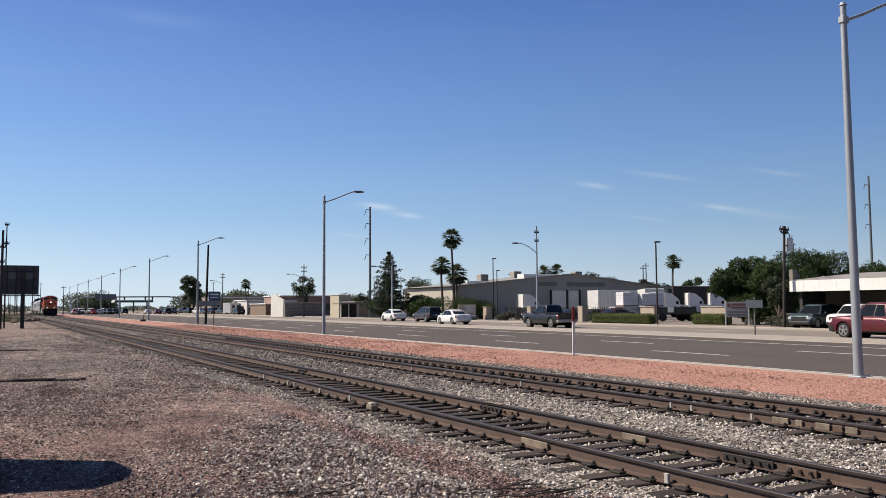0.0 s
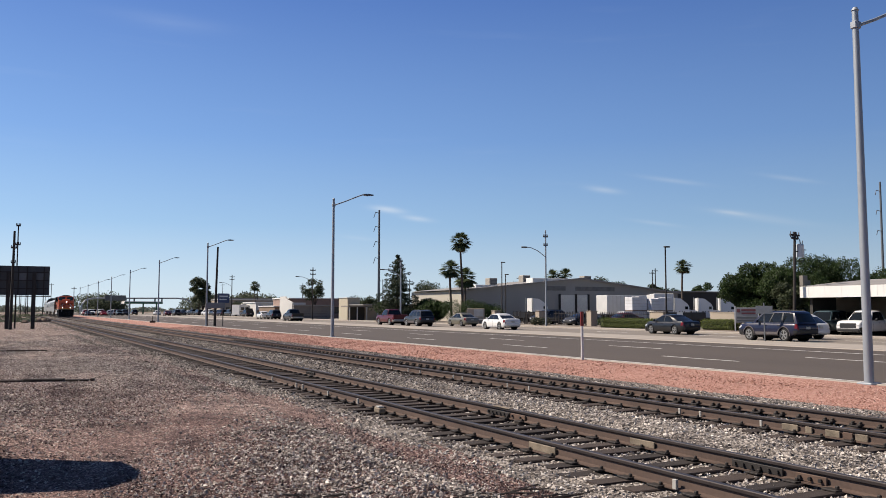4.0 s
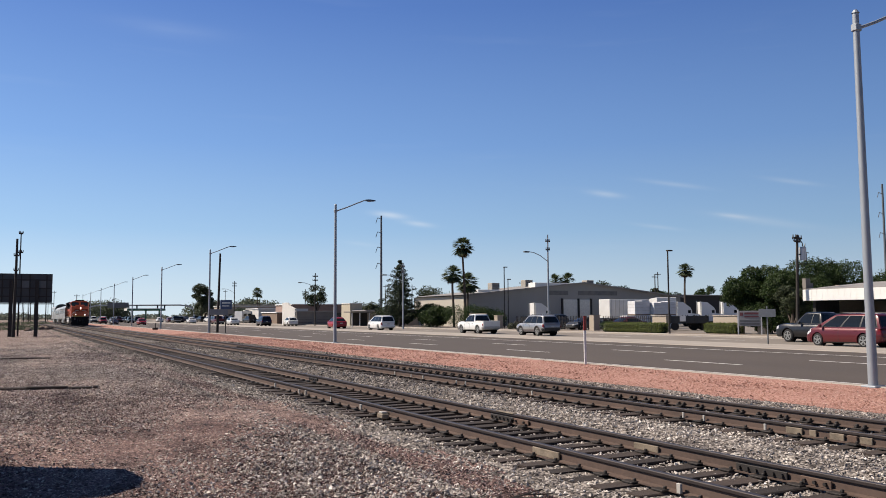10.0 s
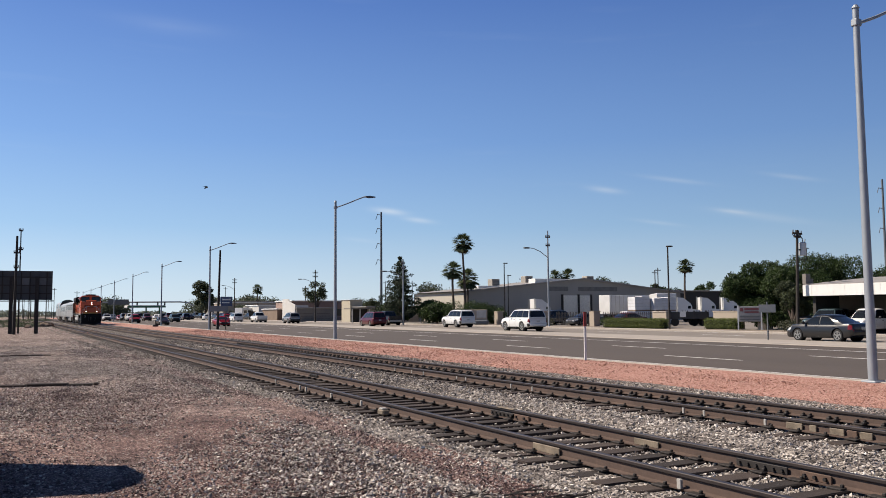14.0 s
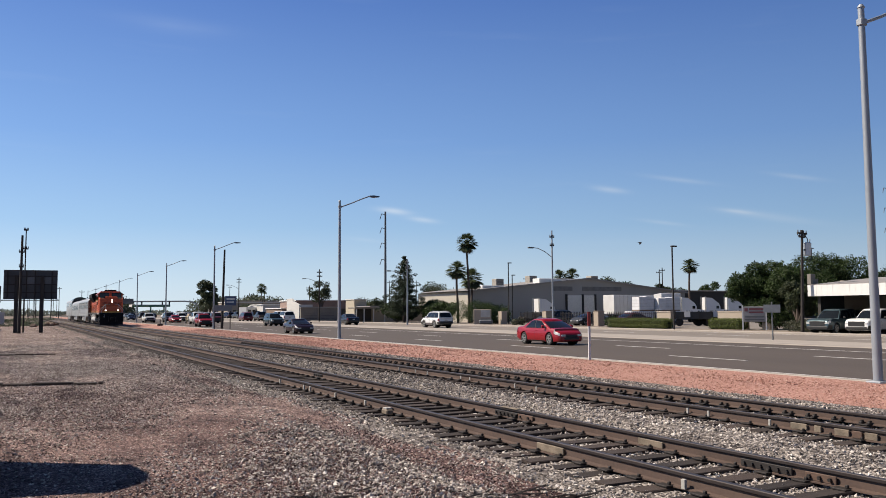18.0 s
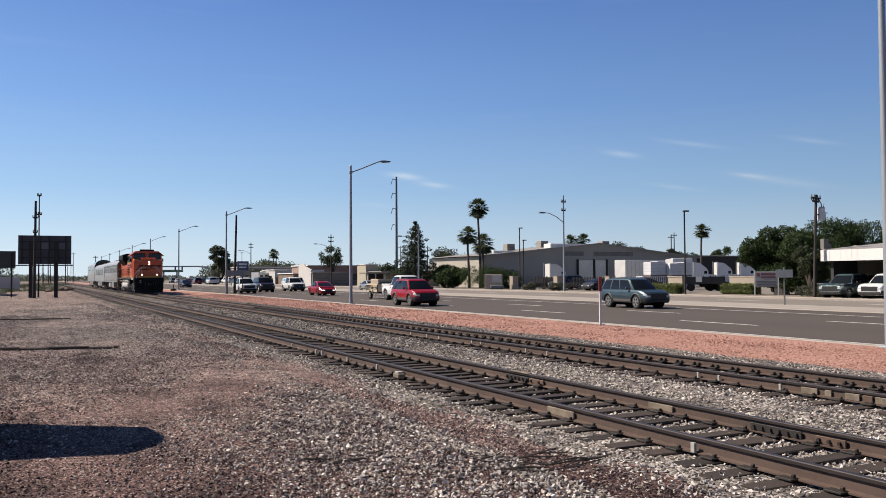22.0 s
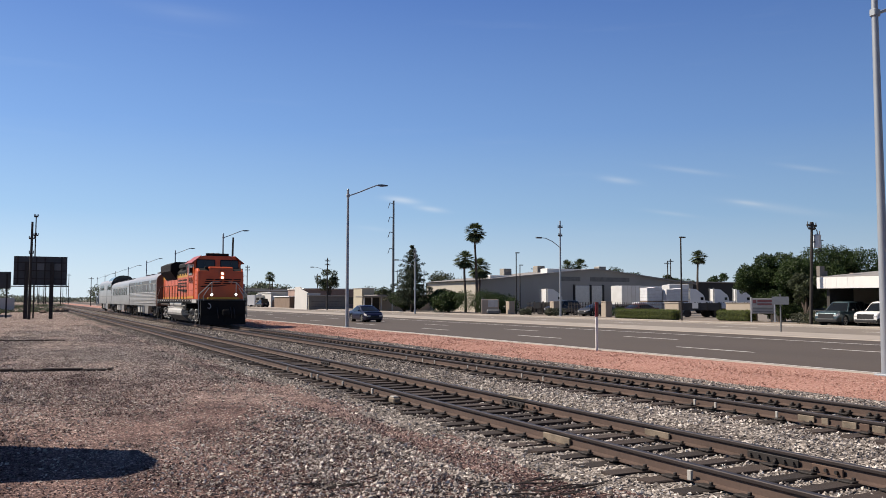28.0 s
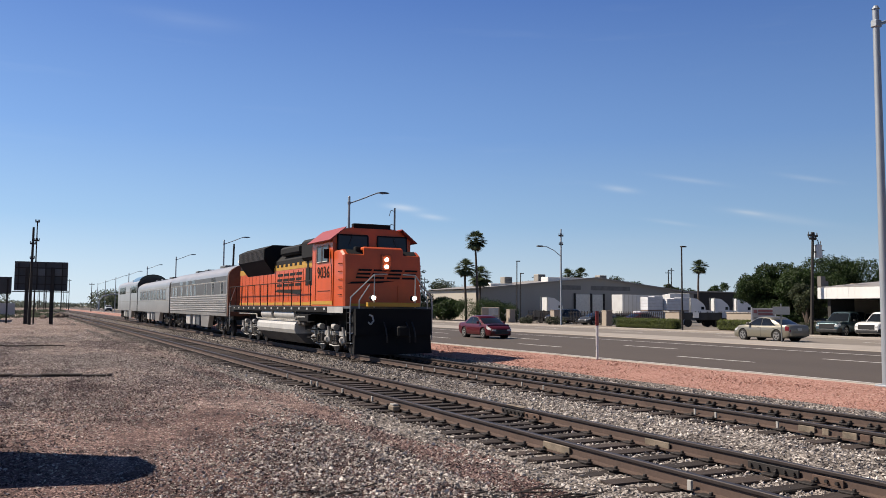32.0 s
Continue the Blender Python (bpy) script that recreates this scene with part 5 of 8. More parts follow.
def utility_pole(m, height, r=0.16, arms=((0.3, 1.1),), lamp=0.0, transformer=False, material=None, label="weathered wooden utility pole with crossarm"):
    t = thing("utility_pole", label, "utility pole", m)
    part("pole", Shape().tube((0, 0, -0.1), (0, 0, height), r, r * 0.65, 10), material or POLE_WOOD, t, smooth=True)
    for dz, half in arms:
        c = part("crossarm", Shape().box(-half, half, -0.06, 0.06, height - dz - 0.06, height - dz + 0.06), POLE_WOOD, t)
        for x in (-half * 0.9, -half * 0.35, half * 0.35, half * 0.9):
            part("insulator", Shape().tube((x, 0, height - dz + 0.05), (x, 0, height - dz + 0.25), 0.05, 0.03, 6), STEEL_GREY, c)
    if lamp:
        a = part("lamp_arm", Shape().pipe([(0, 0, height * 0.72), (-0.4 * lamp, 0, height * 0.78), (-0.75 * lamp, 0, height * 0.81), (-lamp, 0, height * 0.815)], 0.04), GALV, t)
        part("luminaire", Shape().soft_box(-lamp - 0.6, -lamp + 0.05, -0.14, 0.14, height * 0.815 - 0.09, height * 0.815 + 0.06, 0.05), STEEL_GREY, a)
    if transformer:
        tr = part("transformer", Shape().tube((0.45, -0.1, height - 1.85), (0.45, -0.1, height - 0.95), 0.26, 0.26, 16).tube((0.45, -0.1, height - 0.95), (0.45, -0.1, height - 0.88), 0.28, 0.2, 16), TRANSFORMER_GREY, t, "pale grey cylindrical transformer", smooth=True)
        part("bushing", Shape().tube((0.5, -0.1, height - 0.95), (0.42, -0.1, height - 0.55), 0.05, 0.03, 6).tube((0.65, -0.1, height - 0.95), (0.72, -0.1, height - 0.6), 0.05, 0.03, 6), STEEL_GREY, tr)
        part("hanger", Shape().box(0.1, 0.35, -0.15, -0.05, height - 1.5, height - 1.4), IRON, tr)
        part("cable", Shape().pipe([(0.75, -0.1, height - 1.0), (0.88, -0.1, height - 1.4), (0.88, -0.1, height - 2.0), (0.7, -0.1, height - 2.25), (0.45, -0.1, height - 2.1), (0.1, 0, height - 2.2)], 0.03), BLACK, tr)
        part("cable", Shape().pipe([(0.4, -0.1, height - 0.6), (0.2, -0.1, height - 0.35), (-0.4, -0.05, height - 0.5), (-0.5, 0, height - 0.3)], 0.03), BLACK, tr)
        part("side_bracket", Shape().box(0.7, 1.1, -0.12, -0.06, height - 1.3, height - 1.24), IRON, tr)
    return t


utility_pole(pose(50.8, 41.9, 0, 0, 2.6), 7.55, 0.135, ((0.25, 0.48), (0.5, 0.3)), transformer=True, label="dark wooden utility pole carrying a grey transformer")
utility_pole(pose(50.2, 72.5, 0), 10.2, 0.11, ((0.7, 0.28), (1.6, 0.25)), lamp=2.4, material=GALV, label="slim grey pole with a lamp arm over the road")
utility_pole(pose(45.6, 99.0, 0), 8.6, 0.12, ((0.5, 0.25), (1.2, 0.25)), lamp=2.4, material=GALV, label="slim grey pole with a lamp arm over the road")
utility_pole(pose(48.5, 143.0, 0), 9.4, 0.13, ((0.6, 0.5), (1.3, 0.5)), lamp=2.6, label="wooden pole with a lamp arm beside the road")
utility_pole(pose(50.0, 210.0, 0), 10.5, 0.15, ((0.5, 0.6), (1.2, 0.6)), lamp=2.6, label="wooden pole with a lamp arm beside the road")
utility_pole(pose(20.0, 91.5, 0, 0, 1.2), 8.6, 0.15, (), label="bare dark wooden pole on the verge")
utility_pole(pose(0.35, 88.0, -0.15, 0, 0.3), 9.3, 0.15, ((1.6, 0.25), (3.0, 0.2)), label="bare dark wooden pole behind the billboard")
utility_pole(pose(0.75, 93.5, -0.15), 10.4, 0.08, ((0.1, 0.2), (2.0, 0.25)), label="slim pole with stub arms behind the billboard")
utility_pole(pose(10.0, 290, -0.1), 12.5, 0.16, ((1.0, 1.4), (3.0, 0.8)), label="wooden pole with crossarms beside the railway")
utility_pole(pose(7.0, 300, -0.1), 12.5, 0.13, (), label="slim pole beside the railway")
tall = utility_pole(pose(60.5, 141, 0), 20.2, 0.26, (), material=STEEL_GREY, label="tall steel transmission pole with bracket arms")
for z in (19.6, 17.0, 14.2, 11.2):
    part("bracket_arm", Shape().pipe([(0, 0, z), (-0.75, 0, z + 0.15), (-1.1, 0, z - 0.9)], 0.06, 5), STEEL_GREY, tall)
tall2 = utility_pole(pose(134.3, 92, 0), 24.2, 0.25, (), material=STEEL_GREY, label="tall steel transmission pole with bracket arms")
for z in (22.5, 19.0, 15.5):
    part("bracket_arm", Shape().pipe([(0, 0, z), (-1.1, 0, z + 0.15), (-1.4, 0, z - 0.7)], 0.06, 5), STEEL_GREY, tall2)
for x, y, h in ((49.25, 53.45, 7.1), (55.7, 90.2, 7.8), (60.5, 97.0, 6.6)):
    t = thing("lot_lamp", "dark square lot lamp on a straight pole", "lamp", pose(x, y, 0.04))
    part("pole", Shape().tube((0, 0, 0), (0, 0, h), 0.075, 0.06, 10), IRON, t)
    part("head", Shape().soft_box(-0.08, 0.45, -0.15, 0.15, h - 0.06, h + 0.05, 0.03), IRON, t)
for x, y, h in ((52, 250, 9), (58, 280, 9), (70, 260, 10), (62, 190, 8), (90, 190, 9.5), (100, 230, 11), (75, 330, 12), (110, 170, 10), (126, 140, 11), (118, 132, 10)):
    utility_pole(pose(x, y, 0), h, 0.14, ((0.6, 0.8),), label="distant wooden utility pole")

# ---- white marker post, signs ----
t = thing("marker_post", "white plastic utility marker post with a dark red top", "post", pose(18.27, 24.15, 0))
part("post", Shape().box(-0.045, 0.045, -0.02, 0.02, -0.1, 1.2), WHITE, t)
part("top", Shape().soft_box(-0.06, 0.06, -0.025, 0.025, 1.2, 1.72, 0.01), plain("marker_red", (0.28, 0.035, 0.03), 0.5), t, "dark red marker top")
t = thing("road_sign", "grey back of a rectangular sign on a steel post", "sign", pose(38.4, 33.7, 0.03))
part("post", Shape().box(-0.03, 0.03, -0.03, 0.03, 0, 2.16), STEEL_GREY, t)
part("board", Shape().soft_box(-0.055, -0.035, -0.45, 0.45, 1.55, 2.0, 0.005), SIGN_ALU, t, m=pose(0, 0, 0, 0, 0, 42))
t = thing("railway_sign", "grey board sign on two posts on the verge", "sign", pose(19.2, 88.5, 0))
part("board", Shape().soft_box(-0.8, 1.2, -0.03, 0.03, 1.9, 2.5, 0.01), SIGN_ALU, t)
for x in (-0.6, 1.0):
    part("post", Shape().box(x - 0.04, x + 0.04, 0.03, 0.1, -0.1, 2.4), IRON, t)
t = thing("trackside_stake", "short dark stake beside the track", "post", pose(17.5, 118, -0.05))
part("post", Shape().tube((0, 0, 0), (0, 0, 0.9), 0.06, seg=6), IRON, t)
part("foot", Shape().soft_box(-0.35, 0.35, -0.2, 0.2, 0, 0.3, 0.05), IRON, t)

# ---- billboard seen from behind ----
BOARD = plain("billboard_back", (0.075, 0.078, 0.085), 0.7, vary=0.2, scale=1.0)
t = thing("billboard", "dark back of a billboard on steel posts", "billboard", pose(1.25, 91.0, -0.15, 0, 0, -4))
part("panel", Shape().box(-2.35, 2.4, 0, 0.12, 3.3, 6.15), BOARD, t)
part("catwalk", Shape().box(-2.5, 2.6, -0.4, 0.0, 3.15, 3.24), IRON, t)
for x in (-1.2, 1.05):
    part("post", Shape().box(x - 0.17, x + 0.17, -0.35, -0.02, 0, 5.6), IRON, t)
for z in (3.9, 4.7, 5.5):
    part("stringer", Shape().box(-2.3, 2.35, -0.06, -0.005, z, z + 0.08), IRON, t)
for x in (-2.0, -0.35, 0.4, 1.9):
    part("upright", Shape().box(x - 0.05, x + 0.05, -0.08, -0.006, 3.35, 6.1), IRON, t)
for x0, x1 in ((-0.3, 0.35), (1.2, 1.85)):
    part("patch_panel", Shape().box(x0, x1, -0.012, -0.003, 4.75, 5.45), STEEL_GREY, t)

# ---- buildings ----
STUCCO = plain("tan_stucco", (0.50, 0.42, 0.33), 0.9, vary=0.08, scale=0.5, bump=0.2)
# Side wall paler than the gable: how the sun falls is in these colours.
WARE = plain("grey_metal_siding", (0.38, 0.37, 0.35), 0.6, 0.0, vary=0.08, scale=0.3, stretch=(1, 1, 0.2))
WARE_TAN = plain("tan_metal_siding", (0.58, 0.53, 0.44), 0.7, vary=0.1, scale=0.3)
ROOF = plain("grey_roof", (0.34, 0.32, 0.3), 0.8, vary=0.12, scale=0.4)
ROOF_WHITE = plain("white_roof", (0.98, 0.97, 0.92), 0.6, vary=0.08, scale=0.4)
# Dark walls, and shade under canopy and porch put in as colour.
DARK_WALL_SHADE = plain("dark_interior", (0.06, 0.055, 0.05), 0.9, vary=0.2)
BROWN_WALL = plain("brown_block_wall", (0.25, 0.18, 0.13), 0.9, vary=0.15, scale=0.8)
PINK_WALL = plain("pinkish_stucco", (0.36, 0.25, 0.21), 0.9, vary=0.15, scale=0.6)
GARAGE_GREY = plain("grey_block", (0.27, 0.245, 0.215), 0.9, vary=0.14, scale=0.7)
PALE_YELLOW = plain("pale_yellow", (0.56, 0.5, 0.38), 0.9, vary=0.1)
WHITE_WALL = plain("white_stucco", (0.72, 0.7, 0.66), 0.85, vary=0.07, scale=0.5)

t = thing("warehouse", "long grey metal warehouse with a low gable roof", "building", pose(0, 0, 0))
part("gable_wall", Shape().prism([(61, 0), (104, 0), (104, 4.7), (83.0, 6.85), (61, 4.7)], 110, 110.4, "y"), WARE, t, "grey gable wall")
part("side_wall", Shape().box(61, 61.4, 110.4, 128, 0, 4.7), WARE_TAN, t, "tan side wall, sunlight put into its paler tone")
part("back_wall", Shape().prism([(61, 0), (104, 0), (104, 4.7), (83.0, 6.85), (61, 4.7)], 127.6, 128, "y"), WARE, t)
part("end_wall", Shape().box(103.6, 104, 110.4, 127.6, 0, 4.7), WARE, t)
part("roof", Shape().add([(60.6, 109.6, 4.72), (83.0, 109.6, 6.9), (83.0, 128.4, 6.9), (60.6, 128.4, 4.72), (104.4, 109.6, 4.72), (104.4, 128.4, 4.72)], [(0, 1, 2, 3), (1, 4, 5, 2)]).add([(60.6, 109.6, 4.82), (83.0, 109.6, 7.0), (83.0, 128.4, 7.0), (60.6, 128.4, 4.82), (104.4, 109.6, 4.82), (104.4, 128.4, 4.82)], [(0, 1, 2, 3), (1, 4, 5, 2)]), ROOF, t, "pale grey coated roof")
part("gable_trim", Shape().prism([(60.6, 4.6), (60.6, 4.85), (83.0, 7.04), (104.4, 4.85), (104.4, 4.6), (83.0, 6.8)], 109.5, 109.62, "y"), ROOF, t)
part("faded_lettering", Shape().box(76, 80, 109.95, 109.995, 4.9, 5.6).box(82, 90, 109.95, 109.995, 4.9, 5.6), plain("faded_paint", (0.2, 0.196, 0.19), 0.7, vary=0.3, scale=1.2), t, "faded unreadable lettering")
for x0, x1 in ((78.9, 81.9), (82.3, 84.4)):
    part("dock_door", Shape().box(x0, x1, 109.93, 109.995, 0.9, 4.2), plain("dock_door_pale", (0.9, 0.88, 0.8), 0.6, vary=0.2), t, "pale roll up dock door")
for x in (78.75, 81.95, 84.5):
    part("dock_frame", Shape().box(x - 0.14, x + 0.14, 109.75, 109.995, 0.2, 4.35), IRON, t, "dark dock door frame")
part("ridge_vent", Shape().soft_box(75.0, 82.6, 112, 114, 6.0, 6.95, 0.05), ROOF_WHITE, t, "white roof monitor")
part("ridge_vent", Shape().soft_box(65.0, 69.0, 113, 115, 4.9, 5.75, 0.05), ROOF_WHITE, t, "white roof monitor")
for x, y, z in ((72.6, 121, 5.8), (79.3, 121, 6.4), (90.1, 118, 6.4)):
    u = thing("roof_cooler", "boxy rooftop evaporative cooler", "cooler", pose(x, y, z))
    part("case", Shape().soft_box(-0.75, 0.75, -0.75, 0.75, 0, 1.35, 0.06), plain("cooler_tan", (0.42, 0.385, 0.33), 0.6, vary=0.12), u)
    for k in range(5):
        part("louvre", Shape().box(-0.62, 0.62, -0.78, -0.755, 0.2 + 0.22 * k, 0.32 + 0.22 * k), STEEL_GREY, u)

t = thing("canopy_building", "low shop building with a white ribbed canopy", "building", pose(0, 1.0, 0))
part("back_wall", Shape().box(59, 59.3, -40, 41.0, 0, 3.9), STUCCO, t)
part("end_wall", Shape().box(55.2, 59, 40.7, 41.0, 0, 3.9), STUCCO, t)
# Grey in place of the wall's tan puts the parapet's shade into colour.
part("parapet", Shape().prism([(52.2, 2.7), (52.8, 2.7), (52.8, 4.0), (52.5, 4.0), (52.5, 4.35), (52.0, 4.35), (52.0, 3.6), (52.2, 3.4)], 41.0, 41.3, "y"), GARAGE_GREY, t, "stepped parapet, greyed for its shade")
# Added dark sheet; stands for the shade under the canopy's end.
part("side_screen", Shape().box(52.6, 55.2, 40.7, 40.95, 0.05, 2.75), DARK_WALL_SHADE, t, "dark sheet standing for the shade under the canopy")
part("gable_end", Shape().box(55.2, 59.2, 41.0, 41.25, 0, 3.7), STUCCO, t, "tan end wall")
part("canopy_roof", Shape().rings([[(51.6, -40, 3.45), (59.4, -40, 4.1), (59.4, -40, 4.2), (51.6, -40, 3.55)], [(51.6, 40.9, 3.45), (59.4, 40.9, 4.1), (59.4, 40.9, 4.2), (51.6, 40.9, 3.55)]]), ROOF, t, "grey sloping roof")
# Soffit and shop front take the dark colour as canopy shade.
part("soffit", Shape().box(51.7, 59, -40, 40.7, 2.72, 2.8), DARK_WALL_SHADE, t)
fs = Shape().box(51.5, 51.56, -40, 40.9, 2.7, 3.5)
part("fascia", fs, ROOF_WHITE, t, "white ribbed metal fascia")
for y in np.arange(10, 40.7, 0.45):
    part("fascia_rib", Shape().box(51.493, 51.5, y, y + 0.1, 2.7, 3.5), ROOF_WHITE, t)
for y in (-20, -8, 4, 16, 28):
    part("column", Shape().box(52.0, 52.25, y, y + 0.25, 0.05, 2.75), STUCCO, t)
part("shop_front", Shape().box(58.6, 58.8, -30, 36, 0.05, 2.7), DARK_WALL_SHADE, t)

t = thing("stucco_pillar", "tan stucco gate pillar at the lot edge", "pillar", pose(55.0, 90.5, 0), "lot pillars")
part("shaft", Shape().soft_box(-0.42, 0.42, -0.42, 0.42, 0, 1.62, 0.04), STUCCO, t)
part("cap", Shape().soft_box(-0.46, 0.46, -0.46, 0.46, 1.62, 1.7, 0.03), STUCCO, t)
for x, y in ((55.6, 81.5), (55.8, 72.0), (56.4, 49.8)):
    copy_thing(t, pose(x, y, 0))
for y0, y1 in ((61.4, 63.4), (52.1, 55.4)):
    u = thing("low_lot_wall", "low tan stucco wall at the lot edge", "wall", pose(56.4, y0, 0))
    part("wall", Shape().soft_box(-0.2, 0.2, 0, y1 - y0, 0, 1.55, 0.03), STUCCO, u)
    part("coping", Shape().soft_box(-0.25, 0.25, -0.04, y1 - y0 + 0.04, 1.55, 1.63, 0.02), STUCCO, u)

t = thing("white_shop", "small white stucco shop with a stepped sunlit flank", "building", pose(47.0, 150.2, 0))
part("side_wall", Shape().prism([(0, 0), (8.0, 0), (8.0, 4.3), (4.6, 4.3), (3.6, 3.7), (0, 3.1)], 0, 0.3), WHITE_WALL, t, "white stepped flank")
part("front_wall", Shape().box(0.3, 2.6, 0, 0.3, 0, 3.1), WHITE_WALL, t)
part("far_wall", Shape().box(2.3, 2.6, 0.3, 8.0, 0, 3.1), WHITE_WALL, t)
part("roof", Shape().box(0.3, 2.3, 0.3, 8, 2.9, 3.0), ROOF_WHITE, t)
t = thing("block_garage", "low grey block garage with a pale roof edge", "building", pose(50.65, 149.6, 0))
part("wall", Shape().box(-3.5, 3.7, 0, 0.55, 0, 2.45).box(-0.95, 3.7, 0.55, 8, 0, 2.45), GARAGE_GREY, t)
part("roof", Shape().soft_box(-3.6, 3.8, -0.25, 0.55, 2.45, 2.68, 0.03).soft_box(-0.95, 3.8, 0.56, 8.2, 2.45, 2.68, 0.03), ROOF, t, "pale flat roof edge")
for x in (-3.0, 0.4):
    d = part("garage_door", Shape().box(x, x + 2.6, -0.03, -0.003, 0, 2.1), GARAGE_GREY, t)
    for z in (0.5, 1.0, 1.5):
        part("panel_joint", Shape().box(x, x + 2.6, -0.036, -0.031, z, z + 0.04), DARK_WALL_SHADE, d)
t = thing("porch_house", "low house with a flat porch slab on thin posts", "building", pose(54, 124, 0))
part("wall", Shape().box(-2.5, 8, 2, 12, 0, 2.5), STUCCO, t)
part("roof", Shape().soft_box(-2.8, 8.3, 1.7, 12.3, 2.5, 2.66, 0.03), ROOF, t)
part("porch_roof", Shape().soft_box(-6.6, -1.1, -1.5, 1.7, 2.2, 2.42, 0.03), GARAGE_GREY, t, "thin flat porch slab")
# The porch's shade is put into this back wall's dark colour.
part("porch_back", Shape().box(-5.4, -2.6, 1.5, 1.7, 0, 2.2), DARK_WALL_SHADE, t)
part("upper_box", Shape().box(-3.1, -0.9, 7.9, 12, 2.66, 3.75), PALE_YELLOW, t)
part("tower_wall", Shape().box(-3.1, -2.55, 7.9, 12, 0, 2.66), PALE_YELLOW, t)
part("parapet", Shape().soft_box(-3.2, -0.8, 7.8, 12.1, 3.75, 3.85, 0.02), WHITE_WALL, t)
for x in (-6.3, -5.0, -3.4, -1.5):
    part("porch_post", Shape().box(x - 0.07, x + 0.07, -1.4, -1.26, 0, 2.2), WHITE_WALL, t)
t = thing("motorhome", "beige and white motorhome parked beside a fence", "motorhome", pose(52.0, 205, 0.05, 0, 0, -55))
part("body", Shape().prism([(-3.2, 0.5), (2.6, 0.5), (3.2, 0.6), (3.25, 1.4), (2.9, 2.3), (2.7, 2.9), (-3.2, 2.9)], -1.15, 1.15), WHITE, t, "white body")
part("stripe", Shape().box(-1.165, 1.165, -3.0, 2.6, 1.15, 1.4), STUCCO, t, "beige stripe")
part("windshield", Shape().pane((1.05, 3.24, 1.45), (-1.05, 3.24, 1.45), (-1.0, 2.91, 2.3), (1.0, 2.91, 2.3)), CAR_GLASS, t)
for sx in (-1, 1):
    for y in (-2.6, -1.0, 0.8):
        part("side_window", Shape().box(min(sx * 1.15, sx * 1.175), max(sx * 1.15, sx * 1.175), y, y + 1.1, 1.6, 2.3), CAR_GLASS, t)
    for y in (-1.9, 2.0):
        part("wheel", Shape().tube((sx * 0.9, y, 0.4), (sx * 1.12, y, 0.4), 0.4, seg=14), TYRE, t)
part("roof_unit", Shape().soft_box(-0.4, 0.4, -1.0, 0.2, 2.9, 3.15, 0.05), TANK_GREY, t)
t = thing("board_fence", "weathered brown board fence", "fence", pose(50.6, 188, 0.05))
for k in range(16):
    part("board", Shape().box(0.25 * k, 0.25 * k + 0.23, 0, 0.03, 0, 1.62 + 0.04 * (k % 3)), BROWN_WALL, t)
part("rail", Shape().box(0, 4.0, 0.03, 0.08, 0.4, 0.5).box(0, 4.0, 0.03, 0.08, 1.2, 1.3), BROWN_WALL, t)
for x in (-2, 2):
    part("window", Shape().box(x, x + 1.5, 1.97, 1.996, 0.9, 2.0), DARK_GLASS, t)
for x0, x1, y, h, mt, lb in ((50, 66, 172, 2.4, BROWN_WALL, "brown wall shops far along the road"), (53, 78, 198, 3.4, WHITE_WALL, "long white walled store far along the road"), (51.1, 66, 165, 4.0, PINK_WALL, "low pinkish brown flat roofed shops"),
                             (54, 80, 240, 4.5, STUCCO, "tan store far along the road"), (60, 100, 285, 5.5, WARE_TAN, "tan building far along the road"), (104.5, 150, 118, 5.2, DARK_WALL_SHADE, "dark long shed behind the lot"), (-60, -14, 150, 4.0, WHITE_WALL, "low pale building beyond the yard"), (-46, -6, 105, 5.6, BOARD, "dark shed beyond the billboard")):
    t = thing("building", lb, "building", pose(0, y, 0))
    part("wall", Shape().box(x0, x1, 0, 12, -0.2, h), mt, t)
    part("roof", Shape().soft_box(x0 - 0.2, x1 + 0.2, -0.2, 12.2, h, h + 0.2, 0.03), ROOF_WHITE if x0 < 57 else ROOF, t)
    n = int((x1 - x0) / 5)
    for k in range(n):
        xx = x0 + (k + 0.3) * (x1 - x0) / n
        part("window", Shape().box(xx, xx + 1.6, -0.03, -0.003, 1.0, 2.4), DARK_GLASS, t)

# unseen stand-in hut beside the yard, shaped to throw a shadow on the gravel
t = thing("signal_hut", "unseen stand-in hut that throws the gravel shadow", "hut", pose(-0.67, 12.72, -0.15, 0, 0, -14))
part("wall", Shape().soft_box(-3.2, 0.0, -1.6, 0.0, 0, 2.55, 0.03), GALV, t)
part("roof", Shape().prism([(-1.62, 2.55), (0.02, 2.55), (0.02, 2.66), (-0.55, 3.0), (-1.0, 3.0), (-1.62, 2.66)], -3.22, 0.02), GALV, t)
part("door", Shape().box(-2.0, -1.1, -1.63, -1.603, 0.1, 2.1), STEEL_GREY, t)

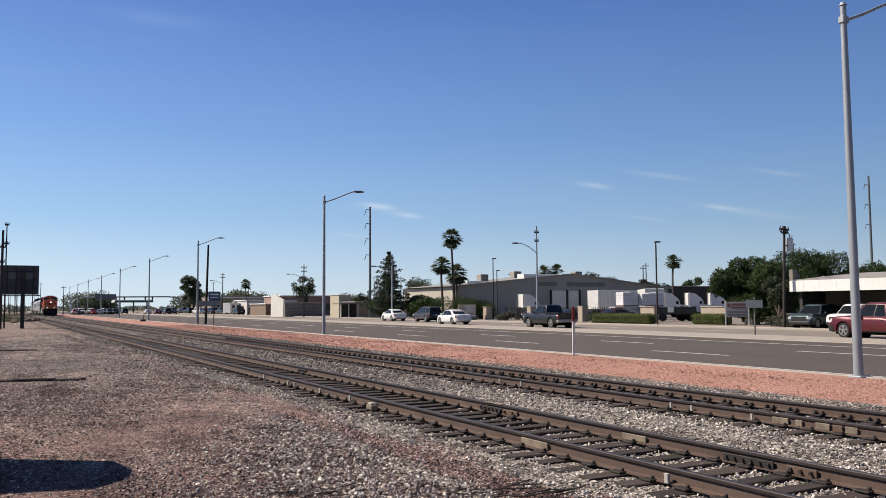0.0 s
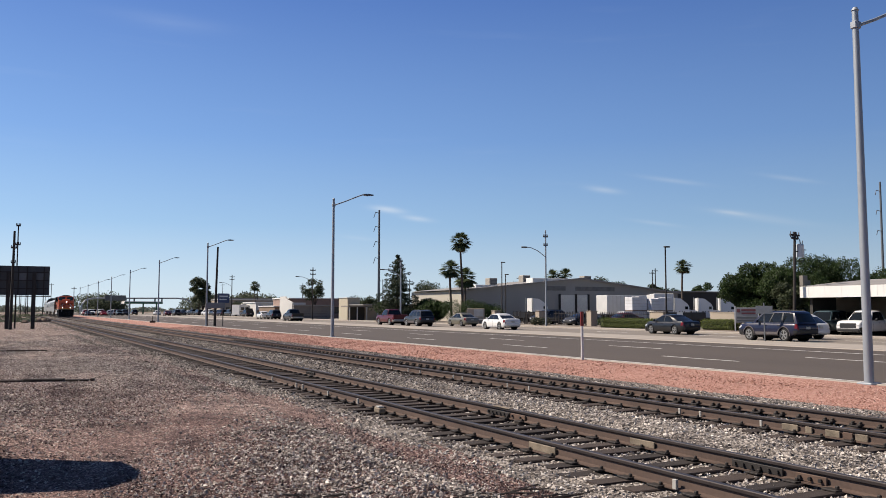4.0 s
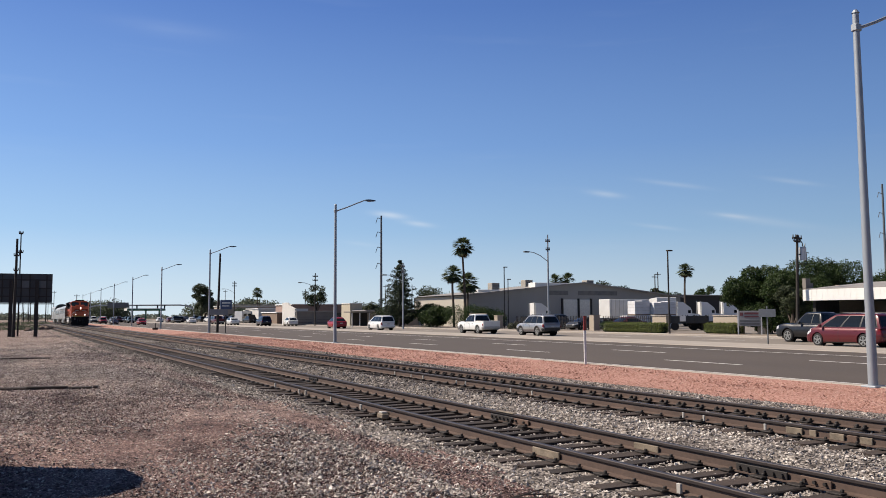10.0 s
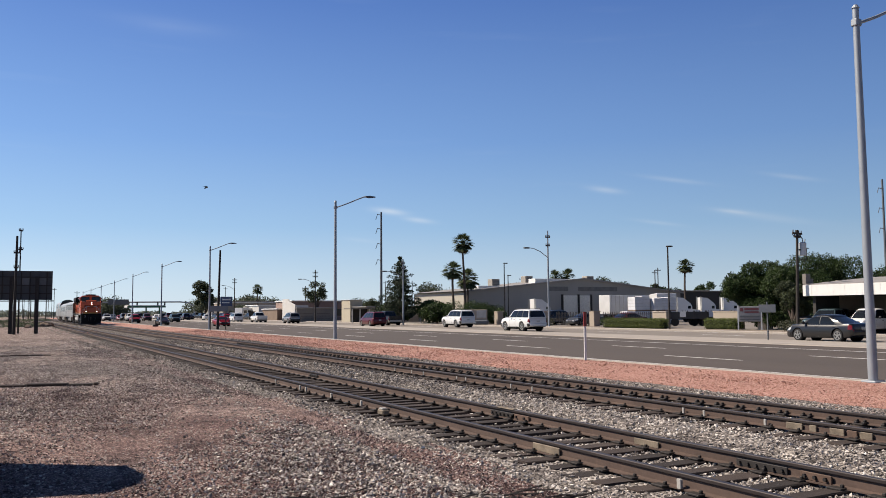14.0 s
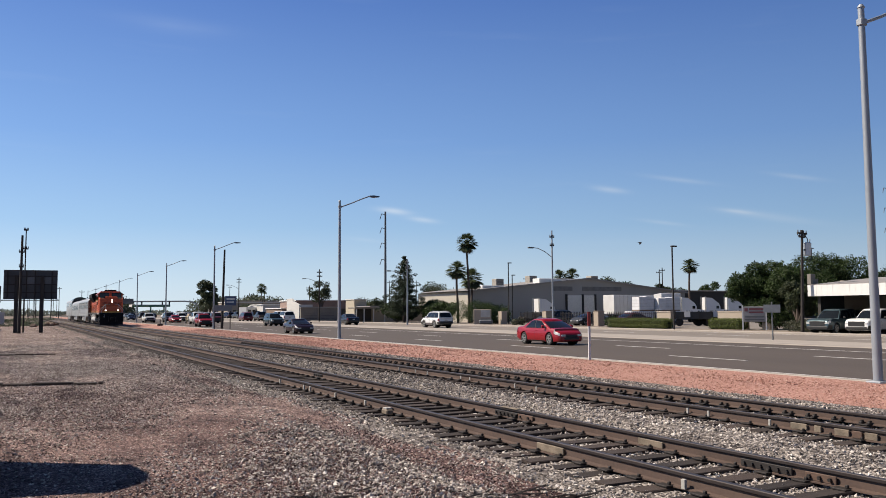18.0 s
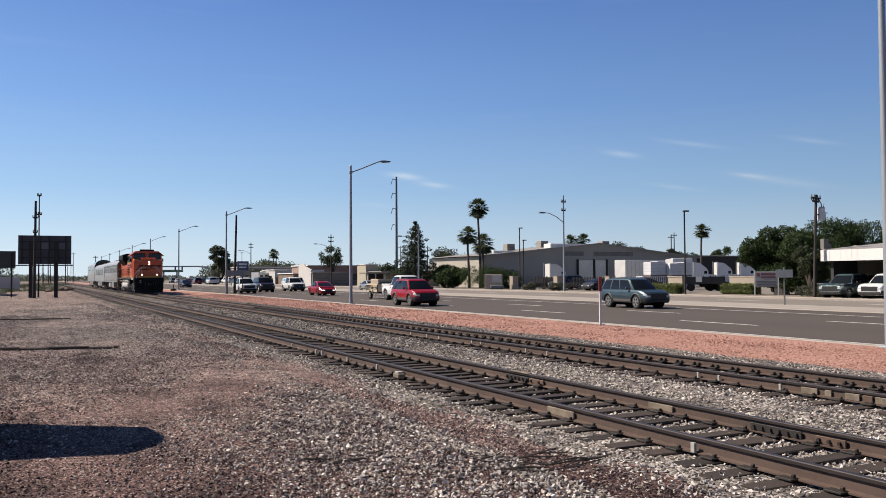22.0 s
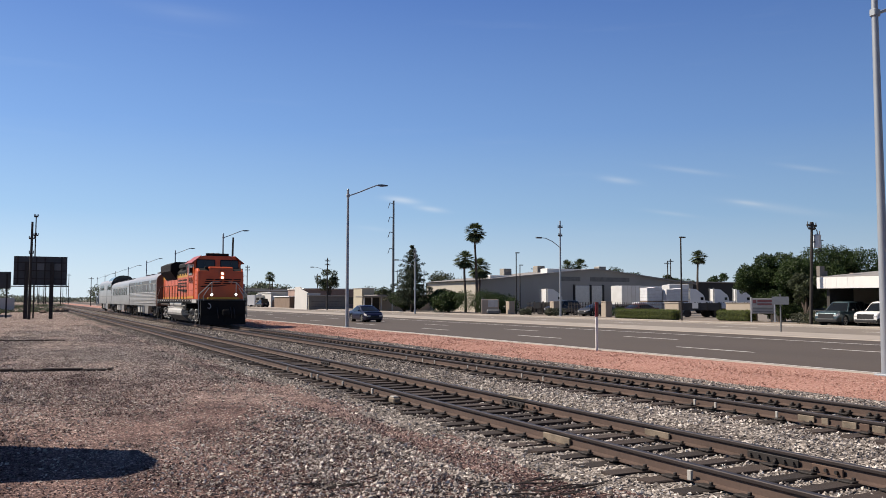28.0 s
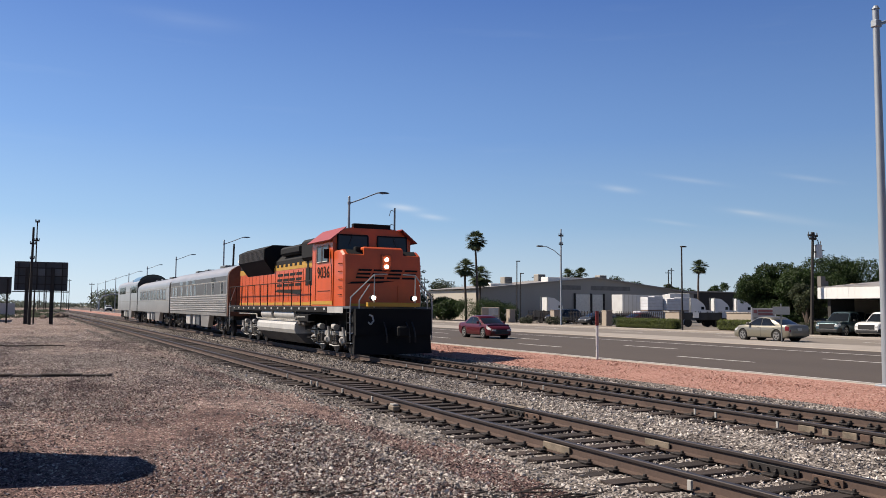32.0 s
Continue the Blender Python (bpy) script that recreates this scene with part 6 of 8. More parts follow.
# ---- trees and bushes ----
def leaf_mat(name, col, vary=0.5):
    m, n, l, b = node_mat(name)
    gi = n.new("ShaderNodeNewGeometry")
    col = tuple(c * ALBEDO_SCALE for c in col)
    r = ramp(n, ((0.0, tuple(c * (1 - vary) for c in col)), (0.6, col), (1.0, tuple(c * (1 + vary) for c in col))))
    l.new(gi.outputs["Random Per Island"], r.inputs["Fac"])
    l.new(r.outputs["Color"], b.inputs["Base Color"])
    b.inputs["Roughness"].default_value = 0.6
    b.inputs["Specular IOR Level"].default_value = 0.3
    thin, blend = n.new("ShaderNodeBsdfTranslucent"), n.new("ShaderNodeMixShader")
    blend.inputs["Fac"].default_value = 0.3
    l.new(r.outputs["Color"], thin.inputs["Color"])
    l.new(b.outputs["BSDF"], blend.inputs[1])
    l.new(thin.outputs["BSDF"], blend.inputs[2])
    l.new(blend.outputs["Shader"], n["Material Output"].inputs["Surface"])
    return m


LEAF_FICUS = leaf_mat("ficus_leaf", (0.05, 0.085, 0.022), 0.6)
LEAF_PINE = leaf_mat("pine_needles", (0.055, 0.075, 0.042))
LEAF_PALM = leaf_mat("palm_leaf", (0.10, 0.13, 0.06))
LEAF_DRY = leaf_mat("dead_palm_leaf", (0.16, 0.12, 0.07))
LEAF_HEDGE = leaf_mat("hedge_leaf", (0.17, 0.21, 0.05), 0.4)
LEAF_GREEN = leaf_mat("dusty_leaf", (0.075, 0.095, 0.045))
# Distance haze is put into these two leaf colours as a paler tint.
LEAF_HAZED = leaf_mat("hazy_dusty_leaf", (0.14, 0.165, 0.105), 0.3)
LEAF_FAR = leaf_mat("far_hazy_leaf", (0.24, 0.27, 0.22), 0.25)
LEAF_GREY = leaf_mat("desert_shrub_leaf", (0.10, 0.11, 0.07))
BARK = plain("bark", (0.12, 0.09, 0.07), 0.9, vary=0.3, scale=5, stretch=(1, 1, 0.2))


def leaf_cloud(blobs, count, size, rng, flat=0.0):
    """Small leaf plates through ellipsoids (x, y, z, rx, ry, rz), denser to the skin."""
    vol = np.array([b[3] * b[4] * b[5] for b in blobs]) ** 0.67
    pick = rng.choice(len(blobs), count, p=vol / vol.sum())
    b = np.array(blobs)[pick]
    d = rng.normal(size=(count, 3))
    d /= np.linalg.norm(d, axis=1, keepdims=True)
    rad = rng.uniform(0.35, 1.0, (count, 1)) ** 0.4
    lump = 1 + 0.22 * np.sin(d[:, :1] * 7 + pick[:, None]) * np.cos(d[:, 1:2] * 6 + d[:, 2:] * 5)
    c = b[:, :3] + d * b[:, 3:] * rad * lump
    u = rng.normal(size=(count, 3))
    u /= np.linalg.norm(u, axis=1, keepdims=True)
    w = np.cross(u, d + rng.normal(scale=0.7, size=(count, 3)))
    w /= np.linalg.norm(w, axis=1, keepdims=True) + 1e-9
    s = size * rng.uniform(0.6, 1.4, (count, 1))
    v = np.stack([c - u * s, c + w * s * 0.5, c + u * s, c - w * s * 0.5], 1).reshape(-1, 3)
    f = np.arange(count * 4).reshape(-1, 4)
    me = bpy.data.meshes.new("leaves")
    me.from_pydata(v.tolist(), [], f.tolist())
    return me


def tree(name, label, m, blobs, count, size, leaf, trunk, limbs, seed, group=""):
    rng = np.random.default_rng(seed)
    t = thing(name, label, "tree", m, group)
    tr = Shape()
    for a, b, r0, r1 in trunk:
        tr.tube(a, b, r0, r1, 9)
    part("trunk", tr, BARK, t, smooth=True)
    for a, b, r0, r1 in limbs:
        part("limb", Shape().tube(a, b, r0, r1, 6), BARK, t)
    me = leaf_cloud(blobs, count, size, rng)
    me.materials.append(leaf)
    part("crown", me, leaf, t)
    return t


def blobs_in(cx, cy, cz, rx, ry, rz, n, r, seed):
    rng = np.random.default_rng(seed)
    out = []
    for k in range(n):
        d = rng.normal(size=3)
        d /= np.linalg.norm(d)
        q = rng.uniform(0.45, 0.95)
        rr = r * rng.uniform(0.7, 1.25)
        out.append((cx + d[0] * rx * q, cy + d[1] * ry * q, cz + d[2] * rz * q, rr, rr, rr * 0.8))
    return out


def broad_tree(name, label, m, w, h, base, seed, count=9000, size=0.16, leaf=None, airy=False, low=0):
    bl = blobs_in(0, 0, base + (h - base) * 0.5, w / 2 * 0.85, w / 2 * 0.85, (h - base) / 2 * 0.8, 22 if airy else 26, w * (0.135 if airy else 0.16), seed)
    rng = random.Random(seed)
    for k in range(low):
        a, q = rng.uniform(0, 6.28), w * rng.uniform(0.12, 0.3)
        bl.append((q * math.cos(a), q * math.sin(a), base + rng.uniform(0.1, 0.9), w * 0.15, w * 0.15, w * 0.12))
    limbs = [((0, 0, base * 0.7), (b[0] * 0.8, b[1] * 0.8, b[2] - 0.2), 0.1, 0.03) for b in bl[:9]]
    return tree(name, label, m, bl, count, size, leaf or LEAF_FICUS, [((0, 0, -0.2), (0.1, 0.1, base * 0.6), 0.28, 0.2), ((0.1, 0.1, base * 0.6), (0, 0, base + (h - base) * 0.4), 0.2, 0.1)], limbs, seed)


broad_tree("ficus_tree", "broad dense dark green ficus tree beside the shop", pose(57.5, 50.2, 0), 7.1, 6.1, 0.9, 11, 110000, 0.075, low=9)
broad_tree("ficus_tree", "dense green ficus crown behind the shop roof", pose(66.0, 51.2, 0), 9.0, 6.3, 1.2, 12, 60000, 0.08)
broad_tree("ficus_tree", "dense green ficus crown behind the shop roof", pose(70.5, 48.5, 0), 7.0, 5.7, 1.5, 13, 26000, 0.085)
broad_tree("small_tree", "low bright green tree under the ficus", pose(54.6, 45.4, 0), 3.2, 4.2, 0.9, 14, 22000, 0.065, LEAF_GREEN)


def conifer(m, h, w, seed, label="dark green pine tree with a pointed uneven crown"):
    rng = np.random.default_rng(seed)
    bl, limbs = [], []
    for k in range(19):
        u = k / 18
        z = h * (0.1 + 0.86 * u)
        n = 8 if u < 0.6 else 5
        for i in range(n):
            reach = w / 2 * (1 - u) ** 0.75 * rng.uniform(0.4, 1.3) + 0.1
            a = 6.283 * i / n + k * 1.1 + rng.uniform(-0.3, 0.3)
            tip = (reach * math.cos(a), reach * math.sin(a), z + 0.22 * reach + rng.uniform(-0.2, 0.2))
            for q in (0.45, 0.85):
                r = 0.16 + 0.2 * reach * (1.1 - q)
                bl.append((tip[0] * q, tip[1] * q, z + (tip[2] - z) * q, r + 0.1, r + 0.1, 0.16 + 0.3 * r))
            limbs.append(((0, 0, z - 0.1), (tip[0] * 0.9, tip[1] * 0.9, tip[2]), 0.05, 0.015))
    return tree("pine_tree", label, m, bl, 27000, 0.085, LEAF_PINE, [((0, 0, -0.2), (0, 0, h * 0.97), 0.24, 0.04)], limbs[::4], seed)


conifer(pose(50.6, 111.0, 0), 9.9, 7.0, 21)
broad_tree("shrub_tree", "dark shrubby tree beside the pine", pose(53.6, 105.0, 0), 5.2, 3.2, 0.3, 22, 6000, 0.16)
broad_tree("shrub_tree", "dark shrubby tree beside the porch house", pose(53.4, 116.0, 0), 4.2, 3.2, 0.3, 23, 4000, 0.16)
broad_tree("shrub_tree", "dark shrubby tree round the foot of the pine", pose(51.0, 114.5, 0), 5.0, 3.3, 0.2, 34, 9000, 0.1)
broad_tree("shrub_tree", "dark shrubby tree round the foot of the pine", pose(54.6, 109.5, 0), 5.4, 3.7, 0.2, 35, 9000, 0.1)
broad_tree("street_tree", "airy grey green tree behind the garage", pose(54, 158, 0), 6.0, 8.8, 3.2, 24, 5600, 0.12, LEAF_GREEN, True)
broad_tree("shrub_tree", "spreading dusty tree behind the porch", pose(56.0, 135.0, 0), 4.0, 4.5, 0.8, 28, 5000, 0.13, LEAF_GREEN)
broad_tree("eucalyptus_tree", "tall grey green tree beside the far road", pose(51.8, 260, 0), 9.0, 12.8, 2.5, 25, 10500, 0.2, LEAF_GREEN, True)


def palm(m, h, r, seed, skirt=True):
    rng = random.Random(seed)
    t = thing("fan_palm", "slender fan palm with a round tuft of fronds", "palm tree", m, "palms")
    pts = [(0.25 * math.sin(k * 0.5 + seed) * k / 8, 0.1 * k / 8, h * k / 8) for k in range(9)]
    tr = Shape()
    for k, (a, b) in enumerate(zip(pts, pts[1:])):
        tr.tube(a, b, 0.2 - 0.008 * k, 0.192 - 0.008 * k, 8)
    part("trunk", tr, BARK, t, smooth=True)
    top = Vector(pts[-1])

    def frond(s, el, az, ln, wd):
        d = Vector((math.cos(az) * math.cos(el), math.sin(az) * math.cos(el), math.sin(el)))
        side = d.cross(Vector((0, 0, 1))).normalized()
        up = side.cross(d)
        tip = top + d * ln * 0.5
        for k in range(13):
            a = -1.25 + 2.5 * k / 12
            e = tip + (d * math.cos(a) + side * math.sin(a)) * ln * 0.55 - Vector((0, 0, 0.2 * ln))
            s.add([tip, tip + (e - tip) * 0.5 + up * 0.03 + side * wd, e, tip + (e - tip) * 0.5 - side * wd], [(0, 1, 2, 3)])
        s.tube(top, tip, 0.025, 0.012, 4)

    cr = Shape()
    for k in range(64):
        frond(cr, -0.75 + 2.2 * k / 63, rng.uniform(0, 6.28), r * rng.uniform(0.7, 1.12), 0.042 * r)
    part("crown", cr, LEAF_PALM, t)
    if skirt:
        sk = Shape()
        for k in range(14):
            frond(sk, rng.uniform(-1.4, -0.75), rng.uniform(0, 6.28), r * rng.uniform(0.6, 0.8), 0.05 * r)
        part("dead_skirt", sk, LEAF_DRY, t, "hanging dry fronds")
    return t


palm(pose(57.0, 103.0, 0), 11.4, 1.75, 1)
palm(pose(55.6, 103.6, 0), 7.5, 1.7, 2)
palm(pose(58.5, 105.0, 0), 6.4, 1.9, 5)
palm(pose(97.6, 102.0, 0), 8.9, 1.5, 3)
for x, y, h in ((98.6, 140, 8.6), (102, 140, 8.8), (64, 240, 8.5), (66, 330, 8)):
    palm(pose(x, y, 0), h, 1.9, int(x), False)


def bush(name, label, m, rx, ry, rz, count, seed, leaf=None, size=0.09):
    rng = np.random.default_rng(seed)
    t = thing(name, label, "bush", m)
    bl = [(rng.uniform(-rx, rx) * 0.7, rng.uniform(-ry, ry) * 0.7, rz * rng.uniform(0.4, 0.6), rx * 0.45, ry * 0.45, rz * 0.5) for k in range(7)]
    me = leaf_cloud(bl, count, size, rng)
    me.materials.append(leaf or LEAF_FICUS)
    part("leaves", me, None, t)
    st = Shape()
    for b in bl:
        st.tube((0, 0, 0), b[:3], 0.03, 0.01, 5)
    part("stems", st, BARK, t)
    return t


def hedge(m, half, depth, h, seed):
    rng = np.random.default_rng(seed)
    t = thing("hedge", "clipped yellow green hedge at the lot edge", "hedge", m)
    n = int(half * 2 / 0.5)
    bl = [(sx * depth * 0.26, -half + 0.5 * k + 0.25, h * q, depth * 0.27, 0.4, h * 0.3) for k in range(n) for sx in (-1, 1) for q in (0.3, 0.72)]
    me = leaf_cloud(bl, 2600 * n, 0.038, rng)
    me.materials.append(LEAF_HEDGE)
    part("leaves", me, None, t)
    part("core", Shape().soft_box(-depth * 0.36, depth * 0.36, -half + 0.1, half - 0.1, 0, h * 0.86, 0.1), plain("hedge_core", (0.03, 0.04, 0.015), 0.9), t)
    return t


hedge(pose(52.5, 61.8, 0.05), 4.2, 1.2, 0.95, 31)
hedge(pose(55.2, 53.3, 0.05), 1.8, 1.2, 0.95, 32)
for i, (x, y, rx, rz) in enumerate(((55, 98, 3.2, 2.9), (59, 101, 3.2, 2.8), (54, 107, 2.3, 1.9), (57.5, 96, 2.0, 2.2), (53.5, 43.5, 1.6, 0.8), (54.5, 45.0, 1.2, 0.9), (52.8, 84, 0.9, 0.8), (53, 77.5, 1.0, 0.9), (54.5, 68, 1.2, 1.0))):
    bush("shrub", "dark green shrub at the lot edge", pose(x, y, 0.05), rx, rx, rz, int(1500 * rx * rz) + 600, 40 + i, LEAF_GREY if rz < 1 else LEAF_FICUS, 0.065)
for i, (x, y, w, h) in enumerate(((66, 178, 9, 3.6), (98, 185, 14, 6.5), (112, 175, 14, 8.5), (120, 150, 10, 7.5), (128, 138, 8, 7.0), (72.6, 144, 9, 7.9), (84, 156, 7, 6.4), (113, 142, 8, 9.2), (118, 143, 7, 8.6), (126, 141, 5, 8.3), (131, 131, 5.5, 8.4), (70, 215, 10, 3.6), (80, 300, 22, 7), (75, 360, 24, 7.5), (40, 430, 30, 6.5), (-20, 380, 26, 8), (100, 250, 16, 4.6), (56, 182, 5, 3.4), (55, 222, 6, 4.0), (53, 260, 8, 7))):
    # Beyond 145 m the leaves take the haze-paled colour.
    broad_tree("distant_tree", "green tree in the distance, paled for haze when far", pose(x, y, 0), w, h, h * 0.15, 60 + i, 9000, max(0.15, 0.015 * w), LEAF_HAZED if y > 145 else (LEAF_GREEN if i % 2 else LEAF_FICUS))
rng = random.Random(5)
hx = [-700 + 16 * k for k in range(120)]
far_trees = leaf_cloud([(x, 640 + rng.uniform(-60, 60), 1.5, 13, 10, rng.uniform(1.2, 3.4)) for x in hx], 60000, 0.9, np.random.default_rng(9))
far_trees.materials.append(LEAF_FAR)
tagged(part("far_woods", far_trees, None), "band of far trees along the horizon, paled for haze", "trees", "", "stuff")

# ---- trailers, trucks and pallets in the lot ----
WRAP = plain("white_wrap", (0.9, 0.9, 0.9), 0.4, vary=0.1, scale=2.0, bump=0.2)


def box_trailer(m, length=14.0):
    t = thing("box_trailer", "long white box trailer parked in the lot", "trailer", m, "parked trailers")
    part("box", Shape().soft_box(-length / 2, length / 2, -1.3, 1.3, 1.15, 4.0, 0.04), plain("trailer_skin", (0.82, 0.82, 0.8), 0.45, vary=0.1, scale=0.8), t)
    part("landing_gear", Shape().box(length * 0.25, length * 0.25 + 0.15, -1.0, -0.85, 0, 1.15).box(length * 0.25, length * 0.25 + 0.15, 0.85, 1.0, 0, 1.15), IRON, t)
    for x in (-length * 0.4, -length * 0.3):
        for y in (-1.1, 1.1):
            part("wheel", Shape().tube((x, y - 0.15, 0.5), (x, y + 0.15, 0.5), 0.5, seg=14), TYRE, t)
    for k in range(14):
        x = -length / 2 + (k + 0.5) * length / 14
        part("side_rib", Shape().box(x - 0.03, x + 0.03, -1.325, -1.3, 1.2, 3.95), TANK_GREY, t)
    return t


trailer0 = box_trailer(pose(85.4, 101, 0.05), 10.5)
copy_thing(trailer0, pose(82.6, 91, 0.05, 0, 0, 54))


def semi_truck(m):
    t = thing("semi_truck", "white semi truck tractor with a sloped sleeper roof", "truck", m, "parked trucks")
    part("cab", Shape().prism([(-1.6, 1.0), (1.2, 1.0), (1.2, 2.5), (0.9, 3.0), (-0.4, 3.85), (-1.6, 3.95)], -1.15, 1.15, "x").add([], []), WHITE, t)
    part("hood", Shape().prism([(1.2, 0.8), (3.0, 0.8), (3.0, 1.5), (2.7, 1.95), (1.2, 2.1)], -1.0, 1.0, "x"), WHITE, t)
    part("windshield", Shape().pane((1.0, 1.215, 2.15), (-1.0, 1.215, 2.15), (-0.95, 0.98, 2.9), (0.95, 0.98, 2.9)), CAR_GLASS, t)
    for sx in (-1, 1):
        part("side_window", Shape().box(min(sx * 1.14, sx * 1.16), max(sx * 1.14, sx * 1.16), 0.4, 0.95, 2.15, 2.6), CAR_GLASS, t)
        part("exhaust", Shape().tube((sx * 1.2, -1.75, 0.9), (sx * 1.2, -1.75, 4.1), 0.09, seg=8), RIM, t)
    part("chassis", Shape().box(-0.5, 0.5, -4.5, 2.8, 0.6, 0.95), IRON, t)
    for y in (2.1, -2.8, -4.1):
        for sx in (-1, 1):
            part("wheel", Shape().tube((sx * 0.75, y, 0.5), (sx * 1.1, y, 0.5), 0.5, seg=14), TYRE, t)
    return t


truck0 = semi_truck(pose(70.6, 104.0, 0.05, 0, 0, -97))
truck0.scale = (0.88, 0.88, 0.88)
for x, y, r in ((82.0, 86, -122), (85.9, 85.6, -118), (89.6, 85, -124)):
    copy_thing(truck0, pose(x, y, 0.05, 0, 0, r)).scale = (0.82, 0.7, 0.86)
first = None
for i in range(6):
    for k in range(2):
        if k and i in (0,):
            continue
        x, y = 62.9 + 1.33 * i, 75.0 + 0.3 * (i % 3)
        if first is None:
            first = thing("wrapped_pallet", "white plastic wrapped pallet load", "pallet", pose(x, y, 0.05), "wrapped pallets")
            part("load", Shape().soft_box(-0.62, 0.62, -0.62, 0.62, 0.15, 1.56, 0.025), WRAP, first)
            for z in (0.5, 0.85, 1.2):
                part("carton_seam", Shape().box(-0.626, 0.626, -0.626, 0.626, z, z + 0.025), TANK_GREY, first)
            part("pallet", Shape().box(-0.6, 0.6, -0.6, 0.6, 0, 0.13), BROWN_WALL, first)
        else:
            copy_thing(first, pose(x, y, 0.05 + 1.58 * k, 0, 0, (i * 7) % 9 - 4)).scale = (0.94 + 0.02 * (i % 3), 1, 1 + 0.05 * ((i * 5 + k) % 4 - 1) * k)
fence = thing("lot_fence", "dark iron bar fence along the lot", "fence", pose(0, 0, 0))
for y0, y1 in ((63, 72.2), (73.8, 80.7), (82.3, 89.7)):
    part("fence_rail", Shape().box(57.0, 57.04, y0, y1, 1.35, 1.4).box(57.0, 57.04, y0, y1, 0.25, 0.3), IRON, fence)
    for y in np.arange(y0, y1, 0.3):
        part("fence_bar", Shape().box(57.0, 57.05, y, y + 0.05, 0.05, 1.6), IRON, fence)

flat = thing("flatbed_trailer", "dark low flatbed trailer with a white placard", "trailer", pose(63.2, 66.6, 0.05, 0, 0, -42), "parked flatbeds")
part("deck", Shape().box(-2.6, 2.6, -1.1, 1.1, 0.85, 1.05), IRON, flat)
for y in (-1.13, 1.1):
    part("side_rail", Shape().box(-2.6, 2.6, y, y + 0.03, 0.75, 1.5), BLACK, flat)
    for x in (-2.4, -1.2, 0, 1.2, 2.4):
        part("stake", Shape().box(x - 0.04, x + 0.04, y - 0.02, y + 0.05, 0.7, 1.62), IRON, flat)
part("placard", Shape().box(-0.3, 0.3, -1.16, -1.135, 0.95, 1.55), WHITE, flat, "white square placard")
for x in (-1.7, -0.8):
    for y in (-0.95, 0.95):
        part("wheel", Shape().tube((x, y - 0.12, 0.42), (x, y + 0.12, 0.42), 0.42, seg=14), TYRE, flat)
part("leg", Shape().box(1.9, 2.05, -0.8, -0.65, 0, 0.85).box(1.9, 2.05, 0.65, 0.8, 0, 0.85), IRON, flat)
copy_thing(flat, pose(66.5, 66.0, 0.05, 0, 0, -38))
copy_thing(flat, pose(58.9, 86.0, 0.05, 0, 0, -60))

# ---- shop sign by the lot ----
t = thing("shop_sign", "white and grey board sign with unreadable lettering between posts", "sign", pose(53.9, 49.1, 0.05, 0, 0, -45))
# The white board's base is lowered to grey for the shade on it.
part("board", Shape().soft_box(-0.86, 0.86, -0.06, 0.06, 0.7, 1.95, 0.02), plain("sign_white", (0.36, 0.36, 0.37), 0.5), t)
for x in (-0.9, 0.9):
    part("post", Shape().box(x - 0.05, x + 0.05, -0.06, 0.06, 0, 2.05), WHITE, t)
part("lettering", Shape().box(-0.75, -0.5, -0.075, -0.062, 1.55, 1.82).box(-0.4, 0.75, -0.075, -0.062, 1.66, 1.82).box(-0.4, 0.75, -0.075, -0.062, 1.42, 1.54), plain("sign_red", (0.2, 0.06, 0.07), 0.6), t, "dark red bars")
part("lower_lettering", Shape().box(-0.75, 0.75, -0.075, -0.062, 1.05, 1.2).box(-0.75, 0.75, -0.075, -0.062, 0.82, 0.94), STEEL_GREY, t, "dark grey bars")

# ---- gantry with signals at the far junction ----
t = thing("signal_gantry", "grey tubular signal gantry over the far junction", "traffic signal", pose(0, 325, 0))
arch = [(23.6, 0), (23.8, 3.6), (25.0, 5.1), (27.8, 5.8), (57, 6.0), (60.2, 5.6), (62.0, 4.3), (62.5, 0)]
part("arch", Shape().pipe([(x, 0, z) for x, z in arch], 0.26, 8), GALV, t)
part("street_name_board", Shape().soft_box(31.4, 38.6, -0.3, -0.24, 5.0, 6.9, 0.03), STEEL_GREY, t, "dark board on the gantry")
for x in (41.5, 48.8, 51.3):
    s = part("signal_head", Shape().soft_box(x - 0.25, x + 0.25, -0.5, -0.24, 4.7, 5.9, 0.03), BLACK, t)
    for z in (5.0, 5.3, 5.6):
        part("lens", Shape().tube((x, -0.53, z), (x, -0.5, z), 0.12, seg=10), TRIM, s)

t = thing("fuel_canopy", "green and white filling station canopy far along the road", "canopy", pose(0, 340, 0))
GREEN_FASCIA = plain("green_fascia", (0.03, 0.16, 0.09), 0.5)
part("roof", Shape().soft_box(40, 54, 0, 10, 4.0, 4.9, 0.05), WHITE_WALL, t)
part("fascia", Shape().box(39.9, 54.1, -0.1, -0.01, 4.0, 4.6), GREEN_FASCIA, t, "green fascia band")
for x in (42, 47, 52):
    part("column", Shape().box(x, x + 0.5, 3, 3.5, 0, 4.0), GREEN_FASCIA, t)
t = thing("store_sign", "tall blue grey store sign on a post far along the road", "sign", pose(52.8, 231, 0))
part("board", Shape().soft_box(-1.6, 1.5, -0.2, 0.2, 3.6, 6.2, 0.05), plain("sign_blue", (0.07, 0.1, 0.2), 0.5), t)
part("post", Shape().box(-0.2, 0.2, -0.15, 0.15, 0, 3.6), STEEL_GREY, t)
part("lettering", Shape().box(-1.2, 1.1, -0.22, -0.202, 5.2, 5.6).box(-1.2, 0.8, -0.22, -0.202, 4.4, 4.7), WHITE, t, "pale unreadable bars")

